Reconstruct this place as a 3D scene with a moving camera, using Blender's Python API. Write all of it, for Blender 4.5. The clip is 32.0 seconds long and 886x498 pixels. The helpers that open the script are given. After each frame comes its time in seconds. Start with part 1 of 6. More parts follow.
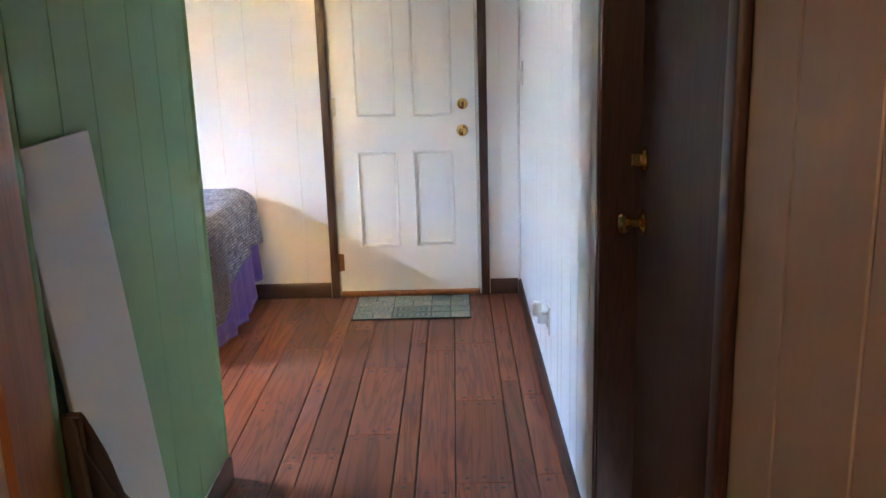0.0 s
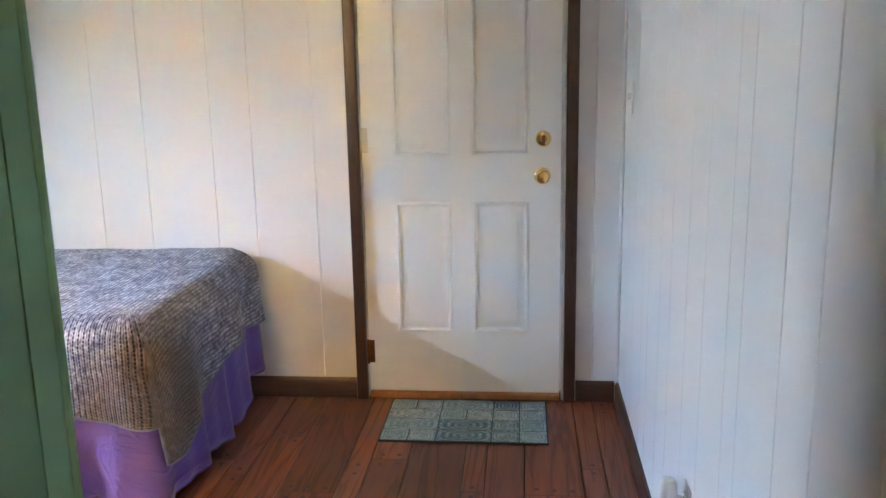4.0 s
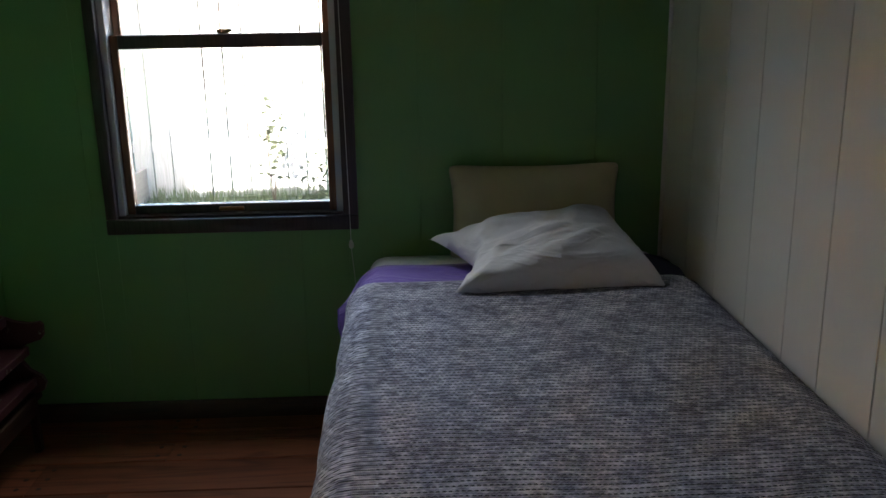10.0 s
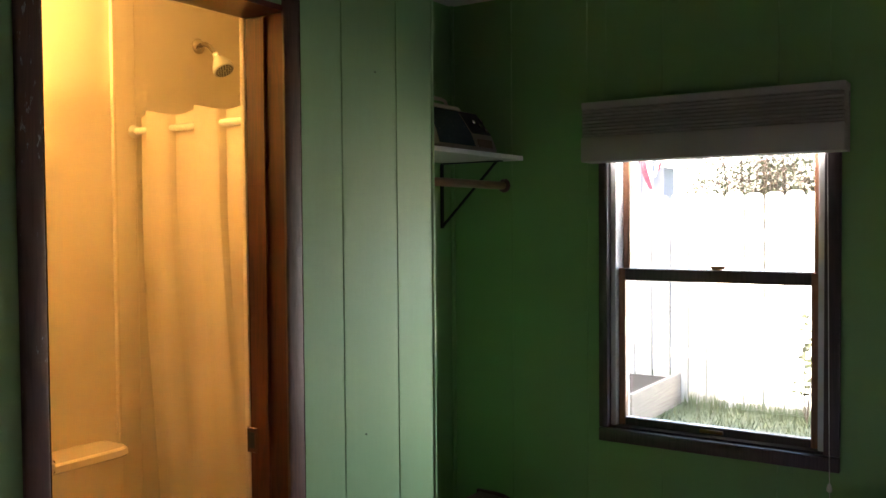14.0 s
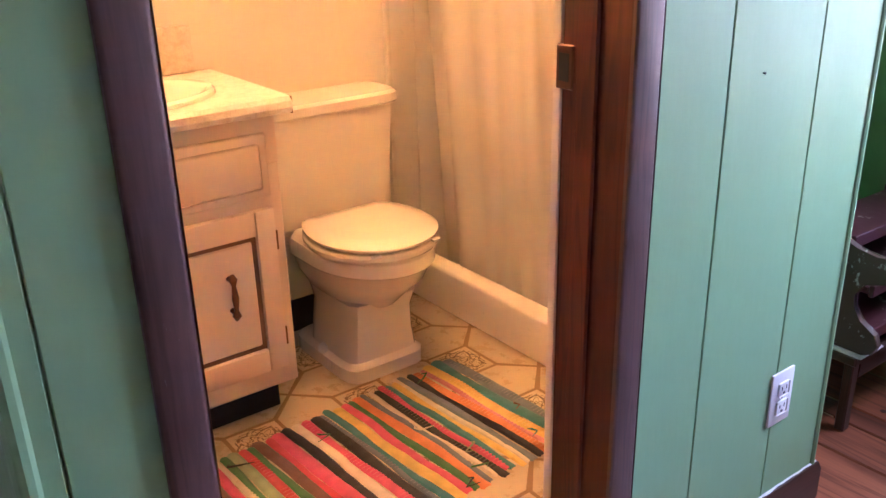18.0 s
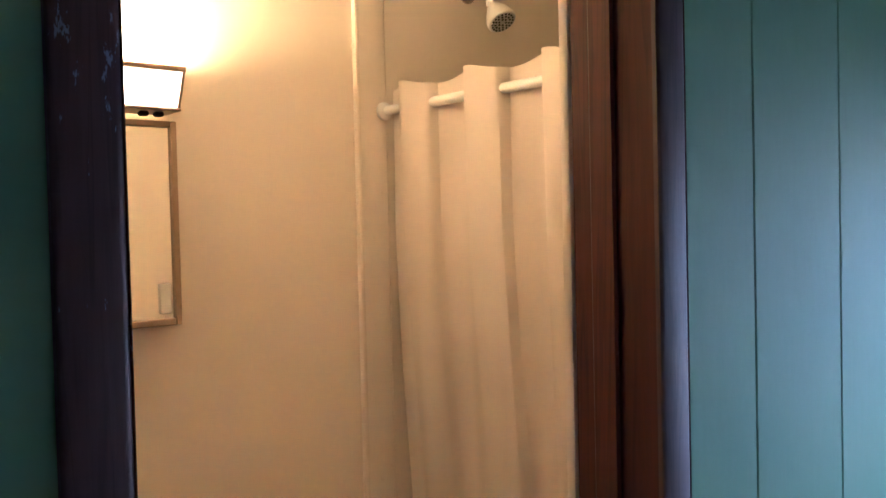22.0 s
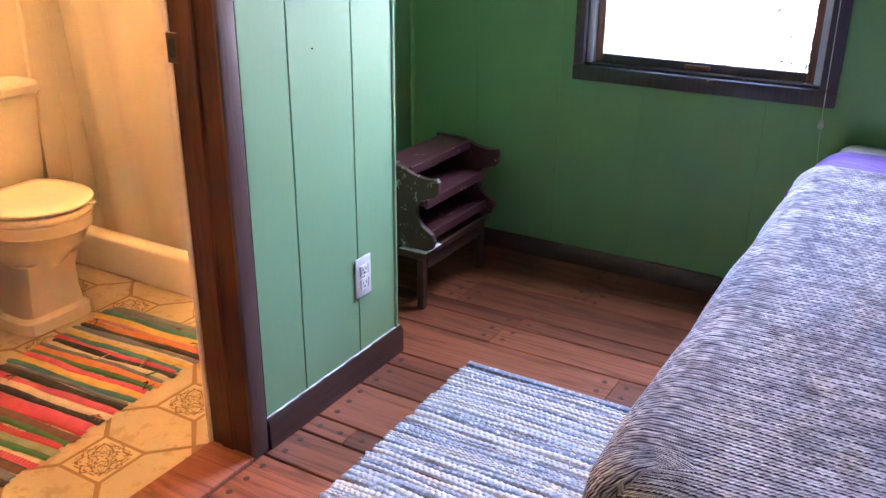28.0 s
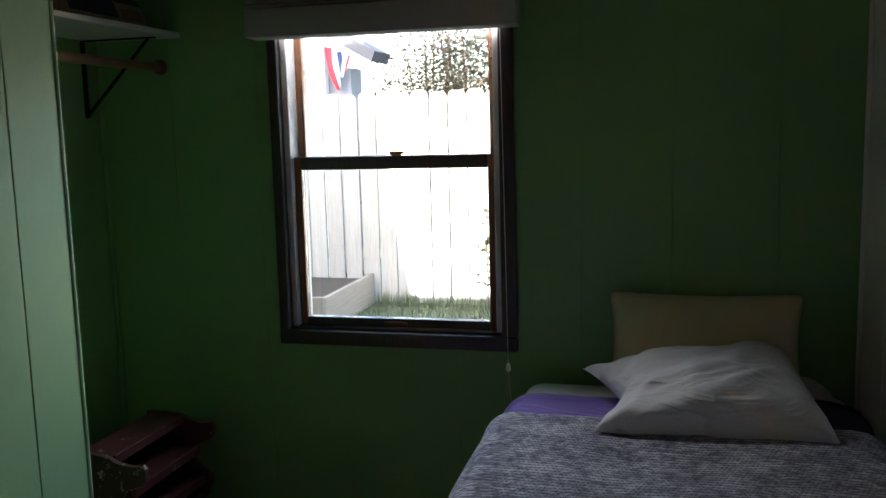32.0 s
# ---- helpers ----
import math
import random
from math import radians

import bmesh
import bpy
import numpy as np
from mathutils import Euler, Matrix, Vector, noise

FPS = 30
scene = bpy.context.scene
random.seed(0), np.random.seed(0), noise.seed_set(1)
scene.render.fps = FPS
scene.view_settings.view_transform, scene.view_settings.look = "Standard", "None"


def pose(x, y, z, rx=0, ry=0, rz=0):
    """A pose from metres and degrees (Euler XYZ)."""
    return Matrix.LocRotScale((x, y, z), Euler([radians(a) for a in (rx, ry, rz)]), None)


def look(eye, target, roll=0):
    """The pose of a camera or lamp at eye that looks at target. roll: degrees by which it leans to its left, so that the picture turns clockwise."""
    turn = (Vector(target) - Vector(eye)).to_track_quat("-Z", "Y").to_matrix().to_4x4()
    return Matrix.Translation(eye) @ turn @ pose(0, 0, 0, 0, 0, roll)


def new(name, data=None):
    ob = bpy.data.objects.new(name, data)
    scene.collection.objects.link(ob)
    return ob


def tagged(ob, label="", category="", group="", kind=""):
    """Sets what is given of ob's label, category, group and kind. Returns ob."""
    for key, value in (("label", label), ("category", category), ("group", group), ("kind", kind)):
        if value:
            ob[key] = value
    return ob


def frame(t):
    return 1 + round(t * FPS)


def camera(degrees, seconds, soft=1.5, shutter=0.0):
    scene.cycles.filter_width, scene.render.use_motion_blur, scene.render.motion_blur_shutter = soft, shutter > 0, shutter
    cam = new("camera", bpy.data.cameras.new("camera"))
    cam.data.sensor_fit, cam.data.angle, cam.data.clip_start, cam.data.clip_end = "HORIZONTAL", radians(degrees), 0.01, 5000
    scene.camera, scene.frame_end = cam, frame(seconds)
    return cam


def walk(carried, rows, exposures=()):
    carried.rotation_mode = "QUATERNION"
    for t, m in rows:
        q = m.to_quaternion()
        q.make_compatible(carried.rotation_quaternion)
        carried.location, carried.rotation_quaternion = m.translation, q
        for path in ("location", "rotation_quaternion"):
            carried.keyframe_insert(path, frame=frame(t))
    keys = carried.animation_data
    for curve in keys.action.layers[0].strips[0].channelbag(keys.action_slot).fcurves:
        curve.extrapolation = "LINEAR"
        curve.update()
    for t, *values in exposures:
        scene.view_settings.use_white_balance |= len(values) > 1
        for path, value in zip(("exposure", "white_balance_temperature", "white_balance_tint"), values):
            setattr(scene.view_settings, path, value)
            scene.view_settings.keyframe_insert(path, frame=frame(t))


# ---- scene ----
cam = camera(53.54, 32.0)
PATH = [
    (0, 0.097, 0.197, 1.459, 75.73, 1.65, 0.55),
    (0.5, 0.123, 0.218, 1.481, 75.88, 1.61, 0.72),
    (1, 0.127, 0.315, 1.530, 79.35, 1.61, 1.90),
    (1.5, 0.074, 0.508, 1.577, 84.40, 1.82, 1.34),
    (2, 0.045, 0.674, 1.579, 85.98, 1.90, 0.48),
    (2.5, 0.083, 0.906, 1.581, 86.92, 1.83, 2.53),
    (3, 0.120, 1.097, 1.548, 84.99, 1.17, 4.37),
    (3.5, 0.066, 1.307, 1.452, 80.27, 0.90, 3.85),
    (5.5, 0.074, 2.322, 1.304, 75.30, 2.32, 17.64),
    (6, 0.023, 2.562, 1.297, 75.58, 2.60, 23.42),
    (6.5, -0.025, 2.755, 1.332, 76.31, 1.34, 32.92),
    (7, -0.091, 2.959, 1.348, 75.73, 2.23, 40.84),
    (7.5, -0.148, 3.194, 1.347, 76.01, 3.41, 49.45),
    (8, -0.103, 3.435, 1.353, 76.71, 1.23, 60.45),
    (8.5, -0.140, 3.594, 1.358, 75.89, 1.56, 65.81),
    (9, -0.187, 3.699, 1.377, 75.94, 1.13, 72.11),
    (9.5, -0.139, 3.926, 1.390, 75.82, 0.73, 82.45),
    (10, -0.109, 4.037, 1.401, 74.92, 0.90, 87.76),
    (10.5, -0.169, 4.114, 1.409, 74.66, 0.46, 92.02),
    (11, -0.154, 4.270, 1.398, 75.30, 1.53, 103.81),
    (11.5, -0.040, 4.375, 1.409, 75.55, 1.53, 110.85),
    (12, -0.000, 4.395, 1.437, 76.07, 0.93, 114.19),
    (12.5, 0.020, 4.390, 1.502, 81.33, 0.27, 116.93),
    (13, 0.035, 4.389, 1.553, 85.87, 0.74, 119.62),
    (13.5, 0.049, 4.388, 1.553, 88.31, 0.59, 121.99),
    (14, 0.061, 4.360, 1.527, 88.23, 0.47, 123.68),
    (14.5, 0.039, 4.351, 1.490, 86.74, 0.89, 129.38),
    (15, -0.003, 4.284, 1.468, 83.04, 0.98, 132.79),
    (15.5, -0.122, 4.142, 1.388, 80.14, 0.82, 134.06),
    (17.5, -0.567, 3.773, 1.252, 70.47, 2.08, 144.09),
    (18, -0.604, 3.642, 1.215, 67.97, 1.30, 142.95),
    (18.5, -0.631, 3.522, 1.212, 65.74, 0.43, 140.70),
    (19, -0.638, 3.491, 1.245, 66.92, 0.74, 140.49),
    (19.5, -0.674, 3.480, 1.309, 70.57, 1.31, 140.92),
    (20, -0.662, 3.475, 1.389, 74.22, 1.64, 140.37),
    (20.5, -0.672, 3.458, 1.449, 77.95, 1.30, 140.34),
    (21, -0.675, 3.470, 1.494, 81.29, 1.21, 140.57),
    (21.5, -0.637, 3.472, 1.534, 85.20, 1.29, 139.83),
    (22, -0.642, 3.498, 1.562, 88.39, 1.34, 140.24),
    (22.5, -0.627, 3.520, 1.574, 91.04, 1.21, 140.02),
    (23, -0.615, 3.547, 1.568, 92.69, 1.26, 140.13),
    (23.5, -0.598, 3.600, 1.561, 92.54, 0.89, 141.32),
    (24, -0.554, 3.685, 1.585, 89.61, -0.16, 143.29),
    (24.5, -0.526, 3.739, 1.458, 84.00, 0.18, 144.13),
    (25, -0.459, 3.771, 1.379, 79.79, -0.29, 139.61),
    (25.5, -0.377, 3.808, 1.343, 75.26, -0.20, 135.95),
    (27.5, -0.184, 4.136, 1.287, 67.95, 0.56, 126.47),
    (28, -0.190, 4.164, 1.287, 67.86, -0.42, 120.63),
    (28.5, -0.203, 4.236, 1.324, 67.41, -0.57, 114.07),
    (29, -0.231, 4.280, 1.348, 67.26, -0.09, 108.91),
    (29.5, -0.229, 4.299, 1.347, 68.99, 0.83, 106.47),
    (30, -0.226, 4.295, 1.352, 70.80, 1.09, 104.78),
    (30.5, -0.233, 4.318, 1.373, 72.29, 1.76, 104.13),
    (31, -0.249, 4.332, 1.419, 74.54, 2.03, 103.94),
    (31.5, -0.249, 4.336, 1.444, 77.87, 1.91, 103.92),
    (32, -0.223, 4.326, 1.433, 82.17, 1.45, 104.14),
]
walk(cam, [(t, pose(*p)) for t, *p in PATH], [
    (0, 6.85, 5300, 10), (1, 6.85, 5300, 10), (2, 6.95, 5300, 9), (3, 6.7, 5350, 9), (6, 6.1, 5550, 8), (7, 5.75, 5800, 8), (8, 5.4, 6100, 8), (9, 4.45, 6200, 8), (10, 3.9, 6400, 8),
    (11, 3.55, 6600, 5), (12, 4.4, 6900, 10), (13, 3.85, 7200, 12), (14, 4.6, 7100, 13), (15.5, 4.5, 6800, 15),
    (17.5, 6.0, 5650, 38), (19, 5.85, 5000, 32), (20, 5.3, 4750, 21), (21, 4.6, 4450, 22), (23, 4.25, 4250, 18), (24, 4.4, 4250, 18), (25, 5.25, 4500, 22),
    (27.5, 6.1, 5350, 30), (28, 6.1, 5600, 28), (29, 5.85, 6000, 18), (30, 5.6, 6250, 12), (31, 4.0, 6300, 10), (32, 3.7, 6500, 8)])

# ---- world, sun and lamps ----
world = bpy.data.worlds.new("sky")
scene.world = world
world.use_nodes = True
wn = world.node_tree.nodes
sky = wn.new("ShaderNodeTexSky")
sky.sky_type = "NISHITA"
sky.sun_disc = False
SUN_EL, SUN_AZ = radians(28.5), radians(112)
sky.sun_elevation, sky.sun_rotation = SUN_EL, SUN_AZ
sky.dust_density, sky.ozone_density = 3.0, 0.6
wn["Background"].inputs["Strength"].default_value = 0.15
world.node_tree.links.new(sky.outputs["Color"], wn["Background"].inputs["Color"])

sun_data = bpy.data.lights.new("sun", "SUN")
sun_data.energy, sun_data.angle, sun_data.color = 4.5, radians(0.5), (1.0, 0.975, 0.935)
sun_lamp = new("sun", sun_data)
sun_lamp.matrix_basis = look(
    (12 * math.sin(SUN_AZ) * math.cos(SUN_EL), 12 * math.cos(SUN_AZ) * math.cos(SUN_EL), 12 * math.sin(SUN_EL)), (0, 0, 0))

# added lamp, hidden by the shade, standing in for sky light under the window's head
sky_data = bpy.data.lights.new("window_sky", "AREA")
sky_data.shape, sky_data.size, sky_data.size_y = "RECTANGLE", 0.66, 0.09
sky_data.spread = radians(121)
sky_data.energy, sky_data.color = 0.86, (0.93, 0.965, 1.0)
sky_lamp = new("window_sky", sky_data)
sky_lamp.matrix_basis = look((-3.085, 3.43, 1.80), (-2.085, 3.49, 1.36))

# light of the vanity bulbs, which leaves their bar through its open top
bulb_data = bpy.data.lights.new("vanity_bulbs", "AREA")
bulb_data.shape, bulb_data.size, bulb_data.size_y = "RECTANGLE", 0.37, 0.085
bulb_data.spread = radians(168)
bulb_data.energy, bulb_data.color = 1.9, (1.0, 0.57, 0.17)
bulb_lamp = new("vanity_bulbs", bulb_data)
bulb_lamp.matrix_basis = pose(-1.275, 1.535, 1.915, 180, 0, 0)

# ---- helpers of this scene ----
def mesh_object(name, bm, mat, parent=None, label="", flat=False):
    me = bpy.data.meshes.new(name)
    bmesh.ops.recalc_face_normals(bm, faces=bm.faces)
    bm.to_mesh(me)
    bm.free()
    me.materials.append(mat)
    if not flat:
        me.polygons.foreach_set("use_smooth", [True] * len(me.polygons))
        me.set_sharp_from_angle(angle=radians(32))
    ob = new(name, me)
    if parent:
        ob.parent = parent
        ob.matrix_parent_inverse = parent.matrix_basis.inverted()
    if label:
        ob["label"] = label
    return ob


def part(name, bm, mat, parent, label=""):
    return mesh_object(name, bm, mat, parent, label)


def thing(name, at, label, category, group=""):
    ob = new(name)
    ob.empty_display_size = 0.05
    ob.matrix_basis = Matrix.Translation(at)
    return tagged(ob, label, category, group)


def structure(name, bm, mat, label="", category="wall"):
    return tagged(mesh_object(name, bm, mat), label, category, kind="structure")


def B():
    return bmesh.new()


def box(bm, x0, x1, y0, y1, z0, z1, bevel=0.0, seg=1):
    vs = [bm.verts.new((x, y, z)) for x in (x0, x1) for y in (y0, y1) for z in (z0, z1)]
    fs = [bm.faces.new([vs[i] for i in f]) for f in
          ((0, 1, 3, 2), (4, 6, 7, 5), (0, 4, 5, 1), (2, 3, 7, 6), (0, 2, 6, 4), (1, 5, 7, 3))]
    if bevel:
        es = list({e for f in fs for e in f.edges})
        bmesh.ops.bevel(bm, geom=es, offset=bevel, segments=seg, affect="EDGES", profile=0.5)
    return bm


def boxb(x0, x1, y0, y1, z0, z1, bevel=0.0, seg=1):
    return box(bmesh.new(), x0, x1, y0, y1, z0, z1, bevel, seg)


def prism(bm, pts, axis, a, b, bevel=0.0, seg=1):
    """A closed outline of 2D points, drawn out along an axis from a to b."""
    def at(p, d):
        return {"x": (d, p[0], p[1]), "y": (p[0], d, p[1]), "z": (p[0], p[1], d)}[axis]
    lo = [bm.verts.new(at(p, a)) for p in pts]
    hi = [bm.verts.new(at(p, b)) for p in pts]
    n = len(pts)
    fs = [bm.faces.new(lo), bm.faces.new(hi[::-1])]
    fs += [bm.faces.new((lo[i], hi[i], hi[(i + 1) % n], lo[(i + 1) % n])) for i in range(n)]
    if bevel:
        es = [e for e in {e for f in fs[:2] for e in f.edges}]
        bmesh.ops.bevel(bm, geom=es, offset=bevel, segments=seg, affect="EDGES", profile=0.5)
    return bm


def lathe(bm, profile, at=(0, 0, 0), direction=(0, 0, 1), seg=24, stretch=(1, 1)):
    """Profile of (radius, height), turned about direction through at."""
    turn = Vector(direction).to_track_quat("Z", "Y").to_matrix().to_4x4()
    m = Matrix.Translation(at) @ turn
    rings = []
    for r, h in profile:
        rings.append([bm.verts.new(m @ Vector((r * stretch[0] * math.cos(2 * math.pi * i / seg),
                                               r * stretch[1] * math.sin(2 * math.pi * i / seg), h)))
                      for i in range(seg)])
    for a, b in zip(rings, rings[1:]):
        for i in range(seg):
            bm.faces.new((a[i], a[(i + 1) % seg], b[(i + 1) % seg], b[i]))
    bm.faces.new(rings[0][::-1])
    bm.faces.new(rings[-1])
    return bm


def tube(bm, pts, radius, seg=10):
    """A round bar along points; radius a number or one for each point."""
    pts = [Vector(p) for p in pts]
    rad = radius if isinstance(radius, (list, tuple)) else [radius] * len(pts)
    rings = []
    side = None
    for i, p in enumerate(pts):
        d = (pts[min(i + 1, len(pts) - 1)] - pts[max(i - 1, 0)]).normalized()
        side = (d.orthogonal() if side is None else side - d * side.dot(d)).normalized()
        up = d.cross(side)
        rings.append([bm.verts.new(p + rad[i] * (math.cos(2 * math.pi * k / seg) * side + math.sin(2 * math.pi * k / seg) * up))
                      for k in range(seg)])
    for a, b in zip(rings, rings[1:]):
        for i in range(seg):
            bm.faces.new((a[i], a[(i + 1) % seg], b[(i + 1) % seg], b[i]))
    bm.faces.new(rings[0][::-1])
    bm.faces.new(rings[-1])
    return bm


def grid(bm, nu, nv, fn, close_u=False):
    vs = [[bm.verts.new(fn(i / nu, j / nv)) for j in range(nv + 1)] for i in range(nu if close_u else nu + 1)]
    n = len(vs)
    for i in range(nu if close_u else nu):
        for j in range(nv):
            bm.faces.new((vs[i][j], vs[(i + 1) % n][j], vs[(i + 1) % n][j + 1], vs[i][j + 1]))
    return bm


def thicken(bm, d):
    bmesh.ops.recalc_face_normals(bm, faces=bm.faces)
    bmesh.ops.solidify(bm, geom=bm.faces[:], thickness=d)
    return bm


def wob(x, y, z, s=1.0):
    return noise.noise(Vector((x * s, y * s, z * s)))

# ---- materials ----
def nodes_of(name):
    m = bpy.data.materials.new(name)
    m.use_nodes = True
    t = m.node_tree
    return m, t.nodes, t.links, t.nodes["Principled BSDF"]


def ramp(n, l, src, stops):
    r = n.new("ShaderNodeValToRGB")
    el = r.color_ramp.elements
    while len(el) < len(stops):
        el.new(0.5)
    for e, (p, c) in zip(el, stops):
        e.position, e.color = p, (*c, 1)
    l.new(src, r.inputs["Fac"])
    return r.outputs["Color"]


def coords(n, l, scale=(1, 1, 1), rotation=(0, 0, 0), per_piece=0.0):
    c = n.new("ShaderNodeTexCoord")
    mp = n.new("ShaderNodeMapping")
    mp.inputs["Scale"].default_value = scale
    mp.inputs["Rotation"].default_value = rotation
    l.new(c.outputs["Object"], mp.inputs["Vector"])
    if per_piece:
        info = n.new("ShaderNodeObjectInfo")
        mul = n.new("ShaderNodeMath")
        mul.operation = "MULTIPLY"
        mul.inputs[1].default_value = per_piece
        l.new(info.outputs["Random"], mul.inputs[0])
        l.new(mul.outputs[0], mp.inputs["Location"])
    return mp.outputs["Vector"]


def noise_tex(n, l, vec, scale, detail=4, rough=0.55, distortion=0.0):
    t = n.new("ShaderNodeTexNoise")
    t.inputs["Scale"].default_value, t.inputs["Detail"].default_value = scale, detail
    t.inputs["Roughness"].default_value, t.inputs["Distortion"].default_value = rough, distortion
    l.new(vec, t.inputs["Vector"])
    return t.outputs["Fac"]


def mix(n, l, fac, a, b, kind="MIX"):
    m = n.new("ShaderNodeMix")
    m.data_type, m.blend_type = "RGBA", kind
    for sock, val in ((m.inputs[0], fac), (m.inputs[6], a), (m.inputs[7], b)):
        if isinstance(val, (int, float)):
            sock.default_value = val
        elif isinstance(val, tuple):
            sock.default_value = (*val, 1)
        else:
            l.new(val, sock)
    return m.outputs[2]


def math_node(n, l, op, a, b=0.0):
    m = n.new("ShaderNodeMath")
    m.operation = op
    for sock, val in ((m.inputs[0], a), (m.inputs[1], b)):
        if isinstance(val, (int, float)):
            sock.default_value = val
        else:
            l.new(val, sock)
    return m.outputs[0]


def bump(n, l, p, height, strength, distance=0.002):
    b = n.new("ShaderNodeBump")
    b.inputs["Strength"].default_value, b.inputs["Distance"].default_value = strength, distance
    l.new(height, b.inputs["Height"])
    l.new(b.outputs["Normal"], p.inputs["Normal"])


def shade(c, k):
    return tuple(min(1.0, v * k) for v in c)


def surface(name, base, rough=0.5, metal=0.0, big=2.0, fine=60.0, var=0.12, relief=0.15, dist=0.001,
            stretch=(1, 1, 1), spots=None, spot_scale=9.0, spot_cut=0.66, per_piece=0.0, spec=0.5, coat=0.0, sheen=0.0):
    """A plain kind of surface: base colour varied at two scales, fine relief, optional worn spots of another colour."""
    m, n, l, p = nodes_of(name)
    v = coords(n, l, stretch, per_piece=per_piece * 7.0)
    a, b = noise_tex(n, l, v, big, 3), noise_tex(n, l, v, fine, 5, 0.6)
    col = ramp(n, l, a, [(0.3, shade(base, 1 - var)), (0.7, shade(base, 1 + var))])
    col = mix(n, l, ramp(n, l, b, [(0.3, (0.25, 0.25, 0.25)), (0.7, (0.75, 0.75, 0.75))]), col, shade(base, 1 - var * 0.6), "MIX")
    if spots:
        s = noise_tex(n, l, v, spot_scale, 6, 0.7)
        col = mix(n, l, ramp(n, l, s, [(spot_cut, (0, 0, 0)), (spot_cut + 0.03, (1, 1, 1))]), col, spots)
    if per_piece:
        info = n.new("ShaderNodeObjectInfo")
        hs = n.new("ShaderNodeHueSaturation")
        l.new(col, hs.inputs["Color"])
        l.new(math_node(n, l, "ADD", math_node(n, l, "MULTIPLY", info.outputs["Random"], per_piece), 1 - per_piece / 2), hs.inputs["Value"])
        col = hs.outputs["Color"]
    l.new(col, p.inputs["Base Color"])
    r = math_node(n, l, "ADD", math_node(n, l, "MULTIPLY", b, 0.16), rough - 0.08)
    l.new(r, p.inputs["Roughness"])
    p.inputs["Metallic"].default_value = metal
    p.inputs["Specular IOR Level"].default_value = spec
    p.inputs["Coat Weight"].default_value = coat
    p.inputs["Sheen Weight"].default_value = sheen
    if relief:
        bump(n, l, p, b, relief, dist)
    return m


def wood(name, dark, light, along="y", rough=0.4, fine=1.0, per_piece=0.35, coat=0.0, relief=0.25, blur=0.5, spec=0.5):
    """Grain drawn out along one axis, each piece with its own cut and tone."""
    m, n, l, p = nodes_of(name)
    k = {"x": (0.9, 14, 14), "y": (14, 0.9, 14), "z": (14, 14, 0.9)}[along]
    v = coords(n, l, tuple(a * fine for a in k), per_piece=9.0)
    big = noise_tex(n, l, v, 0.55, 4, 0.55, 1.2)
    rings = math_node(n, l, "FRACT", math_node(n, l, "MULTIPLY", big, 9.0))
    grain = noise_tex(n, l, v, 6.0, 6, 0.7)
    col = ramp(n, l, rings, [(0.0, dark), (0.25, light), (0.8, light), (1.0, dark)])
    mid = tuple((a + b) / 2 for a, b in zip(dark, light))
    col = mix(n, l, blur, col, mid)
    col = mix(n, l, ramp(n, l, grain, [(0.35, (0.45, 0.45, 0.45)), (0.62, (0, 0, 0))]), col, shade(dark, 0.8))
    info = n.new("ShaderNodeObjectInfo")
    hs = n.new("ShaderNodeHueSaturation")
    l.new(col, hs.inputs["Color"])
    l.new(math_node(n, l, "ADD", math_node(n, l, "MULTIPLY", info.outputs["Random"], per_piece), 1 - per_piece / 2), hs.inputs["Value"])
    l.new(hs.outputs["Color"], p.inputs["Base Color"])
    l.new(math_node(n, l, "ADD", math_node(n, l, "MULTIPLY", grain, 0.25), rough - 0.12), p.inputs["Roughness"])
    p.inputs["Specular IOR Level"].default_value = spec
    p.inputs["Coat Weight"].default_value = coat
    p.inputs["Coat Roughness"].default_value = 0.2
    bump(n, l, p, grain, relief, 0.0008)
    return m


def chipped(m, color, scale, cut):
    """Small drawn-out chips of an older coat, gathered in patches."""
    n, l = m.node_tree.nodes, m.node_tree.links
    p = n["Principled BSDF"]
    old = p.inputs["Base Color"].links[0].from_socket
    a = noise_tex(n, l, coords(n, l, (scale, scale, scale * 0.3)), 1.0, 5, 0.7)
    b = noise_tex(n, l, coords(n, l, (3, 3, 2.2)), 1.0, 2)
    k = math_node(n, l, "ADD", a, math_node(n, l, "MULTIPLY", b, 0.5))
    l.new(mix(n, l, ramp(n, l, k, [(cut, (0, 0, 0)), (cut + 0.03, (0.85, 0.85, 0.85))]), old, color), p.inputs["Base Color"])


def creased(m, scale, depth):
    """Soft creases of slack cloth, over the weave."""
    n, l = m.node_tree.nodes, m.node_tree.links
    p = n["Principled BSDF"]
    weave = p.inputs["Normal"].links[0].from_node
    a = noise_tex(n, l, coords(n, l, (scale, scale * 0.45, scale), (0, 0, 0.6)), 1.0, 3, 0.5, 1.6)
    ridge = math_node(n, l, "ABSOLUTE", math_node(n, l, "SUBTRACT", a, 0.5))
    ridge = math_node(n, l, "POWER", math_node(n, l, "SUBTRACT", 1.0, math_node(n, l, "MULTIPLY", ridge, 2.0)), 5.0)
    b = n.new("ShaderNodeBump")
    b.inputs["Strength"].default_value, b.inputs["Distance"].default_value = 0.38, depth
    l.new(ridge, b.inputs["Height"])
    l.new(b.outputs["Normal"], weave.inputs["Normal"])


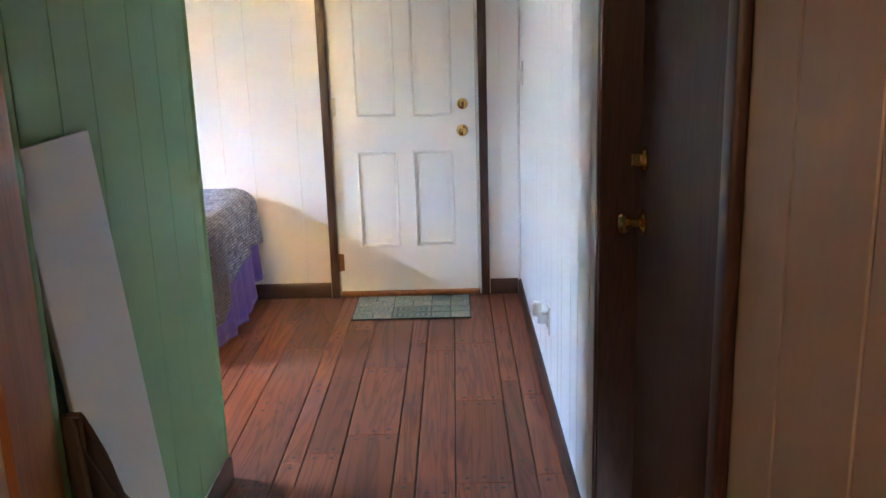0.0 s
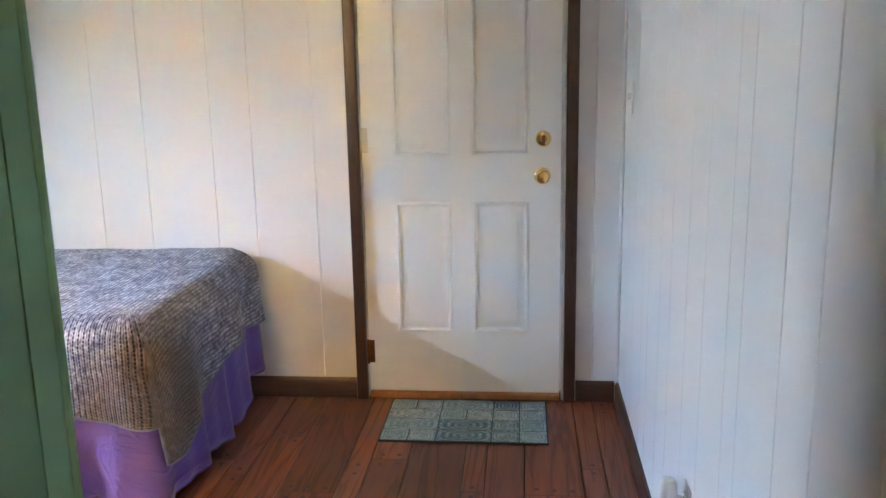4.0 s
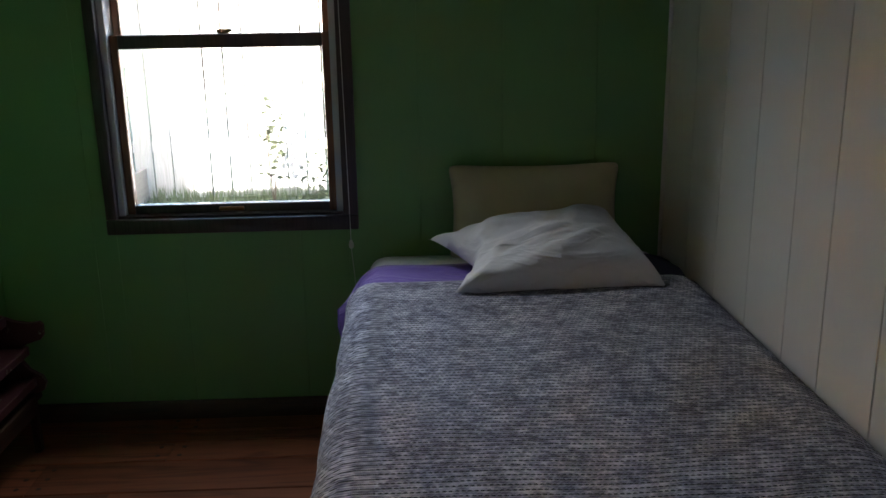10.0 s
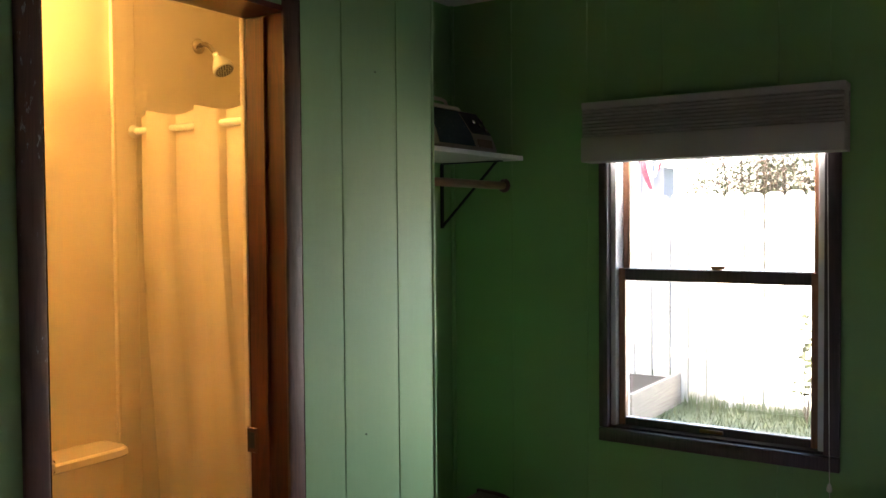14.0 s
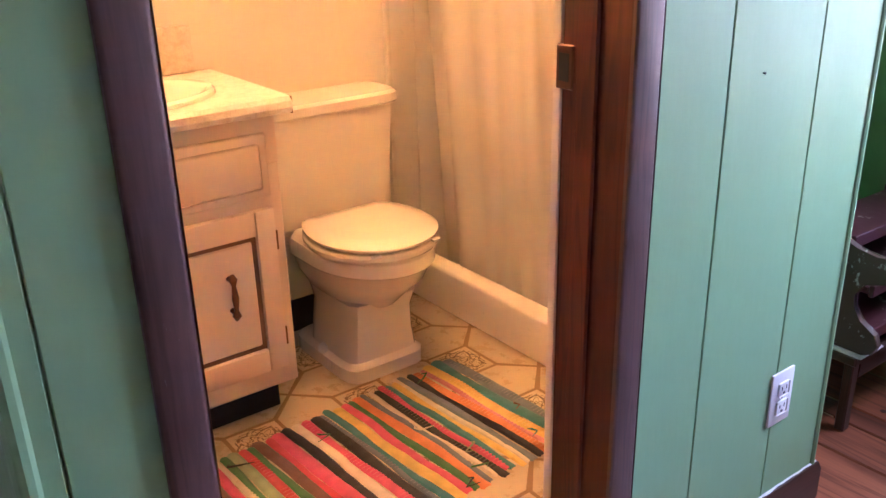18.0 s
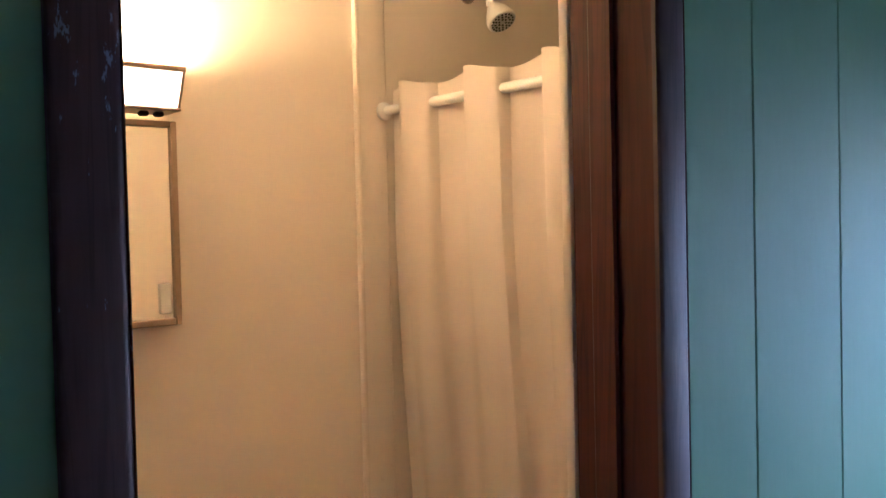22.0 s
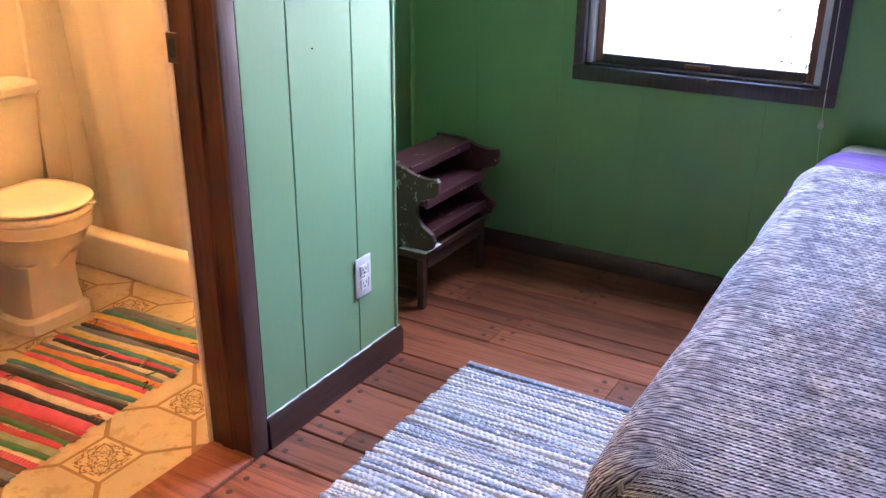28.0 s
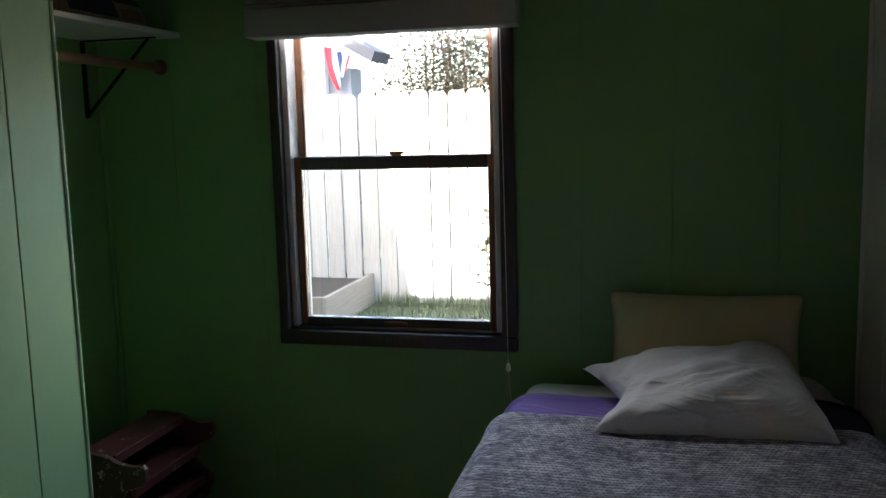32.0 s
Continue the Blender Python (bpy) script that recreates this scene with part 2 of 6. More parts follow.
M_WHITE = surface("white_wall_paint", (0.76, 0.745, 0.735), 0.55, big=1.2, fine=90, var=0.03, relief=0.12, stretch=(1, 1, 0.35))
M_WHITE_IN = surface("cream_wall_paint", (0.74, 0.66, 0.55), 0.6, big=1.2, fine=90, var=0.04, relief=0.1)
M_GREEN = surface("mint_green_paint", (0.226, 0.392, 0.192), 0.58, big=1.0, fine=70, var=0.05, relief=0.2, stretch=(1, 1, 0.25),
                  spots=(0.08, 0.19, 0.13), spot_scale=14, spot_cut=0.79)
M_GREEN2 = surface("leaf_green_paint", (0.190, 0.372, 0.142), 0.45, big=1.0, fine=70, var=0.06, relief=0.2, stretch=(1, 1, 0.25))
M_CEIL = surface("ceiling_plaster", (0.82, 0.81, 0.79), 0.8, big=3, fine=120, var=0.04, relief=0.5, dist=0.004)
M_CEIL_ROUGH = surface("textured_ceiling", (0.72, 0.68, 0.60), 0.85, big=6, fine=45, var=0.08, relief=1.0, dist=0.02)
M_BATH = surface("bathroom_wall_paint", (0.76, 0.68, 0.56), 0.5, big=1.5, fine=110, var=0.03, relief=0.15)
M_SHOWER = surface("shower_surround", (0.76, 0.69, 0.58), 0.3, big=2, fine=60, var=0.03, relief=0.03)
M_TRIM = wood("dark_stained_trim", (0.030, 0.013, 0.009), (0.075, 0.032, 0.020), "z", 0.38, 1.6, 0.25, 0.15)
M_TRIM_H = wood("dark_stained_trim_level", (0.030, 0.013, 0.009), (0.075, 0.032, 0.020), "y", 0.38, 1.6, 0.25, 0.15)
M_TRIM_X = wood("dark_stained_trim_across", (0.030, 0.013, 0.009), (0.075, 0.032, 0.020), "x", 0.38, 1.6, 0.25, 0.15)
M_PLUMTRIM = wood("plum_brown_trim", (0.055, 0.024, 0.019), (0.125, 0.058, 0.046), "z", 0.50, 1.8, 0.2, 0.0)
M_PLUMWORN = wood("worn_plum_trim", (0.055, 0.024, 0.019), (0.125, 0.058, 0.046), "z", 0.50, 1.8, 0.2, 0.0)
chipped(M_PLUMWORN, (0.34, 0.34, 0.37), 70, 0.885)
M_JAMB = wood("red_brown_jamb", (0.050, 0.010, 0.004), (0.118, 0.026, 0.009), "z", 0.42, 1.4, 0.2, 0.08, 0.25, 0.4, 0.3)
M_WINTRIM = wood("window_trim_wood", (0.035, 0.022, 0.024), (0.075, 0.050, 0.052), "z", 0.4, 1.5, 0.2, 0.1)
M_SASH = wood("sash_wood", (0.12, 0.045, 0.022), (0.27, 0.115, 0.060), "z", 0.42, 1.5, 0.2)
M_ORANGE = wood("amber_casing_wood", (0.30, 0.115, 0.030), (0.46, 0.19, 0.055), "z", 0.4, 1.2, 0.2, 0.2)
M_FLOOR = wood("floor_planks", (0.104, 0.029, 0.013), (0.285, 0.090, 0.041), "y", 0.46, 0.75, 0.64, 0.06, 0.3, 0.3, 0.4)
M_PEG = surface("floor_peg_wood", (0.050, 0.018, 0.012), 0.4, relief=0.1)
M_GAP = surface("dark_gap", (0.012, 0.008, 0.006), 0.9, relief=0)
M_DARKDOOR = wood("dark_door_veneer", (0.042, 0.020, 0.011), (0.105, 0.054, 0.031), "z", 0.50, 2.2, 0.1, 0.0, 0.2, 0.35, 0.3)
M_DOORWHITE = surface("white_door_paint", (0.80, 0.79, 0.75), 0.35, big=2, fine=120, var=0.02, relief=0.05)
M_BRASS = surface("polished_brass", (0.75, 0.52, 0.20), 0.18, 1.0, var=0.08, relief=0.02)
M_OLDBRASS = surface("antique_brass", (0.22, 0.11, 0.045), 0.35, 1.0, big=30, var=0.3, relief=0.1)
M_REDBRASS = surface("painted_strike_metal", (0.10, 0.035, 0.015), 0.4, 0.3, var=0.2, relief=0.1)
M_CHROME = surface("brushed_nickel", (0.52, 0.47, 0.41), 0.25, 1.0, var=0.05, relief=0.02)
M_PLASTIC = surface("white_plastic", (0.76, 0.74, 0.70), 0.3, var=0.03, relief=0.02)
M_IVORY = surface("ivory_plastic", (0.66, 0.60, 0.48), 0.35, var=0.03, relief=0.02)
M_BLACK = surface("black_metal", (0.015, 0.015, 0.016), 0.4, 0.6, relief=0.05)
M_SLOT = surface("slot_dark", (0.02, 0.018, 0.016), 0.6, relief=0)
M_SHELFWHITE = surface("white_shelf_board", (0.72, 0.71, 0.68), 0.45, var=0.04, relief=0.1)
M_PORCELAIN = surface("glazed_porcelain", (0.80, 0.72, 0.60), 0.12, var=0.02, relief=0.01, fine=20, coat=0.4)
M_CABINET = surface("cream_cabinet_paint", (0.72, 0.58, 0.44), 0.42, var=0.05, relief=0.15, stretch=(1, 1, 0.3))
M_BROWNLINE = surface("brown_glaze_line", (0.16, 0.075, 0.03), 0.5, var=0.15, relief=0.1)
M_TOEKICK = surface("black_vinyl_base", (0.012, 0.011, 0.012), 0.45, relief=0.1, spots=(0.08, 0.07, 0.06), spot_cut=0.74)
M_CURB = surface("shower_curb_acrylic", (0.80, 0.71, 0.58), 0.3, var=0.03, relief=0.05)
M_PURPLE = surface("purple_cotton", (0.165, 0.098, 0.45), 0.9, big=6, fine=500, var=0.12, relief=0.5, sheen=0.3)
M_NAVY = surface("navy_cotton", (0.022, 0.020, 0.050), 0.9, big=6, fine=400, var=0.2, relief=0.3)
creased(M_PURPLE, 7.0, 0.008)
M_SHEET = surface("white_sheet", (0.74, 0.75, 0.78), 0.9, big=5, fine=400, var=0.04, relief=0.3, sheen=0.2)
M_PILLOW = surface("white_pillowcase", (0.62, 0.615, 0.665), 0.85, big=4, fine=420, var=0.03, relief=0.35, sheen=0.2)
creased(M_PILLOW, 6.0, 0.010)
M_YELLOWPILLOW = surface("yellowed_pillow_ticking", (0.54, 0.49, 0.31), 0.9, big=4, fine=420, var=0.07, relief=0.3, sheen=0.2)
M_REDPAINT = surface("chipped_maroon_paint", (0.085, 0.026, 0.030), 0.42, big=4, fine=60, var=0.2, relief=0.3,
                     spots=(0.34, 0.33, 0.28), spot_scale=24, spot_cut=0.625)
M_GREYPAINT = surface("chipped_dark_grey_paint", (0.064, 0.038, 0.026), 0.55, big=4, fine=60, var=0.2, relief=0.3,
                      spots=(0.36, 0.40, 0.34), spot_scale=26, spot_cut=0.585)
M_BLIND = surface("taupe_cellular_shade", (0.42, 0.38, 0.35), 0.85, var=0.06, relief=0.2, fine=300)
M_VINYLGREY = surface("grey_vinyl_liner", (0.62, 0.62, 0.64), 0.4, var=0.05, relief=0.05)
M_BOARD = surface("white_panel_board", (0.60, 0.62, 0.60), 0.5, var=0.04, relief=0.08)
M_DARKCLOTH = surface("dark_canvas", (0.085, 0.060, 0.038), 0.9, fine=300, var=0.2, relief=0.4)
M_RADIOBLUE = surface("dark_blue_plastic", (0.050, 0.068, 0.088), 0.25, var=0.1, relief=0.03)
M_RADIOTAN = surface("tan_plastic", (0.30, 0.23, 0.16), 0.4, var=0.1, relief=0.03)
M_CARD = surface("brown_cardboard", (0.20, 0.13, 0.08), 0.8, var=0.1, relief=0.1)
M_RODWOOD = wood("closet_rod_wood", (0.16, 0.075, 0.035), (0.30, 0.16, 0.08), "x", 0.45, 1.5, 0.1)
M_HALLWALL = surface("beige_hall_paneling", (0.42, 0.33, 0.26), 0.5, big=1.5, fine=60, var=0.06, relief=0.2, stretch=(1, 1, 0.25))
M_FENCE = wood("weathered_fence", (0.25, 0.24, 0.228), (0.38, 0.368, 0.352), "z", 0.85, 0.8, 0.25)
M_GRASS = surface("lawn_grass", (0.07, 0.085, 0.045), 0.8, big=3, fine=90, var=0.35, relief=0.6, dist=0.02)
M_BLADES = surface("grass_blades", (0.09, 0.11, 0.055), 0.7, big=5, fine=40, var=0.3, relief=0)
M_LEAF = surface("shrub_leaves", (0.078, 0.086, 0.050), 0.6, big=6, fine=30, var=0.45, relief=0)
M_LEAFRED = surface("rusty_leaves", (0.165, 0.115, 0.098), 0.6, big=6, fine=30, var=0.4, relief=0)
M_BARK = surface("bark", (0.09, 0.065, 0.045), 0.9, big=8, fine=60, var=0.3, relief=0.8, dist=0.01, stretch=(1, 1, 0.3))
M_SHEDWALL = surface("shed_siding", (0.30, 0.31, 0.35), 0.7, var=0.08, relief=0.2)
M_SHEDROOF = surface("shed_roof_shingle", (0.10, 0.10, 0.12), 0.85, var=0.2, relief=0.6)
M_PLANTER = wood("planter_boards", (0.14, 0.12, 0.10), (0.24, 0.21, 0.18), "x", 0.85, 0.9, 0.2)
M_SOIL = surface("planter_soil", (0.05, 0.04, 0.03), 0.95, var=0.3, relief=1.0, dist=0.02)
M_STUCCO = surface("house_siding", (0.50, 0.48, 0.44), 0.8, var=0.06, relief=0.3)
M_ROOF = surface("house_roof_shingle", (0.09, 0.085, 0.08), 0.9, var=0.2, relief=0.6)
M_FLAGRED = surface("red_cloth", (0.42, 0.03, 0.05), 0.85, var=0.1, relief=0.2)
M_FLAGWHITE = surface("white_cloth", (0.75, 0.75, 0.78), 0.85, var=0.05, relief=0.2)
M_FLAGBLUE = surface("navy_cloth", (0.03, 0.045, 0.15), 0.85, var=0.1, relief=0.2)
M_GROUT = surface("vinyl_floor_lines", (0.29, 0.175, 0.075), 0.5, var=0.15, relief=0.1)
M_LINER = surface("window_frame_paint", (0.38, 0.38, 0.40), 0.5, var=0.05, relief=0.05)


def glass_material(name):
    m, n, l, p = nodes_of(name)
    clear, gloss, fres, mx = (n.new(k) for k in ("ShaderNodeBsdfTransparent", "ShaderNodeBsdfGlossy", "ShaderNodeFresnel", "ShaderNodeMixShader"))
    gloss.inputs["Roughness"].default_value = 0.02
    fres.inputs["IOR"].default_value = 1.45
    l.new(fres.outputs[0], mx.inputs[0])
    l.new(clear.outputs[0], mx.inputs[1])
    l.new(gloss.outputs[0], mx.inputs[2])
    l.new(mx.outputs[0], n["Material Output"].inputs["Surface"])
    return m


def mirror_material():
    m, n, l, p = nodes_of("mirror_glass")
    p.inputs["Base Color"].default_value = (0.86, 0.86, 0.84, 1)
    p.inputs["Metallic"].default_value, p.inputs["Roughness"].default_value = 1.0, 0.02
    return m


def lamp_material(name, color, strength):
    m, n, l, p = nodes_of(name)
    p.inputs["Base Color"].default_value = (0.85, 0.82, 0.75, 1)
    p.inputs["Emission Color"].default_value = (*color, 1)
    p.inputs["Emission Strength"].default_value = strength
    return m


def knit_material():
    """Heathered yarn in fine ridges along y; every third course has a row of small holes, drawn by dark colour and
    relief.
    """
    m, n, l, p = nodes_of("grey_heather_knit")
    sep = n.new("ShaderNodeSeparateXYZ")
    uvn = n.new("ShaderNodeUVMap")
    uvn.uv_map = "cloth"
    l.new(uvn.outputs["UV"], sep.inputs[0])
    pull = math_node(n, l, "MULTIPLY", noise_tex(n, l, coords(n, l, (6, 4, 6)), 1.0, 2), 0.018)
    su, sv = math_node(n, l, "ADD", sep.outputs["X"], pull), sep.outputs["Y"]

    def wave(v, period, phase=0.0):
        a = math_node(n, l, "ADD", math_node(n, l, "MULTIPLY", v, 2 * math.pi / period), phase)
        return math_node(n, l, "ADD", math_node(n, l, "MULTIPLY", math_node(n, l, "SINE", a), 0.5), 0.5)
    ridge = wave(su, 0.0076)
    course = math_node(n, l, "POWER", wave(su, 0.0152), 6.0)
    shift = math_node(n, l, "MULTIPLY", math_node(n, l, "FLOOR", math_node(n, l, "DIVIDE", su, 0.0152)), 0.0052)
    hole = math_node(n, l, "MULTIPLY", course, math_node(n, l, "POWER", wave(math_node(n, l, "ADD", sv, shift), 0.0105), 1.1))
    twist = wave(math_node(n, l, "ADD", sv, math_node(n, l, "MULTIPLY", su, 0.9)), 0.0076)
    h = math_node(n, l, "ADD", math_node(n, l, "MULTIPLY", ridge, 0.6), math_node(n, l, "MULTIPLY", twist, 0.4))
    h = math_node(n, l, "SUBTRACT", h, math_node(n, l, "MULTIPLY", hole, 1.3))
    yarn = noise_tex(n, l, coords(n, l, (85, 50, 60)), 1.0, 3, 0.6)
    patch = noise_tex(n, l, coords(n, l, (21, 14, 21)), 1.0, 3, 0.65)
    tone = math_node(n, l, "ADD", math_node(n, l, "MULTIPLY", yarn, 0.58), math_node(n, l, "MULTIPLY", patch, 0.42))
    col = ramp(n, l, tone, [(0.36, (0.055, 0.052, 0.095)), (0.435, (0.17, 0.168, 0.245)), (0.52, (0.375, 0.372, 0.475)), (0.61, (0.70, 0.70, 0.78))])
    # a run of tan yarn round the front corner at the foot
    tan_yarn = n.new("ShaderNodeVectorMath")
    tan_yarn.operation = "DISTANCE"
    tan_yarn.inputs[1].default_value = (-0.99, 3.90, 0.36)
    l.new(coords(n, l), tan_yarn.inputs[0])
    near = math_node(n, l, "SUBTRACT", tan_yarn.outputs["Value"], math_node(n, l, "MULTIPLY", patch, 0.3))
    col = mix(n, l, ramp(n, l, near, [(0.02, (0.8, 0.8, 0.8)), (0.20, (0, 0, 0))]), col, (0.14, 0.08, 0.033))
    # shade in holes, course lines and ridge valleys is put into the colour
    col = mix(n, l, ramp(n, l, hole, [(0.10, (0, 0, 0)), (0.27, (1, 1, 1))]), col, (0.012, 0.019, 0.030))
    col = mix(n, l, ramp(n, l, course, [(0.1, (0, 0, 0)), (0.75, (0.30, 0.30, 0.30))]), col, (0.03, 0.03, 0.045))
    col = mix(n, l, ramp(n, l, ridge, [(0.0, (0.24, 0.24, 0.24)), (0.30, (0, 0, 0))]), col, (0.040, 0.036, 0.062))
    l.new(col, p.inputs["Base Color"])
    p.inputs["Roughness"].default_value = 0.95
    p.inputs["Sheen Weight"].default_value = 0.25
    bump(n, l, p, h, 0.8, 0.005)
    return m


def curtain_material():
    m, n, l, p = nodes_of("cream_curtain_fabric")
    v = coords(n, l, (3, 3, 1))
    a = noise_tex(n, l, v, 1.5, 3)
    b = noise_tex(n, l, coords(n, l, (1, 1, 1)), 500, 2)
    l.new(ramp(n, l, a, [(0.3, (0.72, 0.64, 0.53)), (0.7, (0.78, 0.71, 0.60))]), p.inputs["Base Color"])
    p.inputs["Roughness"].default_value = 0.7
    tr = n.new("ShaderNodeBsdfTranslucent")
    tr.inputs["Color"].default_value = (0.72, 0.62, 0.48, 1)
    mx = n.new("ShaderNodeMixShader")
    mx.inputs[0].default_value = 0.25
    l.new(p.outputs[0], mx.inputs[1])
    l.new(tr.outputs[0], mx.inputs[2])
    l.new(mx.outputs[0], n["Material Output"].inputs["Surface"])
    bump(n, l, p, b, 0.3, 0.0006)
    return m


def counter_material():
    m, n, l, p = nodes_of("mottled_laminate")
    v = coords(n, l)
    a, b = noise_tex(n, l, v, 45, 6, 0.7, 0.6), noise_tex(n, l, v, 160, 4, 0.7)
    col = ramp(n, l, a, [(0.3, (0.56, 0.44, 0.34)), (0.45, (0.68, 0.58, 0.47)), (0.6, (0.74, 0.66, 0.55))])
    col = mix(n, l, ramp(n, l, b, [(0.5, (0, 0, 0)), (0.7, (0.6, 0.6, 0.6))]), col, (0.60, 0.46, 0.36))
    l.new(col, p.inputs["Base Color"])
    p.inputs["Roughness"].default_value = 0.28
    return m


def medallion_material():
    """A brown scroll ornament round the middle of each square tile."""
    m, n, l, p = nodes_of("scroll_tile")
    c = n.new("ShaderNodeTexCoord")
    sep = n.new("ShaderNodeSeparateXYZ")
    l.new(c.outputs["Object"], sep.inputs[0])
    x, y = sep.outputs["X"], sep.outputs["Y"]
    r = math_node(n, l, "SQRT", math_node(n, l, "ADD", math_node(n, l, "MULTIPLY", x, x), math_node(n, l, "MULTIPLY", y, y)))
    th = math_node(n, l, "ARCTAN2", y, x)
    c8 = math_node(n, l, "COSINE", math_node(n, l, "MULTIPLY", th, 8.0))
    c4 = math_node(n, l, "COSINE", math_node(n, l, "MULTIPLY", th, 4.0))

    def ring(base, amp, wave, width):
        d = math_node(n, l, "SUBTRACT", r, math_node(n, l, "ADD", math_node(n, l, "MULTIPLY", wave, amp), base))
        return math_node(n, l, "LESS_THAN", math_node(n, l, "ABSOLUTE", d), width)
    marks = ring(0.014, 0.006, c4, 0.003)
    for base, amp, wave, width in ((0.029, -0.007, c8, 0.0030), (0.047, -0.012, c4, 0.0036), (0.057, 0.006, c8, 0.0026), (0.037, 0.015, c8, 0.0020), (0.022, 0.010, c8, 0.0018)):
        marks = math_node(n, l, "MAXIMUM", marks, ring(base, amp, wave, width))
    box = math_node(n, l, "MAXIMUM", math_node(n, l, "ABSOLUTE", x), math_node(n, l, "ABSOLUTE", y))
    box = math_node(n, l, "ADD", box, math_node(n, l, "MULTIPLY", math_node(n, l, "GREATER_THAN", r, 0.066), 0.006))
    frame_line = math_node(n, l, "LESS_THAN", math_node(n, l, "ABSOLUTE", math_node(n, l, "SUBTRACT", box, 0.0545)), 0.0020)
    marks = math_node(n, l, "MAXIMUM", marks, frame_line)
    wear = noise_tex(n, l, coords(n, l), 90, 4, 0.6)
    marks = math_node(n, l, "MULTIPLY", marks, ramp(n, l, wear, [(0.36, (0.1, 0.1, 0.1)), (0.5, (1, 1, 1))]))
    base = ramp(n, l, noise_tex(n, l, coords(n, l, per_piece=5.0), 12, 4), [(0.3, (0.45, 0.33, 0.18)), (0.7, (0.62, 0.49, 0.31))])
    l.new(mix(n, l, marks, base, (0.165, 0.085, 0.032)), p.inputs["Base Color"])
    p.inputs["Roughness"].default_value = 0.38
    return m


M_GLASS = glass_material("window_glass")
M_MIRROR = mirror_material()
M_BULB = lamp_material("warm_bulb_glass", (1.0, 0.53, 0.115), 0.6)
M_DIFFUSER = lamp_material("vanity_light_diffuser", (1.0, 0.62, 0.26), 0.6)
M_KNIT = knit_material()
M_KNITHEM = surface("grey_yarn_edge", (0.27, 0.27, 0.34), 0.95, big=40, fine=200, var=0.35, relief=0.6)
M_CURTAIN = curtain_material()
M_COUNTER = counter_material()
M_MEDALLION = medallion_material()
M_TILE = surface("plain_vinyl_tile", (0.52, 0.41, 0.26), 0.38, big=6, fine=90, var=0.14, relief=0.08, per_piece=0.12,
                 spots=(0.41, 0.30, 0.165), spot_scale=22, spot_cut=0.555)

# ---- plan, in metres ----
FAR, RIGHT, LEFT = 4.91, 0.45, -3.06      # entry wall, right wall, window wall
BATH_X, BATH_Y = -0.69, 2.86              # outer faces of the bathroom partition
NOOK_X, NOOK_Y = -2.14, 2.33              # alcove side and back
BATH_BACK, TOP = 1.46, 2.44
HALL_END = -2.2


def cells(u0, u1, z0, z1, holes):
    """Rectangles that fill u0..u1, z0..z1 but for the holes."""
    us = sorted({u0, u1, *[v for h in holes for v in h[:2] if u0 < v < u1]})
    for a, b in zip(us, us[1:]):
        spans = sorted((h[2], h[3]) for h in holes if h[0] < (a + b) / 2 < h[1])
        z = z0
        for lo, hi in spans:
            if lo > z:
                yield a, b, z, lo
            z = max(z, hi)
        if z < z1:
            yield a, b, z, z1


def wall(name, axis, face, out, thick, u0, u1, mat, label, holes=(), z0=0.0, z1=TOP):
    """A wall whose seen face lies at face on the axis and looks towards out (+1 or -1)."""
    bm = B()
    a, b = sorted((face, face - out * thick))
    for p, q, lo, hi in cells(u0, u1, z0, z1, holes):
        box(bm, *((a, b, p, q) if axis == "x" else (p, q, a, b)), lo, hi)
    bmesh.ops.remove_doubles(bm, verts=bm.verts, dist=1e-5)
    return structure(name, bm, mat, label)


def planks(parent, axis, face, out, u0, u1, z0, z1, grooves, mat, holes=(), depth=0.007, gap=0.004, chamfer=0.0025):
    """Upright panel boards on a wall, parted by grooves."""
    us = [u0, *sorted(g for g in grooves if u0 < g < u1), u1]
    for a, b in zip(us, us[1:]):
        lo_gap, hi_gap = (gap / 2 if a != u0 else 0), (gap / 2 if b != u1 else 0)
        for p, q, zl, zh in cells(a + lo_gap, b - hi_gap, z0, z1, holes):
            bm = B()
            c = chamfer
            prof = [(p, 0), (p, depth - c), (p + c, depth), (q - c, depth), (q, depth - c), (q, 0)]
            pts = [((face + out * d, u) if axis == "x" else (u, face + out * d)) for u, d in prof]
            prism(bm, pts, "z", zl, zh)
            mesh_object("plank", bm, mat, parent)


def baseboard(axis, face, out, u0, u1, h=0.085, d=0.014, mat=None, label="dark stained wooden baseboard"):
    bm = B()
    prof = [(0, 0), (d, 0), (d, h - 0.012), (d * 0.5, h), (0, h)]
    if axis == "x":
        prism(bm, [(face + out * a, b) for a, b in prof], "y", u0, u1)
    else:
        prism(bm, [(face + out * a, b) for a, b in prof], "x", u0, u1)
    return structure("baseboard", bm, mat or (M_TRIM_H if axis == "x" else M_TRIM_X), label, "baseboard")


# outer shell and partitions
DOOR = (-0.58, 0.235, 0.0, 2.085)
WIN = (3.027, 3.815, 0.735, 1.91)
BDOOR = (-1.515, -0.858, 0.0, 2.05)
DDOOR = (1.29, 2.33, 0.0, 2.06)
wall_far = wall("wall_north", "y", FAR, -1, 0.14, LEFT - 0.16, RIGHT + 0.12, M_WHITE, "white painted wood panel wall with thin grooves", [DOOR])
wall_left = wall("wall_west", "x", LEFT, 1, 0.16, BATH_BACK - 0.15, FAR, M_GREEN2, "dark green painted panel wall with a window", [WIN])
wall_right = wall("wall_east", "x", RIGHT, -1, 0.12, 2.33, FAR, M_WHITE, "white painted plank wall")
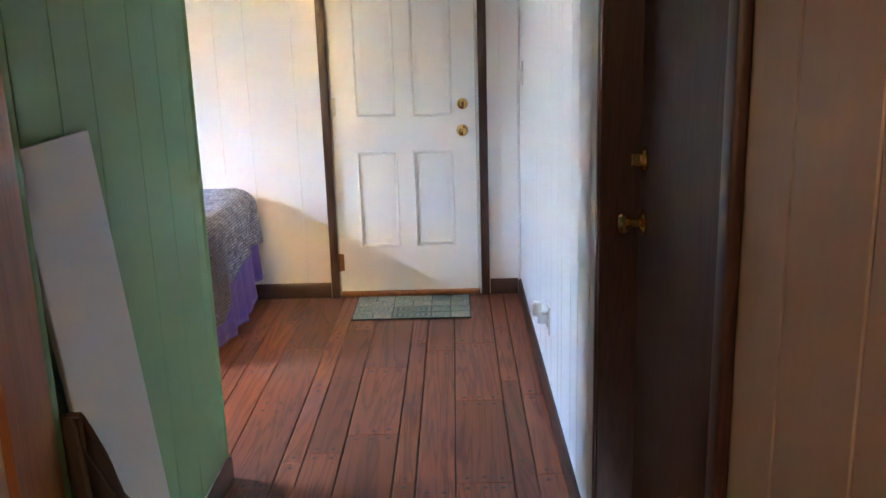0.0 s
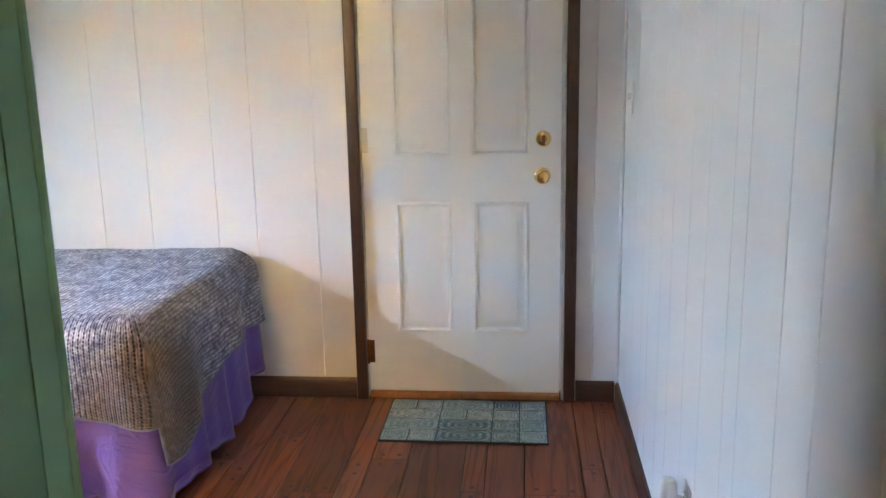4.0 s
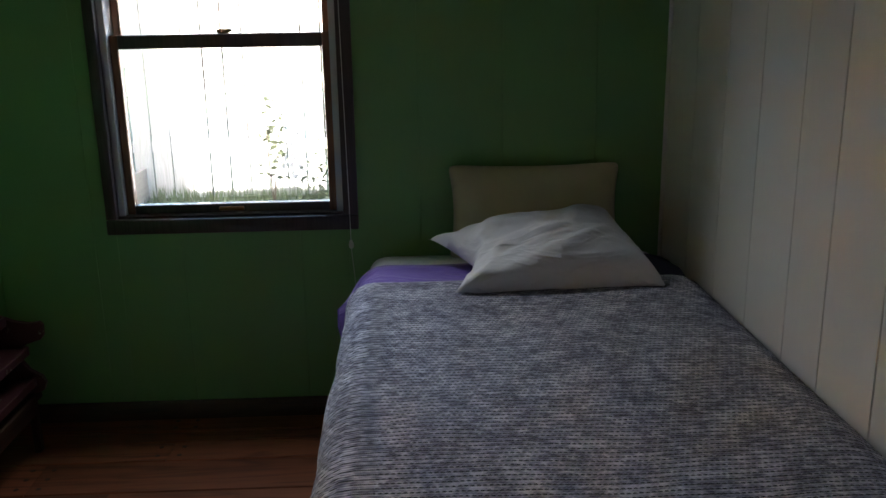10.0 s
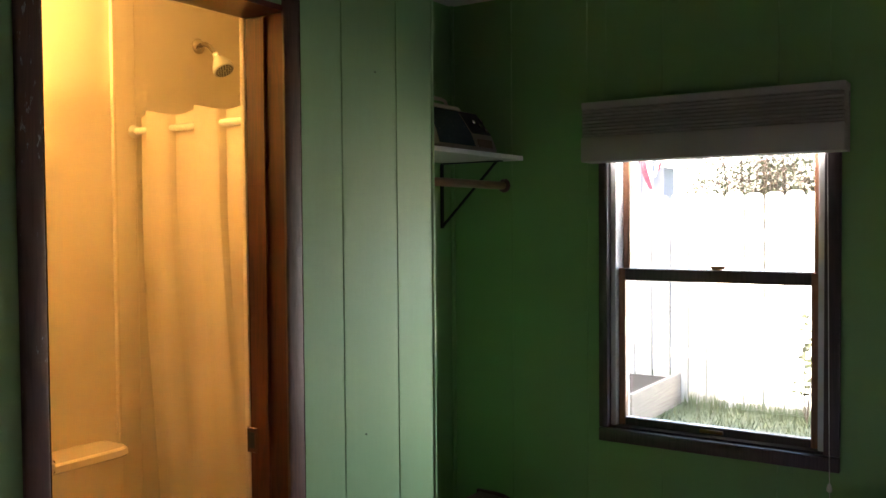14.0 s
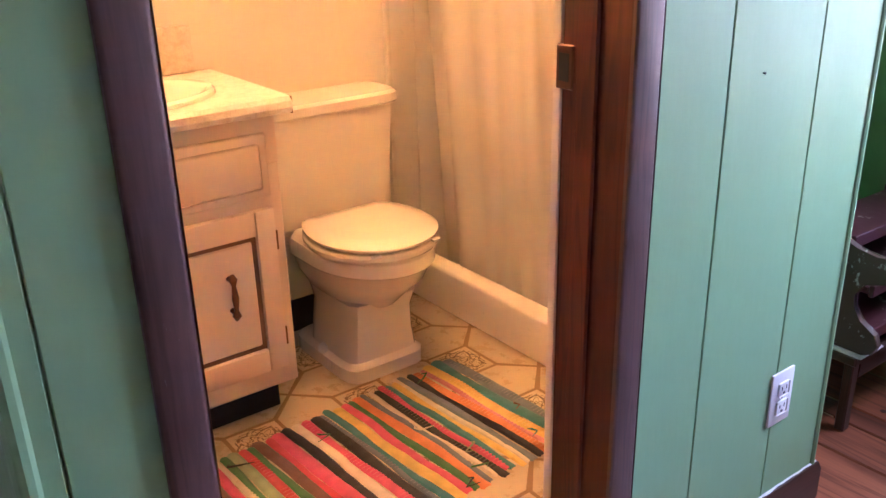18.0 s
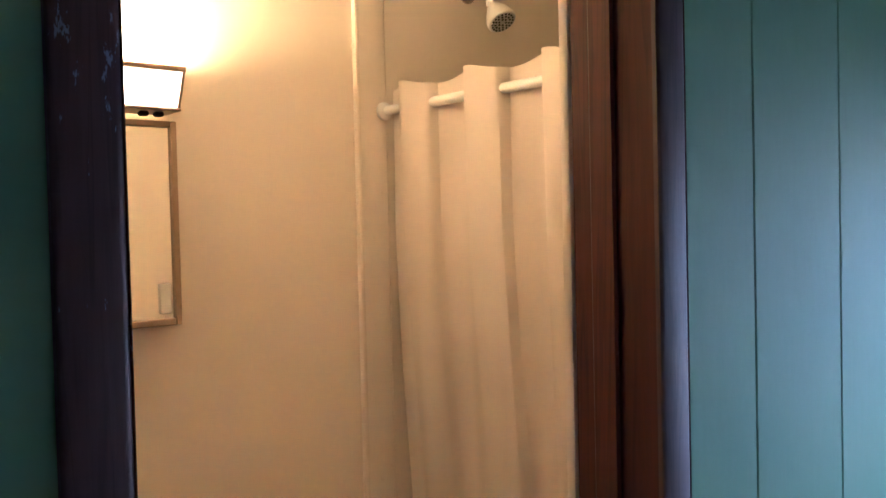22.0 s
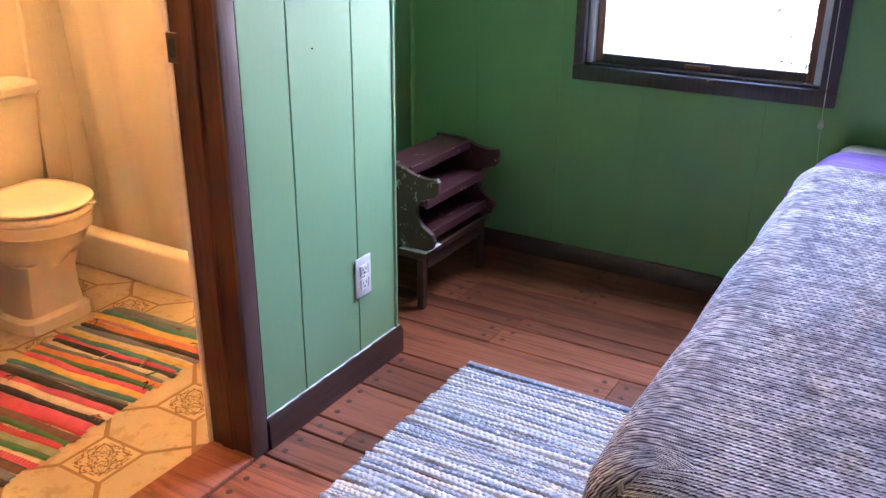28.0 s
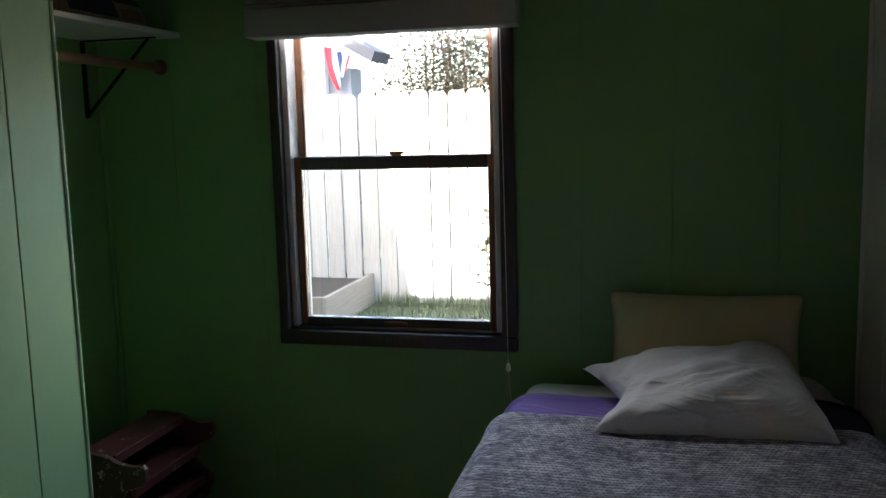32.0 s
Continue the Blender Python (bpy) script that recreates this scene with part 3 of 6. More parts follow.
wall_hall = wall("wall_east_hall", "x", RIGHT, -1, 0.12, HALL_END, 2.33, M_HALLWALL, "beige panel wall in the dim hall", [DDOOR])
bath_front = wall("wall_bathroom_front", "y", BATH_Y - 0.007, 1, 0.119, NOOK_X, BATH_X - 0.0085, M_GREEN, "mint green panel partition with a bathroom doorway", [BDOOR])
bath_side = wall("wall_bathroom_side", "x", BATH_X - 0.007, 1, 0.10, 1.46, BATH_Y - 0.16, M_GREEN, "mint green panel partition along the hall")
hall_left = wall("wall_west_hall", "x", -0.630, 1, 0.16, HALL_END, 1.455, M_WHITE_IN, "cream painted hall wall")
hall_end = wall("wall_south", "y", HALL_END, 1, 0.12, BATH_X - 0.12, RIGHT + 0.12, M_WHITE_IN, "cream painted hall end wall")
bath_back = wall("wall_bathroom_back", "y", BATH_BACK, 1, 0.12, LEFT, BATH_X - 0.11, M_BATH, "cream painted bathroom wall")
bath_lining = wall("wall_bathroom_lining", "y", 2.729, -1, 0.004, NOOK_X + 0.034, BATH_X - 0.112, M_BATH, "cream painted bathroom wall", [BDOOR])
bath_left = wall("wall_bathroom_inner", "x", BATH_X - 0.112, -1, -0.004, BATH_BACK, 2.725, M_BATH, "cream painted bathroom wall")
nook_back = wall("wall_alcove_back", "y", NOOK_Y, 1, 0.04, LEFT, NOOK_X, M_GREEN2, "dark green alcove wall")
nook_side = wall("wall_alcove_side", "x", NOOK_X, -1, 0.03, NOOK_Y - 0.04, BATH_Y - 0.16, M_GREEN2, "dark green alcove side wall")
bath_right = wall("wall_bathroom_right", "x", NOOK_X + 0.034, 1, 0.004, NOOK_Y - 0.08, BATH_Y - 0.16, M_BATH, "cream bathroom wall beside the shower")
shower_side = wall("wall_shower_side", "y", NOOK_Y - 0.044, -1, 0.03, LEFT, NOOK_X + 0.03, M_SHOWER, "cream shower surround wall")
shower_end = wall("wall_shower_end", "x", LEFT + 0.012, 1, 0.012, BATH_BACK, NOOK_Y - 0.08, M_SHOWER, "cream shower surround wall")

structure("ceiling", boxb(LEFT - 0.1, RIGHT + 0.1, HALL_END - 0.1, FAR + 0.1, TOP, TOP + 0.06), M_CEIL, "white plaster ceiling", "ceiling")
structure("ceiling_bathroom", boxb(LEFT, BATH_X - 0.11, BATH_BACK, 2.725, TOP - 0.012, TOP - 0.003), M_CEIL_ROUGH,
          "cream textured bathroom ceiling", "ceiling")
floor = structure("floor", boxb(LEFT - 0.16, RIGHT + 0.12, HALL_END - 0.12, FAR + 0.14, -0.12, -0.018), M_GAP,
                  "red-brown pegged wooden plank floor", "floor")

# grooved boards
planks(wall_far, "y", FAR, -1, LEFT, RIGHT, 0, TOP,
       [-2.78, -2.52, -2.272, -2.033, -1.848, -1.622, -1.423, -1.149, -0.99, -0.743, -0.40, -0.17, 0.10, 0.34],
       M_WHITE, [(DOOR[0], DOOR[1], 0, DOOR[3])], 0.004, 0.003, 0.0018)
planks(wall_right, "x", RIGHT, -1, 2.334, FAR - 0.004, 0, TOP,
       [2.44, 2.66, 2.82, 3.05, 3.155, 3.37, 3.56, 3.78, 3.95, 4.16, 4.30, 4.52, 4.71], M_WHITE, (), 0.004, 0.004, 0.0018)
planks(wall_hall, "x", RIGHT, -1, HALL_END, 1.248, 0, TOP, [-1.8, -1.5, -1.3, -1.0, -0.7, -0.5, -0.2, 0.1, 0.3, 0.55, 0.72, 0.917, 1.104],
       M_HALLWALL, (), 0.004, 0.005, 0.002)
planks(bath_front, "y", BATH_Y - 0.007, 1, NOOK_X + 0.002, BATH_X - 0.002, 0, TOP, [-1.955, -1.716, -1.50, -1.28, -1.05, -0.727],
       M_GREEN, [BDOOR], 0.007, 0.003, 0.0012)
planks(bath_side, "x", BATH_X - 0.007, 1, 1.78, BATH_Y - 0.002, 0, TOP, [1.962, 2.137, 2.385, 2.577, 2.77], M_GREEN, (), 0.007, 0.003, 0.0012)
planks(wall_left, "x", LEFT, 1, NOOK_Y, FAR - 0.004, 0, TOP, [2.62, 2.95, 3.247, 3.652, 4.065, 4.346, 4.66], M_GREEN2, [WIN], 0.003, 0.0025, 0.0012)

# corner beads of the green partition
bm = B()
tube(bm, [(NOOK_X + 0.004, BATH_Y - 0.004, 0.0), (NOOK_X + 0.004, BATH_Y - 0.004, TOP)], 0.009, 10)
structure("trim", bm, M_GREEN, "mint green corner bead", "trim")
bm = B()
tube(bm, [(BATH_X - 0.004, BATH_Y - 0.004, 0.0), (BATH_X - 0.004, BATH_Y - 0.004, TOP)], 0.012, 10)
structure("trim", bm, M_GREEN, "mint green corner bead", "trim")
bm = B()
tube(bm, [(LEFT + 0.012, NOOK_Y + 0.01, 0.0), (LEFT + 0.012, NOOK_Y + 0.01, TOP)], 0.009, 8)
structure("trim", bm, M_GREEN2, "dark green inner corner bead", "trim")
structure("trim", boxb(RIGHT - 0.016, RIGHT - 0.004, FAR - 0.018, FAR - 0.004, 0.085, TOP, 0.004), M_WHITE, "white inner corner bead", "trim")
structure("trim", boxb(LEFT + 0.004, LEFT + 0.014, FAR - 0.018, FAR - 0.004, 0.0, TOP, 0.004), M_WHITE, "white inner corner bead", "trim")

# baseboards
baseboard("y", FAR - 0.004, -1, LEFT + 0.02, -0.612)
baseboard("y", FAR - 0.004, -1, 0.277, RIGHT - 0.02)
baseboard("x", RIGHT - 0.004, -1, 2.338, FAR - 0.02)
baseboard("y", BATH_Y, 1, NOOK_X - 0.012, -1.5545)
baseboard("y", BATH_Y, 1, -0.8185, BATH_X + 0.012)
baseboard("x", BATH_X, 1, 1.80, BATH_Y + 0.012)
baseboard("x", LEFT + 0.003, 1, NOOK_Y + 0.02, FAR - 0.02, 0.068)
baseboard("x", RIGHT - 0.004, -1, HALL_END, 1.245)
baseboard("y", BATH_BACK, 1, -2.02, -1.47, 0.10, 0.008, M_TOEKICK, "black vinyl cove base in the bathroom")

# uneven white paint line on top of the baseboard under the green wall
for k, (a, b, ax) in enumerate(((NOOK_X - 0.010, -1.5555, "y"), (-0.8175, BATH_X + 0.010, "y"), (1.81, BATH_Y + 0.010, "x"))):
    def strip(u, v, a=a, b=b, ax=ax):
        s = a + (b - a) * u
        d, z = 0.0006 + 0.0045 * v * (0.7 + 0.6 * wob(s * 25, k, 4)), 0.0858 + 0.0025 * (1 - v) + 0.0020 * wob(s * 40, k, 1)
        return (s, BATH_Y + d, z) if ax == "y" else (BATH_X + d, s, z)
    structure("trim", thicken(grid(B(), 60, 2, strip), 0.0012), M_BOARD, "uneven white paint line on the baseboard", "trim")

# hall casing on the green partition side
ob = structure("door_casing", boxb(-0.692, -0.612, 1.4555, 1.600, 0, TOP, 0.004, 2), M_ORANGE, "amber wooden door casing in the hall", "casing")
structure("corner_trim", boxb(-0.692, -0.615, 1.6005, 1.629, 0, TOP, 0.005, 2), M_GREEN, "green painted corner strip beside the casing", "trim")

# entry door frame
for nm, b in (("casing_left", (-0.607, -0.562, FAR - 0.035, FAR - 0.004, 0, 2.075)), ("casing_right", (0.228, 0.273, FAR - 0.035, FAR - 0.004, 0, 2.075)),
              ("casing_head", (-0.607, 0.273, FAR - 0.035, FAR - 0.004, 2.077, 2.122))):
    structure("door_trim", boxb(*b, 0.006, 2), M_TRIM_X if nm == "casing_head" else M_TRIM, "dark brown wooden door casing", "casing")
for b in ((-0.58, -0.564, FAR - 0.002, FAR + 0.14, 0, 2.085), (0.219, 0.235, FAR - 0.002, FAR + 0.14, 0, 2.085), (-0.564, 0.219, FAR - 0.002, FAR + 0.14, 2.069, 2.085)):
    structure("door_jamb", boxb(*b), M_DOORWHITE, "white painted door jamb", "jamb")
structure("door_outside", boxb(-0.9, 0.55, FAR + 0.141, FAR + 0.16, -0.1, 2.3), M_STUCCO, "outer storm panel behind the door", "wall")

# bathroom doorway frame
for b in ((-1.553, -1.4955, BATH_Y, BATH_Y + 0.009, 0, 2.09), (-0.8725, -0.8195, BATH_Y, BATH_Y + 0.009, 0, 2.09)):
    structure("door_trim", boxb(*b, 0.0075, 3), M_PLUMWORN if b[0] > -1 else M_PLUMTRIM, "plum-brown rounded door casing, scuffed", "casing")
structure("door_trim", boxb(-1.553, -0.8195, BATH_Y, BATH_Y + 0.009, 2.092, 2.15, 0.0045, 2), M_PLUMTRIM, "plum-brown head casing", "casing")
for s, x in ((1, -1.513), (-1, -0.860)):
    a, b = sorted((x, x + s * 0.013))
    structure("door_jamb", boxb(a, b, 2.730, BATH_Y + 0.004, 0, 2.036, 0.002), M_JAMB, "red-brown wooden bathroom door jamb", "jamb")
    a, b = sorted((x + s * 0.0135, x + s * 0.021))
    structure("door_stop", boxb(a, b, 2.765, 2.805, 0, 2.03, 0.003), M_JAMB, "red-brown door stop strip", "jamb")
structure("door_jamb", boxb(-1.513, -0.860, 2.730, BATH_Y + 0.004, 2.037, 2.05), M_JAMB, "red-brown door head jamb", "jamb")
for b in ((-1.575, -1.502, 2.708, 2.7245, 0, 2.09), (-0.871, -0.798, 2.708, 2.7245, 0, 2.09)):
    structure("door_trim", boxb(*b, 0.004, 2), M_BATH, "cream casing on the bathroom side", "casing")
structure("threshold", boxb(-1.50, -0.873, 2.728, 2.868, -0.004, 0.012, 0.005, 2), M_FLOOR, "worn red-brown wooden threshold", "threshold")

# dark hall door in its deep frame
structure("door_jamb", boxb(RIGHT - 0.0015, RIGHT + 0.12, 2.314, 2.3295, 0, 2.06, 0.003), M_TRIM, "dark brown door jamb", "jamb")
structure("door_jamb", boxb(RIGHT + 0.002, RIGHT + 0.12, 1.28, 1.298, 0, 2.06, 0.003), M_TRIM, "dark brown door jamb", "jamb")
structure("door_jamb", boxb(RIGHT + 0.002, RIGHT + 0.12, 1.30, 2.32, 2.045, 2.06, 0.003), M_TRIM, "dark brown door head", "jamb")
structure("door_trim", boxb(RIGHT - 0.009, RIGHT - 0.002, 2.312, 2.332, 0, 2.09, 0.002), M_TRIM, "dark brown narrow casing", "casing")
structure("door_trim", boxb(RIGHT - 0.022, RIGHT - 0.002, 1.250, 1.292, 0, 2.09, 0.006, 2), M_TRIM, "dark brown narrow casing, chipped edge", "casing")
structure("door_trim", boxb(RIGHT - 0.022, RIGHT - 0.002, 1.250, 2.358, 2.092, 2.13, 0.006, 2), M_TRIM_H, "dark brown head casing", "casing")

# ---- doors ----
def knob(parent, at, out, mat, r=0.027):
    bm = B()
    lathe(bm, [(0.031, 0), (0.031, 0.004), (0.024, 0.009), (0.011, 0.014), (0.010, 0.030), (0.018, 0.037), (r, 0.047), (r, 0.055), (r * 0.8, 0.062), (r * 0.35, 0.065)],
          at, out, 24)
    return part("door_knob", bm, mat, parent, "polished brass round door knob")


def deadbolt(parent, at, out, mat):
    bm = B()
    lathe(bm, [(0.030, 0), (0.030, 0.004), (0.026, 0.010), (0.014, 0.012), (0.013, 0.014)], at, out, 24)
    return part("deadbolt", bm, mat, parent, "brass deadbolt rose")


def panel_door():
    d = thing("entry_door", (-0.172, FAR, 0.03), "white six-panel steel entry door, closed, with brass knob", "door")
    x0, x1, z0, z1, yf, yb = -0.555, 0.211, 0.032, 2.062, FAR - 0.006, FAR + 0.036
    cols = [(-0.432, -0.212), (-0.130, 0.090)]
    rows = [(0.283, 0.812), (0.994, 1.626), (1.768, 1.935)]
    bm = B()
    xs = sorted({x0, x1, *[v for c in cols for v in c]})
    zs = sorted({z0, z1, *[v for r in rows for v in r]})
    vs = {(x, z): bm.verts.new((x, yf, z)) for x in xs for z in zs}
    for a, b in zip(xs, xs[1:]):
        for c, e in zip(zs, zs[1:]):
            if (a, b) in cols and (c, e) in rows:
                continue
            bm.faces.new((vs[a, c], vs[b, c], vs[b, e], vs[a, e]))
    back = [bm.verts.new(p) for p in ((x0, yb, z0), (x1, yb, z0), (x1, yb, z1), (x0, yb, z1))]
    bm.faces.new(back)
    bm.faces.new([vs[x, z0] for x in xs] + [back[1], back[0]])
    bm.faces.new([vs[x, z1] for x in xs] + [back[2], back[3]])
    bm.faces.new([vs[x0, z] for z in zs] + [back[3], back[0]])
    bm.faces.new([vs[x1, z] for z in zs] + [back[2], back[1]])
    slab = part("door_slab", bm, M_DOORWHITE, d)
    for a, b in cols:
        for c, e in rows:
            bm = B()
            rings = []
            for inset, depth in ((0, 0), (0.004, -0.003), (0.010, -0.003), (0.014, 0.008), (0.022, 0.010), (0.044, 0.002), (0.046, 0.002)):
                q = [(a + inset, c + inset), (b - inset, c + inset), (b - inset, e - inset), (a + inset, e - inset)]
                rings.append([bm.verts.new((x, yf + depth, z)) for x, z in q])
            for r, s in zip(rings, rings[1:]):
                for i in range(4):
                    bm.faces.new((r[i], r[(i + 1) % 4], s[(i + 1) % 4], s[i]))
            bm.faces.new(rings[-1])
            part("panel", bm, M_DOORWHITE, slab)
    knob(d, (0.139, yf, 0.915), (0, -1, 0), M_BRASS)
    bolt = deadbolt(d, (0.143, yf, 1.055), (0, -1, 0), M_BRASS)
    part("thumb_turn", boxb(0.137, 0.149, yf - 0.028, yf - 0.010, 1.040, 1.070, 0.003), M_OLDBRASS, bolt)
    for z in (0.20, 1.055, 1.88):
        bm = boxb(-0.562, -0.532, yf - 0.006, yf - 0.001, z - 0.048, z + 0.048, 0.002)
        tube(bm, [(-0.558, yf - 0.008, z - 0.05), (-0.558, yf - 0.008, z + 0.05)], 0.006, 10)
        part("hinge", bm, M_IVORY if z > 1 else M_OLDBRASS, d, "cream-painted butt hinge" if z > 1 else "dark brass hinge")
    part("sill", boxb(-0.556, 0.213, FAR - 0.030, FAR + 0.04, 0.006, 0.030, 0.006, 2), M_ORANGE, d, "worn amber wooden sill")
    bm = B()
    tube(bm, [(0.216, FAR - 0.012, 0.05), (0.219, FAR - 0.012, 0.9), (0.216, FAR - 0.012, 2.06)], 0.004, 6)
    part("weatherstrip", bm, M_PLASTIC, d, "loose white weatherstrip")
    bm = B()
    tube(bm, [(-0.562, FAR - 0.008, 0.05), (-0.562, FAR - 0.008, 2.06)], 0.003, 6)
    part("weatherstrip", bm, M_IVORY, d, "thin cream weatherstrip")


panel_door()


def dark_door():
    d = thing("hall_door", (0.56, 1.88, 0), "dark brown veneered flush door, closed, with brass knob", "door")
    x = RIGHT + 0.095
    part("door_slab", boxb(x, x + 0.04, 1.300, 2.312, 0.012, 2.042, 0.003), M_DARKDOOR, d)
    knob(d, (x, 2.255, 0.988), (-1, 0, 0), M_BRASS)
    bolt = deadbolt(d, (x, 2.255, 1.140), (-1, 0, 0), M_BRASS)
    part("thumb_turn", boxb(x - 0.034, x - 0.010, 2.248, 2.262, 1.125, 1.155, 0.003), M_BRASS, bolt)


dark_door()

# strike plate on the bathroom jamb
bm = boxb(-1.4995, -1.4950, 2.722, 2.7560, 0.950, 1.014, 0.002)
part_strike = tagged(mesh_object("strike_plate", bm, M_REDBRASS), "small red-brown strike plate on the door jamb", "strike plate")
part("latch_hole", boxb(-1.4953, -1.4943, 2.729, 2.749, 0.962, 1.002), M_SLOT, part_strike, "dark latch hole")


# ---- window ----
def window():
    w = tagged(new("window_1"), "double-hung wooden window with dark plum trim and raised shade", "window", kind="structure")
    w.matrix_basis = Matrix.Translation((LEFT, 3.43, 0.69))
    y0, y1, zb, zt = 3.004, 3.852, 0.690, 1.905
    f0, f1 = LEFT + 0.003, LEFT + 0.026
    for nm, b in (("casing", (f0, f1, y0, y0 + 0.036, zb + 0.052, zt)), ("casing", (f0, f1, y1 - 0.050, y1, zb + 0.052, zt)),
                  ("casing", (f0, f1 + 0.003, y0, y1, zb, zb + 0.050)), ("casing", (f0, f1, y0, y1, zt + 0.001, zt + 0.05))):
        part(nm, boxb(*b, 0.004, 2), M_WINTRIM, w, "dark plum-brown casing")
    # liners and frame in the wall's depth
    for a, b in ((WIN[0], WIN[0] + 0.012), (WIN[1] - 0.012, WIN[1])):
        part("frame", boxb(LEFT - 0.16, LEFT + 0.002, a, b, WIN[2], WIN[3]), M_WINTRIM, w)
    part("frame", boxb(LEFT - 0.16, LEFT + 0.002, WIN[0] + 0.012, WIN[1] - 0.012, WIN[2], WIN[2] + 0.012), M_WINTRIM, w)
    part("frame", boxb(LEFT - 0.16, LEFT + 0.002, WIN[0] + 0.012, WIN[1] - 0.012, WIN[3] - 0.012, WIN[3]), M_WINTRIM, w)
    for a, b in ((WIN[0] + 0.0125, WIN[0] + 0.0345), (WIN[1] - 0.0365, WIN[1] - 0.0125)):
        part("track_liner", boxb(LEFT - 0.14, LEFT - 0.006, a, b, WIN[2] + 0.013, WIN[3] - 0.013, 0.002), M_VINYLGREY, w, "light grey vinyl track")
    ya, yb = WIN[0] + 0.035, WIN[1] - 0.037
    for nm, x, lo, hi, bot, top in (("lower_sash", LEFT - 0.066, 0.748, 1.345, 0.030, 0.045), ("upper_sash", LEFT - 0.112, 1.305, 1.896, 0.040, 0.04)):
        # lit stiles and shaded rails are put into the wood colours, lighter and darker
        s = part(nm, boxb(x, x + 0.036, ya, ya + 0.026, lo, hi, 0.003), M_SASH, w, "red-brown wooden sash")
        part("stile", boxb(x, x + 0.036, yb - 0.026, yb, lo, hi, 0.003), M_SASH, s)
        part("rail", boxb(x, x + 0.036, ya + 0.0262, yb - 0.0262, lo, lo + bot, 0.003), M_WINTRIM, s)
        part("rail", boxb(x, x + 0.036, ya + 0.0262, yb - 0.0262, hi - top, hi, 0.003), M_WINTRIM, s)
        pane = part("pane", boxb(x + 0.016, x + 0.020, ya + 0.0264, yb - 0.0264, lo + bot + 0.0004, hi - top - 0.0004), M_GLASS, s, "clear glass pane")
        pane.visible_shadow = False
    lock = B()
    lathe(lock, [(0.020, 0), (0.020, 0.006), (0.012, 0.012)], (LEFT - 0.05, 3.43, 1.346), (0, 0, 1), 16)
    box(lock, LEFT - 0.055, LEFT - 0.035, 3.41, 3.46, 1.350, 1.360, 0.003)
    part("sash_lock", lock, M_OLDBRASS, w, "small dark sash lock")
    part("sash_lift", boxb(LEFT - 0.030, LEFT - 0.018, 3.375, 3.46, 0.756, 0.770, 0.004, 2), M_OLDBRASS, w, "dark recessed sash lift")


window()


def shade_blind():
    s = thing("window_shade", (LEFT + 0.09, 3.43, 1.74), "raised taupe cellular window shade with stacked pleats", "window shade")
    y0, y1 = 2.978, 3.880
    part("head_rail", boxb(LEFT + 0.030, LEFT + 0.120, y0, y1, 1.935, 1.962, 0.004, 2), M_BLIND, s)
    z = 1.935
    for i in range(8):
        h = 0.0125
        bm = B()
        zc = z - h / 2
        prism(bm, [(LEFT + 0.040, zc - h * 0.48), (LEFT + 0.112, zc - h * 0.45), (LEFT + 0.124 + 0.003 * (i % 2), zc), (LEFT + 0.112, zc + h * 0.45), (LEFT + 0.040, zc + h * 0.48)],
              "y", y0 + 0.004, y1 - 0.004)
        part("pleat", bm, M_BLIND, s)
        z -= h
    part("shade_backing", boxb(LEFT + 0.034, LEFT + 0.0395, y0, y1, 1.742, 1.9345), M_BLIND, s)
    part("bottom_rail", boxb(LEFT + 0.040, LEFT + 0.128, y0, y1, 1.742, z - 0.001, 0.006, 2), M_BLIND, s, "wide taupe bottom rail")
    bm = B()
    tube(bm, [(LEFT + 0.05, 3.815, 1.75), (LEFT + 0.045, 3.82, 1.2), (LEFT + 0.050, 3.826, 0.655)], 0.0012, 6)
    cord = part("pull_cord", bm, M_PLASTIC, s, "thin white pull cord")
    bm = B()
    lathe(bm, [(0.003, 0.014), (0.006, 0.010), (0.009, -0.004), (0.008, -0.012), (0.003, -0.015)], (LEFT + 0.050, 3.826, 0.645), (0, 0, 1), 12)
    part("cord_knob", bm, M_PLASTIC, cord, "white cord knob")
    bm = B()
    tube(bm, [(LEFT + 0.050, 3.826, 0.632), (LEFT + 0.04, 3.845, 0.36), (LEFT + 0.03, 3.87, 0.10)], 0.0009, 5)
    part("cord_tail", bm, M_PLASTIC, cord)


shade_blind()
for y, z in ((4.03, 1.99),):
    b = thing("curtain_bracket", (LEFT, y, z), "small white metal curtain bracket on the green wall", "bracket")
    bm = boxb(LEFT + 0.003, LEFT + 0.010, y - 0.013, y + 0.013, z - 0.018, z + 0.018, 0.002)
    box(bm, LEFT + 0.009, LEFT + 0.035, y - 0.010, y + 0.010, z - 0.004, z + 0.003, 0.001)
    part("plate", bm, M_PLASTIC, b)


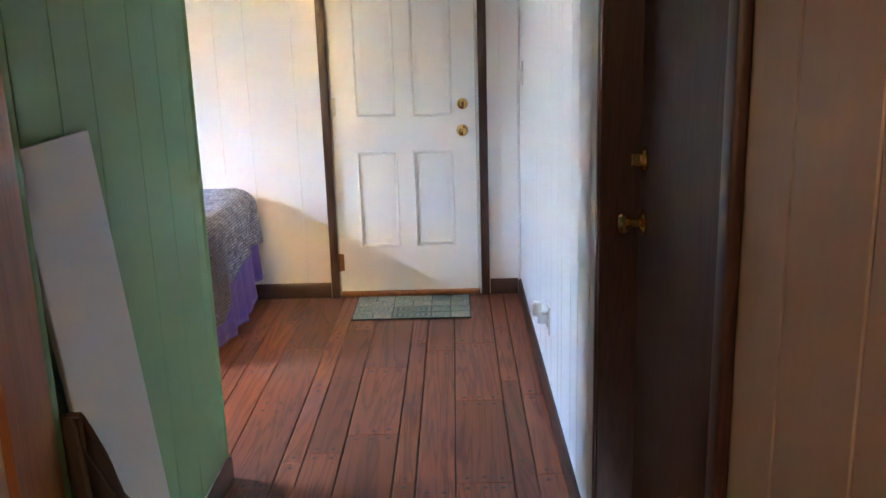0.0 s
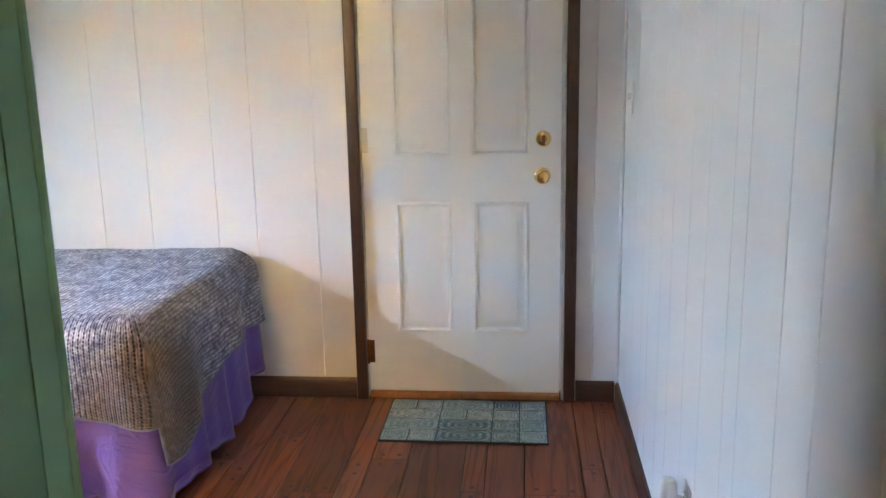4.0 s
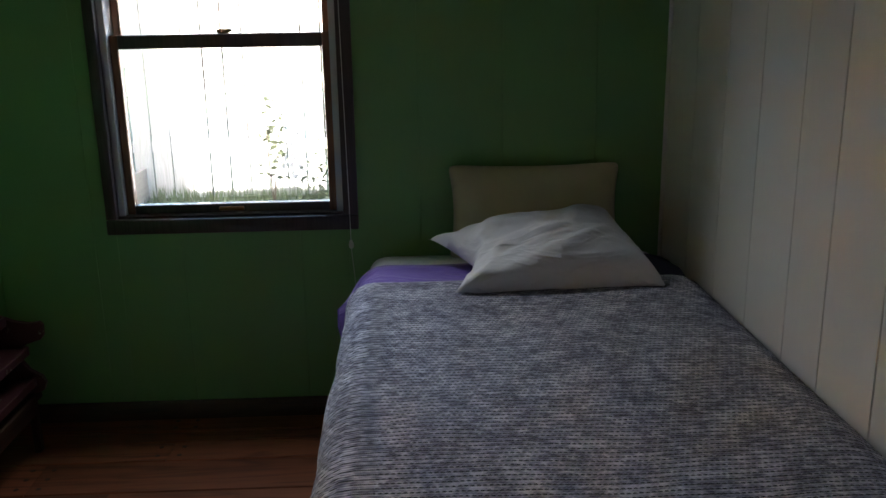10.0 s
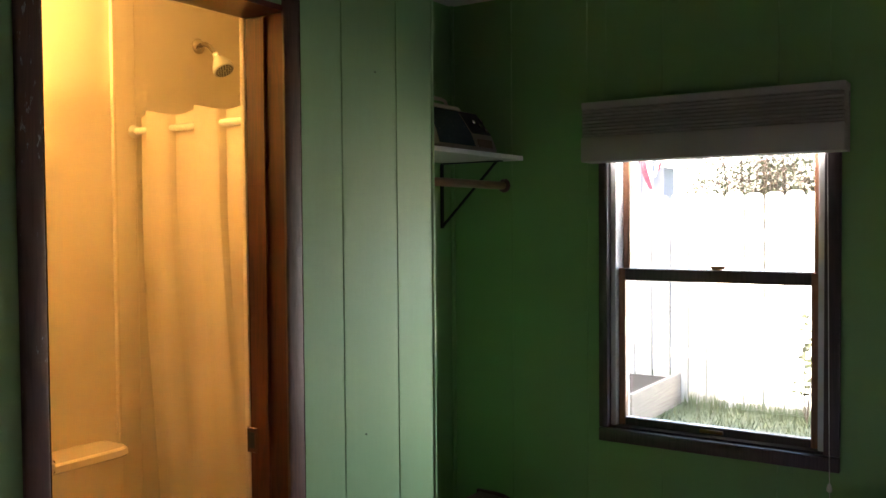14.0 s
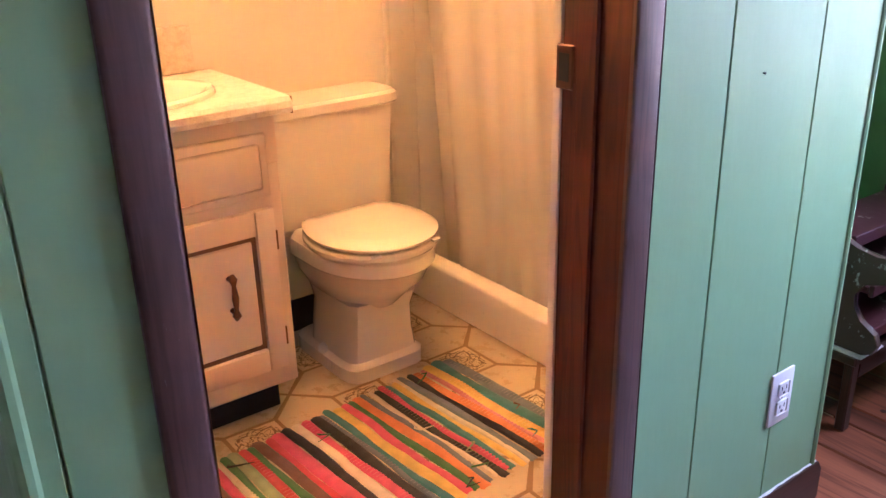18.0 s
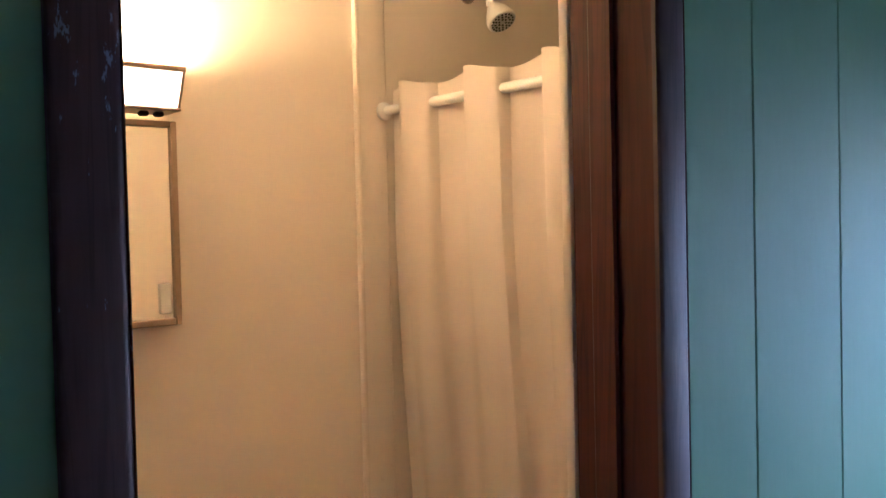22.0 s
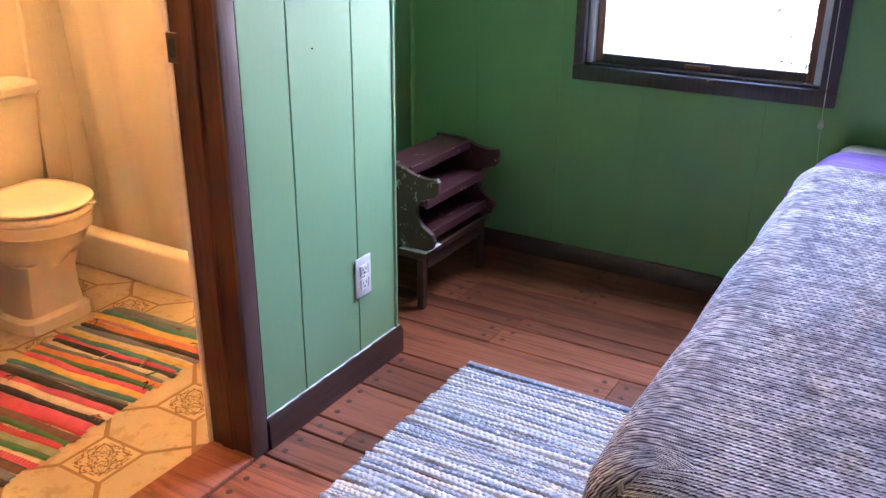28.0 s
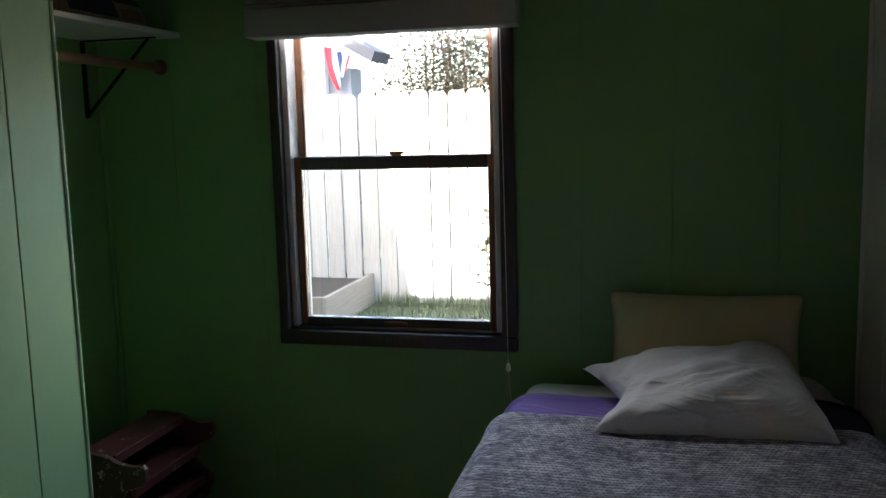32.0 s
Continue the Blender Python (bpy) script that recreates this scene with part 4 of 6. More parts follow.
# ---- yard beyond the window ----
def yard():
    bm = B()
    box(bm, -60, 60, -60, 60, -0.5, -0.17)
    tagged(mesh_object("ground", bm, M_GRASS), "green lawn, partly in shade", "ground", kind="structure")
    fence = thing("fence", (-7.9, 2.2, -0.17), "tall weathered dog-eared picket fence in bright sun", "fence")
    for i in range(58):
        y = 1.263 - 0.169 * 23 + i * 0.169 + 0.004 * math.sin(i * 5.1)
        h = 1.765 + 0.010 * math.sin(i * 2.3)
        w = 0.155
        pts = [(y, -0.16), (y + w, -0.16), (y + w, h - 0.04), (y + w - 0.016, h - 0.012), (y + w - 0.04, h), (y + 0.04, h), (y + 0.016, h - 0.012), (y, h - 0.04)]
        part("picket", prism(B(), pts, "x", -7.90, -7.882), M_FENCE, fence)
    for z in (0.25, 1.35):
        part("rail", boxb(-7.945, -7.902, -2.6, 7.0, z, z + 0.09), M_FENCE, fence)
    p = thing("planter_box", (-7.2, 1.1, -0.17), "raised wooden planter box with dark soil", "planter")
    for b in ((-7.85, -6.65, 1.67, 1.71, -0.17, 0.12), (-6.69, -6.65, 0.66, 1.668, -0.17, 0.12), (-7.85, -6.65, 0.62, 0.658, -0.17, 0.12)):
        part("board", boxb(*b, 0.004), M_PLANTER, p)
    part("soil", boxb(-7.84, -6.70, 0.662, 1.666, -0.16, 0.07), M_SOIL, p)
    # grass blades
    rnd = random.Random(4)
    verts, faces = [], []
    for i in range(9000):
        x, y = -7.86 + rnd.random() ** 1.6 * 3.4, rnd.uniform(0.3, 4.8)
        if x < -6.6 and y < 1.75:
            continue
        h = rnd.uniform(0.03, 0.09) * (1.9 if x < -7.6 else 1)
        a, w = rnd.uniform(0, 6.28), 0.006
        dx, dy = math.cos(a) * w, math.sin(a) * w
        lx, ly = rnd.uniform(-0.04, 0.04), rnd.uniform(-0.04, 0.04)
        k = len(verts)
        verts += [(x - dx, y - dy, -0.172), (x + dx, y + dy, -0.172), (x + lx, y + ly, -0.17 + h)]
        faces.append((k, k + 1, k + 2))
    me = bpy.data.meshes.new("grass")
    me.from_pydata(verts, [], faces)
    me.materials.append(M_BLADES)
    tagged(new("grass", me), "tall uneven grass along the fence", "grass", kind="stuff")
    shed = thing("shed", (-10.3, 1.0, -0.17), "neighbour's small grey shed with a dark roof", "shed")
    part("wall", boxb(-9.88, -9.52, -2.6, 0.95, -0.17, 2.12), M_SHEDWALL, shed)
    part("roof", prism(B(), [(-3.0, 2.1), (-0.9, 3.35), (1.25, 2.16), (1.30, 2.27), (-0.9, 3.5), (-3.1, 2.2)], "x", -9.92, -9.34), M_SHEDROOF, shed)
    part("post", boxb(-9.45, -9.34, 0.56, 0.715, -0.17, 2.36), M_FLAGWHITE, shed, "white porch post")
    fl = thing("bunting_flag", (-9.3, 0.9, 2.3), "red, white and blue cloth bunting hung under the eave", "flag")
    for k, (a, b, mt) in enumerate(((0.74, 0.83, M_FLAGRED), (0.83, 0.89, M_FLAGWHITE), (0.89, 0.94, M_FLAGBLUE), (0.94, 1.00, M_FLAGWHITE), (1.00, 1.04, M_FLAGRED))):
        bm = grid(B(), 6, 10, lambda u, v: (-9.30 + 0.02 * math.sin(30 * (a + (b - a) * u) + 5 * v), a + (b - a) * u + (0.92 - a - (b - a) * u) * 0.75 * v * v, 2.33 - 0.36 * (a - 0.74) - 0.46 * v * (1 - 0.15 * k)))
        part("stripe", thicken(bm, 0.003), mt, fl)

yard()


def shrub(at, rx, ry, rz, n, leaf, mats, label, seed, name="shrub"):
    rnd = random.Random(seed)
    t = thing(name, at, label, "shrub")
    bm = B()
    for k in range(7):
        a, r = rnd.uniform(0, 6.28), rnd.uniform(0.2, 0.6)
        p = [Vector(at), Vector(at) + Vector((0.2 * r * math.cos(a), 0.2 * r * math.sin(a), rz * 0.5)),
             Vector(at) + Vector((rx * r * math.cos(a), ry * r * math.sin(a), rz * rnd.uniform(0.8, 1.3)))]
        k2 = min(1.0, rx / 0.5)
        tube(bm, p, [0.05 * k2 ** 1.5, 0.03 * k2 ** 1.5, 0.008 * k2], 6)
    part("trunk", bm, M_BARK, t)
    for mi, mt in enumerate(mats):
        verts, faces = [], []
        clumps = [Vector((rnd.gauss(0, 0.5) * rx, rnd.gauss(0, 0.5) * ry, rz * (0.35 + abs(rnd.gauss(0, 0.45))))) for _ in range(26)]
        for i in range(n // len(mats)):
            c = Vector(at) + rnd.choice(clumps) + Vector((rnd.gauss(0, 0.16) * rx, rnd.gauss(0, 0.16) * ry, rnd.gauss(0, 0.16) * rz))
            if c.z < at[2] + 0.05:
                continue
            d = Vector((rnd.gauss(0, 1), rnd.gauss(0, 1), rnd.gauss(0, 0.7))).normalized()
            s = d.orthogonal().normalized() * leaf * 0.32
            e = d * leaf * rnd.uniform(0.6, 1.2)
            k = len(verts)
            verts += [c, c + e * 0.5 + s, c + e, c + e * 0.5 - s]
            faces.append((k, k + 1, k + 2, k + 3))
        me = bpy.data.meshes.new("crown")
        me.from_pydata([tuple(v) for v in verts], [], faces)
        me.materials.append(mt)
        ob = new("crown", me)
        ob.parent, ob.matrix_parent_inverse = t, t.matrix_basis.inverted()
    return t


shrub((-10.2, 3.1, -0.17), 1.0, 1.9, 2.7, 12000, 0.07, [M_LEAF, M_LEAFRED], "large rusty-green leafy shrub behind the fence", 3)
shrub((-11.0, 6.0, -0.17), 1.6, 2.2, 2.9, 5200, 0.10, [M_LEAF, M_LEAFRED], "large rusty-green leafy shrub behind the fence", 8)
shrub((-9.9, 2.2, -0.17), 0.5, 1.0, 2.35, 16000, 0.042, [M_LEAF, M_LEAFRED], "fine-leaved rusty hedge behind the fence", 15, "hedge")
shrub((-10.1, 4.2, -0.17), 0.5, 1.0, 2.35, 12000, 0.042, [M_LEAF, M_LEAFRED], "fine-leaved rusty hedge behind the fence", 17, "hedge")
shrub((-10.3, 1.65, -0.17), 0.4, 0.7, 2.40, 9000, 0.042, [M_LEAF, M_LEAFRED], "fine-leaved rusty hedge behind the fence", 21, "hedge")
shrub((-7.50, 3.55, -0.17), 0.26, 0.42, 0.52, 900, 0.06, [M_LEAF], "green leafy bush growing against the fence", 5, "bush")
shrub((-7.55, 2.86, -0.17), 0.10, 0.16, 0.72, 110, 0.07, [M_LEAF], "tall sparse weed growing against the fence", 9, "weed")

# plain roof of the house that shades the yard
structure("house_roof", prism(B(), [(LEFT - 0.17, TOP + 0.09), (RIGHT + 0.5, TOP + 1.0), (RIGHT + 0.5, TOP + 1.1), (LEFT - 0.17, TOP + 0.19)], "y", HALL_END - 0.4, FAR + 0.5), M_ROOF,
          "plain shingled roof of the house", "roof")
# unseen block, added and outlined to cast the slanted shadow on fence and shed
structure("house_wing", prism(B(), [(-0.46, -0.17), (-0.46, 2.87), (-0.57, 3.22), (-0.70, 3.9), (-0.92, 4.8), (-0.92, 7.4), (-6.2, 7.4), (-6.2, -0.17)], "x", LEFT - 0.17, -0.95), M_STUCCO,
          "plain unseen block added to shade the fence and shed", "wall")

# ---- bed ----
BX0, BX1, BY0, BY1, BZ = -3.02, -1.02, 3.875, 4.862, 0.615


def with_uv(ob, uvs):
    me = ob.data
    lay = me.uv_layers.new(name="cloth")
    for lp in me.loops:
        lay.data[lp.index].uv = uvs[lp.vertex_index]
    return ob


def draped(name, parent, mat, label, x_head, off, hem, folds, amp, head_open=True, seed=0.0, thick=0.008, top_wave=0.004, bulge=0.0):
    """A cloth over the bed: a top and a skirt down the side and the foot, with folds that grow towards the hem."""
    r = 0.075
    x0, x1, y0, y1, z = x_head, BX1 + off, BY0 - off, BY1, BZ + off
    path = []           # outline of the skirt: place, outward way, length
    n1, n2, n3 = 70, 14, 46
    rc = 0.13
    for i in range(n1 + 1):
        path.append((x0 + (x1 - rc - x0) * i / n1, y0, 0.0, -1.0))
    for i in range(1, n2):
        a = -math.pi / 2 + math.pi / 2 * i / n2
        path.append((x1 - rc + rc * math.cos(a), y0 + rc + rc * math.sin(a), math.cos(a), math.sin(a)))
    for i in range(n3 + 1):
        path.append((x1, y0 + rc + (y1 - y0 - rc) * i / n3, 1.0, 0.0))
    bm = B()
    uvs = []
    rings = []
    s = 0.0
    for k, (px, py, ox, oy) in enumerate(path):
        if k:
            s += math.hypot(px - path[k - 1][0], py - path[k - 1][1])
        h = hem(s, px, py)
        ring = []
        steps = [(-r, 0)] + [(-r + r * math.sin(t * math.pi / 10), -(r - r * math.cos(t * math.pi / 10))) for t in range(1, 6)]
        nd = 12
        steps += [(0.0, -r - (z - r - h) * j / nd) for j in range(1, nd + 1)]
        for d, dz in steps:
            fall = max(0.0, min(1.0, -dz / max(0.1, z - h)))
            f = amp * fall ** 1.4 * (math.sin(s * folds + seed + 1.2 * math.sin(s * 2.1)) + 0.5 * math.sin(s * folds * 1.9 + 1.7)) + amp * 0.9 * fall
            f += 0.006 * wob(px * 3, py * 3, dz * 3 + seed)
            f += bulge * fall ** 3 * max(0.0, min(1.0, (-1.9 - px) / 0.3)) * abs(oy)
            dip = 0.022 * max(0.0, (py - y1 + 0.08) / 0.08) ** 2.2 * (1 - fall)
            ring.append(bm.verts.new((px + ox * (d + f), min(py + oy * (d + f), BY1 + 0.012), z + dz - dip)))
            uvs.append((px if abs(oy) > 0.7 else px + d + dz * -1.0 * abs(ox), py - dz * abs(oy) if abs(oy) > 0.7 else py))
        rings.append(ring)
    for a, b in zip(rings, rings[1:]):
        for i in range(len(a) - 1):
            bm.faces.new((a[i], b[i], b[i + 1], a[i + 1]))
    # top: a fan of rows between the inner rim and a line along the back
    nv = 26
    tops = []
    for k, ring in enumerate(rings):
        v0 = ring[0]
        row = [v0]
        px, py = v0.co.x, v0.co.y
        # each rim point is joined to the point at the back with the same share of length
        share = k / (len(rings) - 1)
        bx = x0 + (x1 - r - x0) * share
        for j in range(1, nv + 1):
            t = j / nv
            x, y = px + (bx - px) * t, py + (y1 - py) * t
            edge = min(1.0, 6 * t) * min(1.0, 6 * (1 - t) + 0.3)
            zz = z + top_wave * edge * (1.6 * wob(x * 2.2, y * 2.2, seed) + 0.8 * wob(x * 6, y * 6, seed + 3))
            zz -= 0.022 * max(0.0, (y - y1 + 0.08) / 0.08) ** 2.2
            row.append(bm.verts.new((x, y, zz)))
            uvs.append((x, y))
        tops.append(row)
    for a, b in zip(tops, tops[1:]):
        for i in range(nv):
            bm.faces.new((a[i], a[i + 1], b[i + 1], b[i]))
    bm.verts.index_update()
    bmesh.ops.recalc_face_normals(bm, faces=bm.faces)
    me = bpy.data.meshes.new(name)
    bm.to_mesh(me)
    bm.free()
    me.materials.append(mat)
    me.polygons.foreach_set("use_smooth", [True] * len(me.polygons))
    ob = new(name, me)
    with_uv(ob, uvs)
    so = ob.modifiers.new("thickness", "SOLIDIFY")
    so.thickness, so.offset = thick, 0.0
    if parent:
        ob.parent, ob.matrix_parent_inverse = parent, parent.matrix_basis.inverted()
    return ob


def bed():
    b = thing("bed", (-2.0, 4.37, 0), "single bed pushed into the corner, made up", "bed")
    part("mattress", boxb(BX0, BX1 - 0.01, BY0 + 0.012, BY1, 0.38, BZ - 0.008, 0.055, 4), M_SHEET, b, "white fitted sheet over the mattress")
    part("box_spring", boxb(BX0 + 0.01, BX1 - 0.03, BY0 + 0.03, BY1 - 0.01, 0.17, 0.378, 0.02, 2), M_SHEET, b)
    for x in (BX0 + 0.12, BX1 - 0.16):
        for y in (BY0 + 0.12, BY1 - 0.12):
            part("leg", boxb(x - 0.025, x + 0.025, y - 0.025, y + 0.025, 0, 0.168), M_BLACK, b)


bed()


def purple_hem(s, x, y):
    side = 0.20 - 0.10 * max(0.0, min(1.0, (x + 2.2) / 0.7)) + 0.24 * max(0.0, (-2.5 - x) / 0.28) ** 2.5
    return (side if x < -1.2 else 0.045) + 0.012 * math.sin(s * 7.0) + (0.10 if y > 4.55 else 0.0) * min(1, max(0, (y - 4.55) * 5))


def knit_hem(s, x, y):
    if y < 3.9:
        return 0.390 - 0.09 * max(0.0, min(1.0, (x + 1.35) / 0.3)) + 0.012 * math.sin(s * 5)
    k = max(0.0, min(1.0, (y - 4.0) / 0.35))
    return 0.17 + 0.175 * k ** 0.7 + 0.015 * math.sin(s * 9) + 0.02 * max(0, y - 4.4)


spread = draped("bedspread", None, M_PURPLE, "", -2.80, 0.010, purple_hem, 26.0, 0.020, seed=0.7, top_wave=0.003, thick=0.004, bulge=0.035)
tagged(spread, "purple cotton bedspread hanging to the floor in folds", "bedspread")
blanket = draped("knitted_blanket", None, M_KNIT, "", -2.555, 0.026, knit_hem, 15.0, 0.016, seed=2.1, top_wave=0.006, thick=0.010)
tagged(blanket, "chunky grey heather knitted blanket over the bed", "blanket")


def hem_cord(cloth_ob, mat, radius, per_ring, rings):
    """A rolled seam along the lower edge of a draped cloth."""
    vs = cloth_ob.data.vertices
    pts = [vs[k * per_ring + per_ring - 1].co.copy() for k in range(rings)]
    bm = B()
    tube(bm, pts, radius, 6)
    part("hem", bm, mat, cloth_ob)


RING_STEPS, RING_COUNT = 18, 71 + 13 + 47
hem_cord(spread, M_PURPLE, 0.004, RING_STEPS, RING_COUNT)
hem_cord(blanket, M_KNITHEM, 0.0065, RING_STEPS, RING_COUNT)


def pillow(name, label, m, w, d, h, mat, seed, flare=0.0, wrinkle=0.012, bow=0.03):
    """A stuffed pillow: two skins that meet in a seam with pointed corners."""
    bm = B()
    n = 34
    rows = {}
    for sgn in (1, -1):
        for i in range(n + 1):
            for j in range(n + 1):
                u, v = 2 * i / n - 1, 2 * j / n - 1
                rim = max(abs(u), abs(v)) > 0.999
                if sgn < 0 and rim:
                    rows[sgn, i, j] = rows[1, i, j]
                    continue
                e = max(0.0, (1 - u * u) * (1 - v * v))
                pinch = 1 - bow * (1 - v * v) * abs(u) ** 3 * 1.0
                pinch2 = 1 - bow * (1 - u * u) * abs(v) ** 3 * 1.0
                blunt = 1 + 0.02 * (abs(u) * abs(v)) ** 3 - 0.05 * (abs(u) * abs(v)) ** 12
                x, y = u * w / 2 * pinch * blunt, v * d / 2 * pinch2 * blunt
                z = sgn * h / 2 * e ** 0.48
                fold = wrinkle * (math.sin(9 * u + 5 * v + seed + 3 * wob(u, v, seed, 1.3)) * e ** 0.3 * abs(u) ** 1.2 + 1.6 * wob(u * 2.4, v * 2.4, seed) * e ** 0.25)
                z += fold * (1 if sgn > 0 else 0.4)
                if flare:
                    z += flare * max(0.0, -u - 0.75) * 2.2 * math.sin(3 * v + 1)
                rows[sgn, i, j] = bm.verts.new(m @ Vector((x, y, z)))
    for sgn in (1, -1):
        for i in range(n):
            for j in range(n):
                q = (rows[sgn, i, j], rows[sgn, i + 1, j], rows[sgn, i + 1, j + 1], rows[sgn, i, j + 1])
                bm.faces.new(q if sgn > 0 else q[::-1])
    ob = mesh_object(name, bm, mat)
    ob.data.set_sharp_from_angle(angle=radians(80))
    return tagged(ob, label, "pillow")


pillow("yellow_pillow", "cream-yellow pillow without a case, upright against the wall",
       pose(-2.957, 4.443, 0.760, 81, 0, 90), 0.57, 0.31, 0.17, M_YELLOWPILLOW, 1.0, wrinkle=0.006, bow=0.055)


def slumped_pillow():
    """A pillow that leans back on another, its case gathered into creases at the open end."""
    lf, rf, lb, rb = Vector((-2.410, 4.148, 0.648)), Vector((-2.440, 4.748, 0.645)), Vector((-2.825, 4.085, 0.690)), Vector((-2.890, 4.670, 0.762))
    n = 56
    bm = B()
    grids = {}
    for sgn in (1, -1):
        for i in range(n + 1):
            for j in range(n + 1):
                s, t = i / n, j / n
                if sgn < 0 and (i in (0, n) or j in (0, n)):
                    grids[sgn, i, j] = grids[1, i, j]
                    continue
                u, v = 2 * s - 1, 2 * t - 1
                # the open end dips in between its two points; the long sides bow in a little
                s2 = s + 0.17 * (1 - s) ** 4 * (1 - abs(v) ** 1.5) - 0.03 * s ** 5 * (1 - v * v)
                t2 = t + 0.05 * (1 - t) ** 4 * (1 - u * u) * (1.0 if s < 0.5 else 0.7)
                p = lf * (1 - s2) * (1 - t2) + rf * s2 * (1 - t2) + lb * (1 - s2) * t2 + rb * s2 * t2
                e = max(0.0, (1 - u ** 2) * (1 - (v ** 2 if v > 0 else abs(v) ** 5)))
                full = 0.066 + 0.058 * s ** 0.7
                z = full * e ** 0.45 * (1.0 if sgn > 0 else -0.30)
                fan = (t - 0.15) / (0.45 + s)
                crease = 0.011 * (1 - s) ** 0.6 * math.sin(8 * fan + 7.0 * wob(s * 1.7, t * 1.7, 3) + 1.0) * (0.4 + s) + 0.011 * abs(math.sin(6 * t - 8 * s + 4 * wob(s * 2.2, t * 2.2, 8))) ** 4 + 0.006 * abs(math.sin(15 * t - 12 * s + 5 * wob(s * 3, t * 3, 1))) ** 3 * (1 - s)
                soft = 0.009 * wob(s * 2.6, t * 2.6, 5) + 0.003 * wob(s * 9, t * 9, 2) + 0.0035 * abs(wob(s * 6 + t * 3, t * 14 - s * 9, 6))
                z += (crease + soft) * e ** 0.25 * (1 if sgn > 0 else 0.2)
                if s < 0.12:
                    z += 0.014 * (0.12 - s) / 0.12 * math.sin(7 * t + 0.6)
                p = p + Vector((0.10, 0.0, 1.0)).normalized() * z
                p.z = max(p.z, 0.6435)
                grids[sgn, i, j] = bm.verts.new(p)
    for sgn in (1, -1):
        for i in range(n):
            for j in range(n):
                q = (grids[sgn, i, j], grids[sgn, i + 1, j], grids[sgn, i + 1, j + 1], grids[sgn, i, j + 1])
                bm.faces.new(q if sgn > 0 else q[::-1])
    ob = mesh_object("white_pillow", bm, M_PILLOW)
    ob.data.set_sharp_from_angle(angle=radians(85))
    return tagged(ob, "crumpled white pillow slumped against the yellow pillow", "pillow")


slumped_pillow()
bm = grid(B(), 20, 8, lambda u, v: (-3.03 + 0.22 * u, 4.62 + 0.20 * v, 0.640 + 0.022 * math.sin(2.2 * u + 2 * v) * (1 - 0.4 * v) - 0.05 * v ** 4))
tagged(mesh_object("folded_sheet", thicken(bm, 0.006), M_SHEET), "crumpled white sheet corner behind the pillow", "sheet")
bm = grid(B(), 16, 10, lambda u, v: (-2.80 + 0.26 * u, 4.58 + 0.278 * v, 0.642 + 0.005 * math.sin(9 * u + 4 * v) + 0.032 * math.sin(math.pi * v) ** 2 * math.exp(-((u - 0.45) / 0.3) ** 2) - 0.02 * v ** 9))
tagged(mesh_object("navy_cloth", thicken(bm, 0.005), M_NAVY), "folded dark navy cloth beside the pillow on the bed", "cloth")

# ---- rugs and mat ----
def rag_rug(name, label, x0, x1, y0, y1, strips, seed, mats, turn=0.0, bumps=True, thick=0.011, order=(), rag=0.010):
    """Woven strips along y, laid one beside the other along x, with ragged ends."""
    rnd = random.Random(seed)
    rug = thing(name, ((x0 + x1) / 2, (y0 + y1) / 2, 0), label, "rug")
    rot = Matrix.Translation(((x0 + x1) / 2, (y0 + y1) / 2, 0)) @ Matrix.Rotation(radians(turn), 4, "Z") @ Matrix.Translation((-(x0 + x1) / 2, -(y0 + y1) / 2, 0))
    strips = len(order) or strips
    ws = [rnd.uniform(0.6, 1.6) for _ in range(strips)]
    tot, x = sum(ws), x0
    last = None
    for k, w in enumerate(ws):
        w = w / tot * (x1 - x0)
        mt = mats[order[k]] if order else rnd.choice([m for m in mats if m is not last])
        last = mt
        ya, yb = y0 + rnd.uniform(-rag, rag), y1 + rnd.uniform(-rag, rag)
        n = 116 if bumps else 84
        ph = rnd.uniform(0, 6)
        woven = (not bumps) and rnd.random() < 0.35

        def fn(u, v, x=x, w=w, ya=ya, yb=yb, ph=ph, woven=woven):
            yy = ya + (yb - ya) * u
            sway = 0.004 * math.sin(yy * 14 + ph) + 0.004 * wob(yy * 9, x * 20, seed)
            prof = math.sin(math.pi * v) ** (0.5 if bumps else 0.28)
            wide = (1.04 if bumps else 1.12) + 0.16 * wob(yy * 22, x * 31, seed + 4)
            tex = 1 + (0.30 * math.sin(yy * 2 * math.pi / 0.0165 + ph + 1.5 * wob(yy * 12, x * 9, 3)) if bumps else 0.30 * math.sin(yy * 2 * math.pi / 0.012) if woven else 0.25 * wob(yy * 40, x * 40, 2))
            end = min(1.0, 12 * u, 12 * (1 - u)) ** 0.5
            round_end = min(1.0, 40 * u + 0.6, 40 * (1 - u) + 0.6)
            return rot @ Vector((x + w * (0.5 + (v - 0.5) * wide * round_end) + sway, yy, 0.002 + thick * prof * tex * (0.5 + 0.5 * end)))
        part("strip", grid(B(), n, 5, fn), mt, rug)
        x += w
    # loose threads and tufts of cloth
    for _ in range(14):
        px, py = rnd.uniform(x0 + 0.02, x1 - 0.02), rnd.uniform(y0 + 0.02, y1 - 0.02)
        bm = B()
        pts = [rot @ Vector((px + rnd.uniform(-0.018, 0.018) * i, py + 0.010 * i, thick + 0.004 + 0.003 * math.sin(i * 2.0))) for i in range(4)]
        tube(bm, pts, [0.001, 0.0026, 0.0022, 0.0008], 5)
        part("tuft", bm, rnd.choice(mats), rug)
    return rug


def cloth(name, c, var=0.25):
    return surface(name, c, 0.95, big=25, fine=220, var=var, relief=0.6, sheen=0.2)


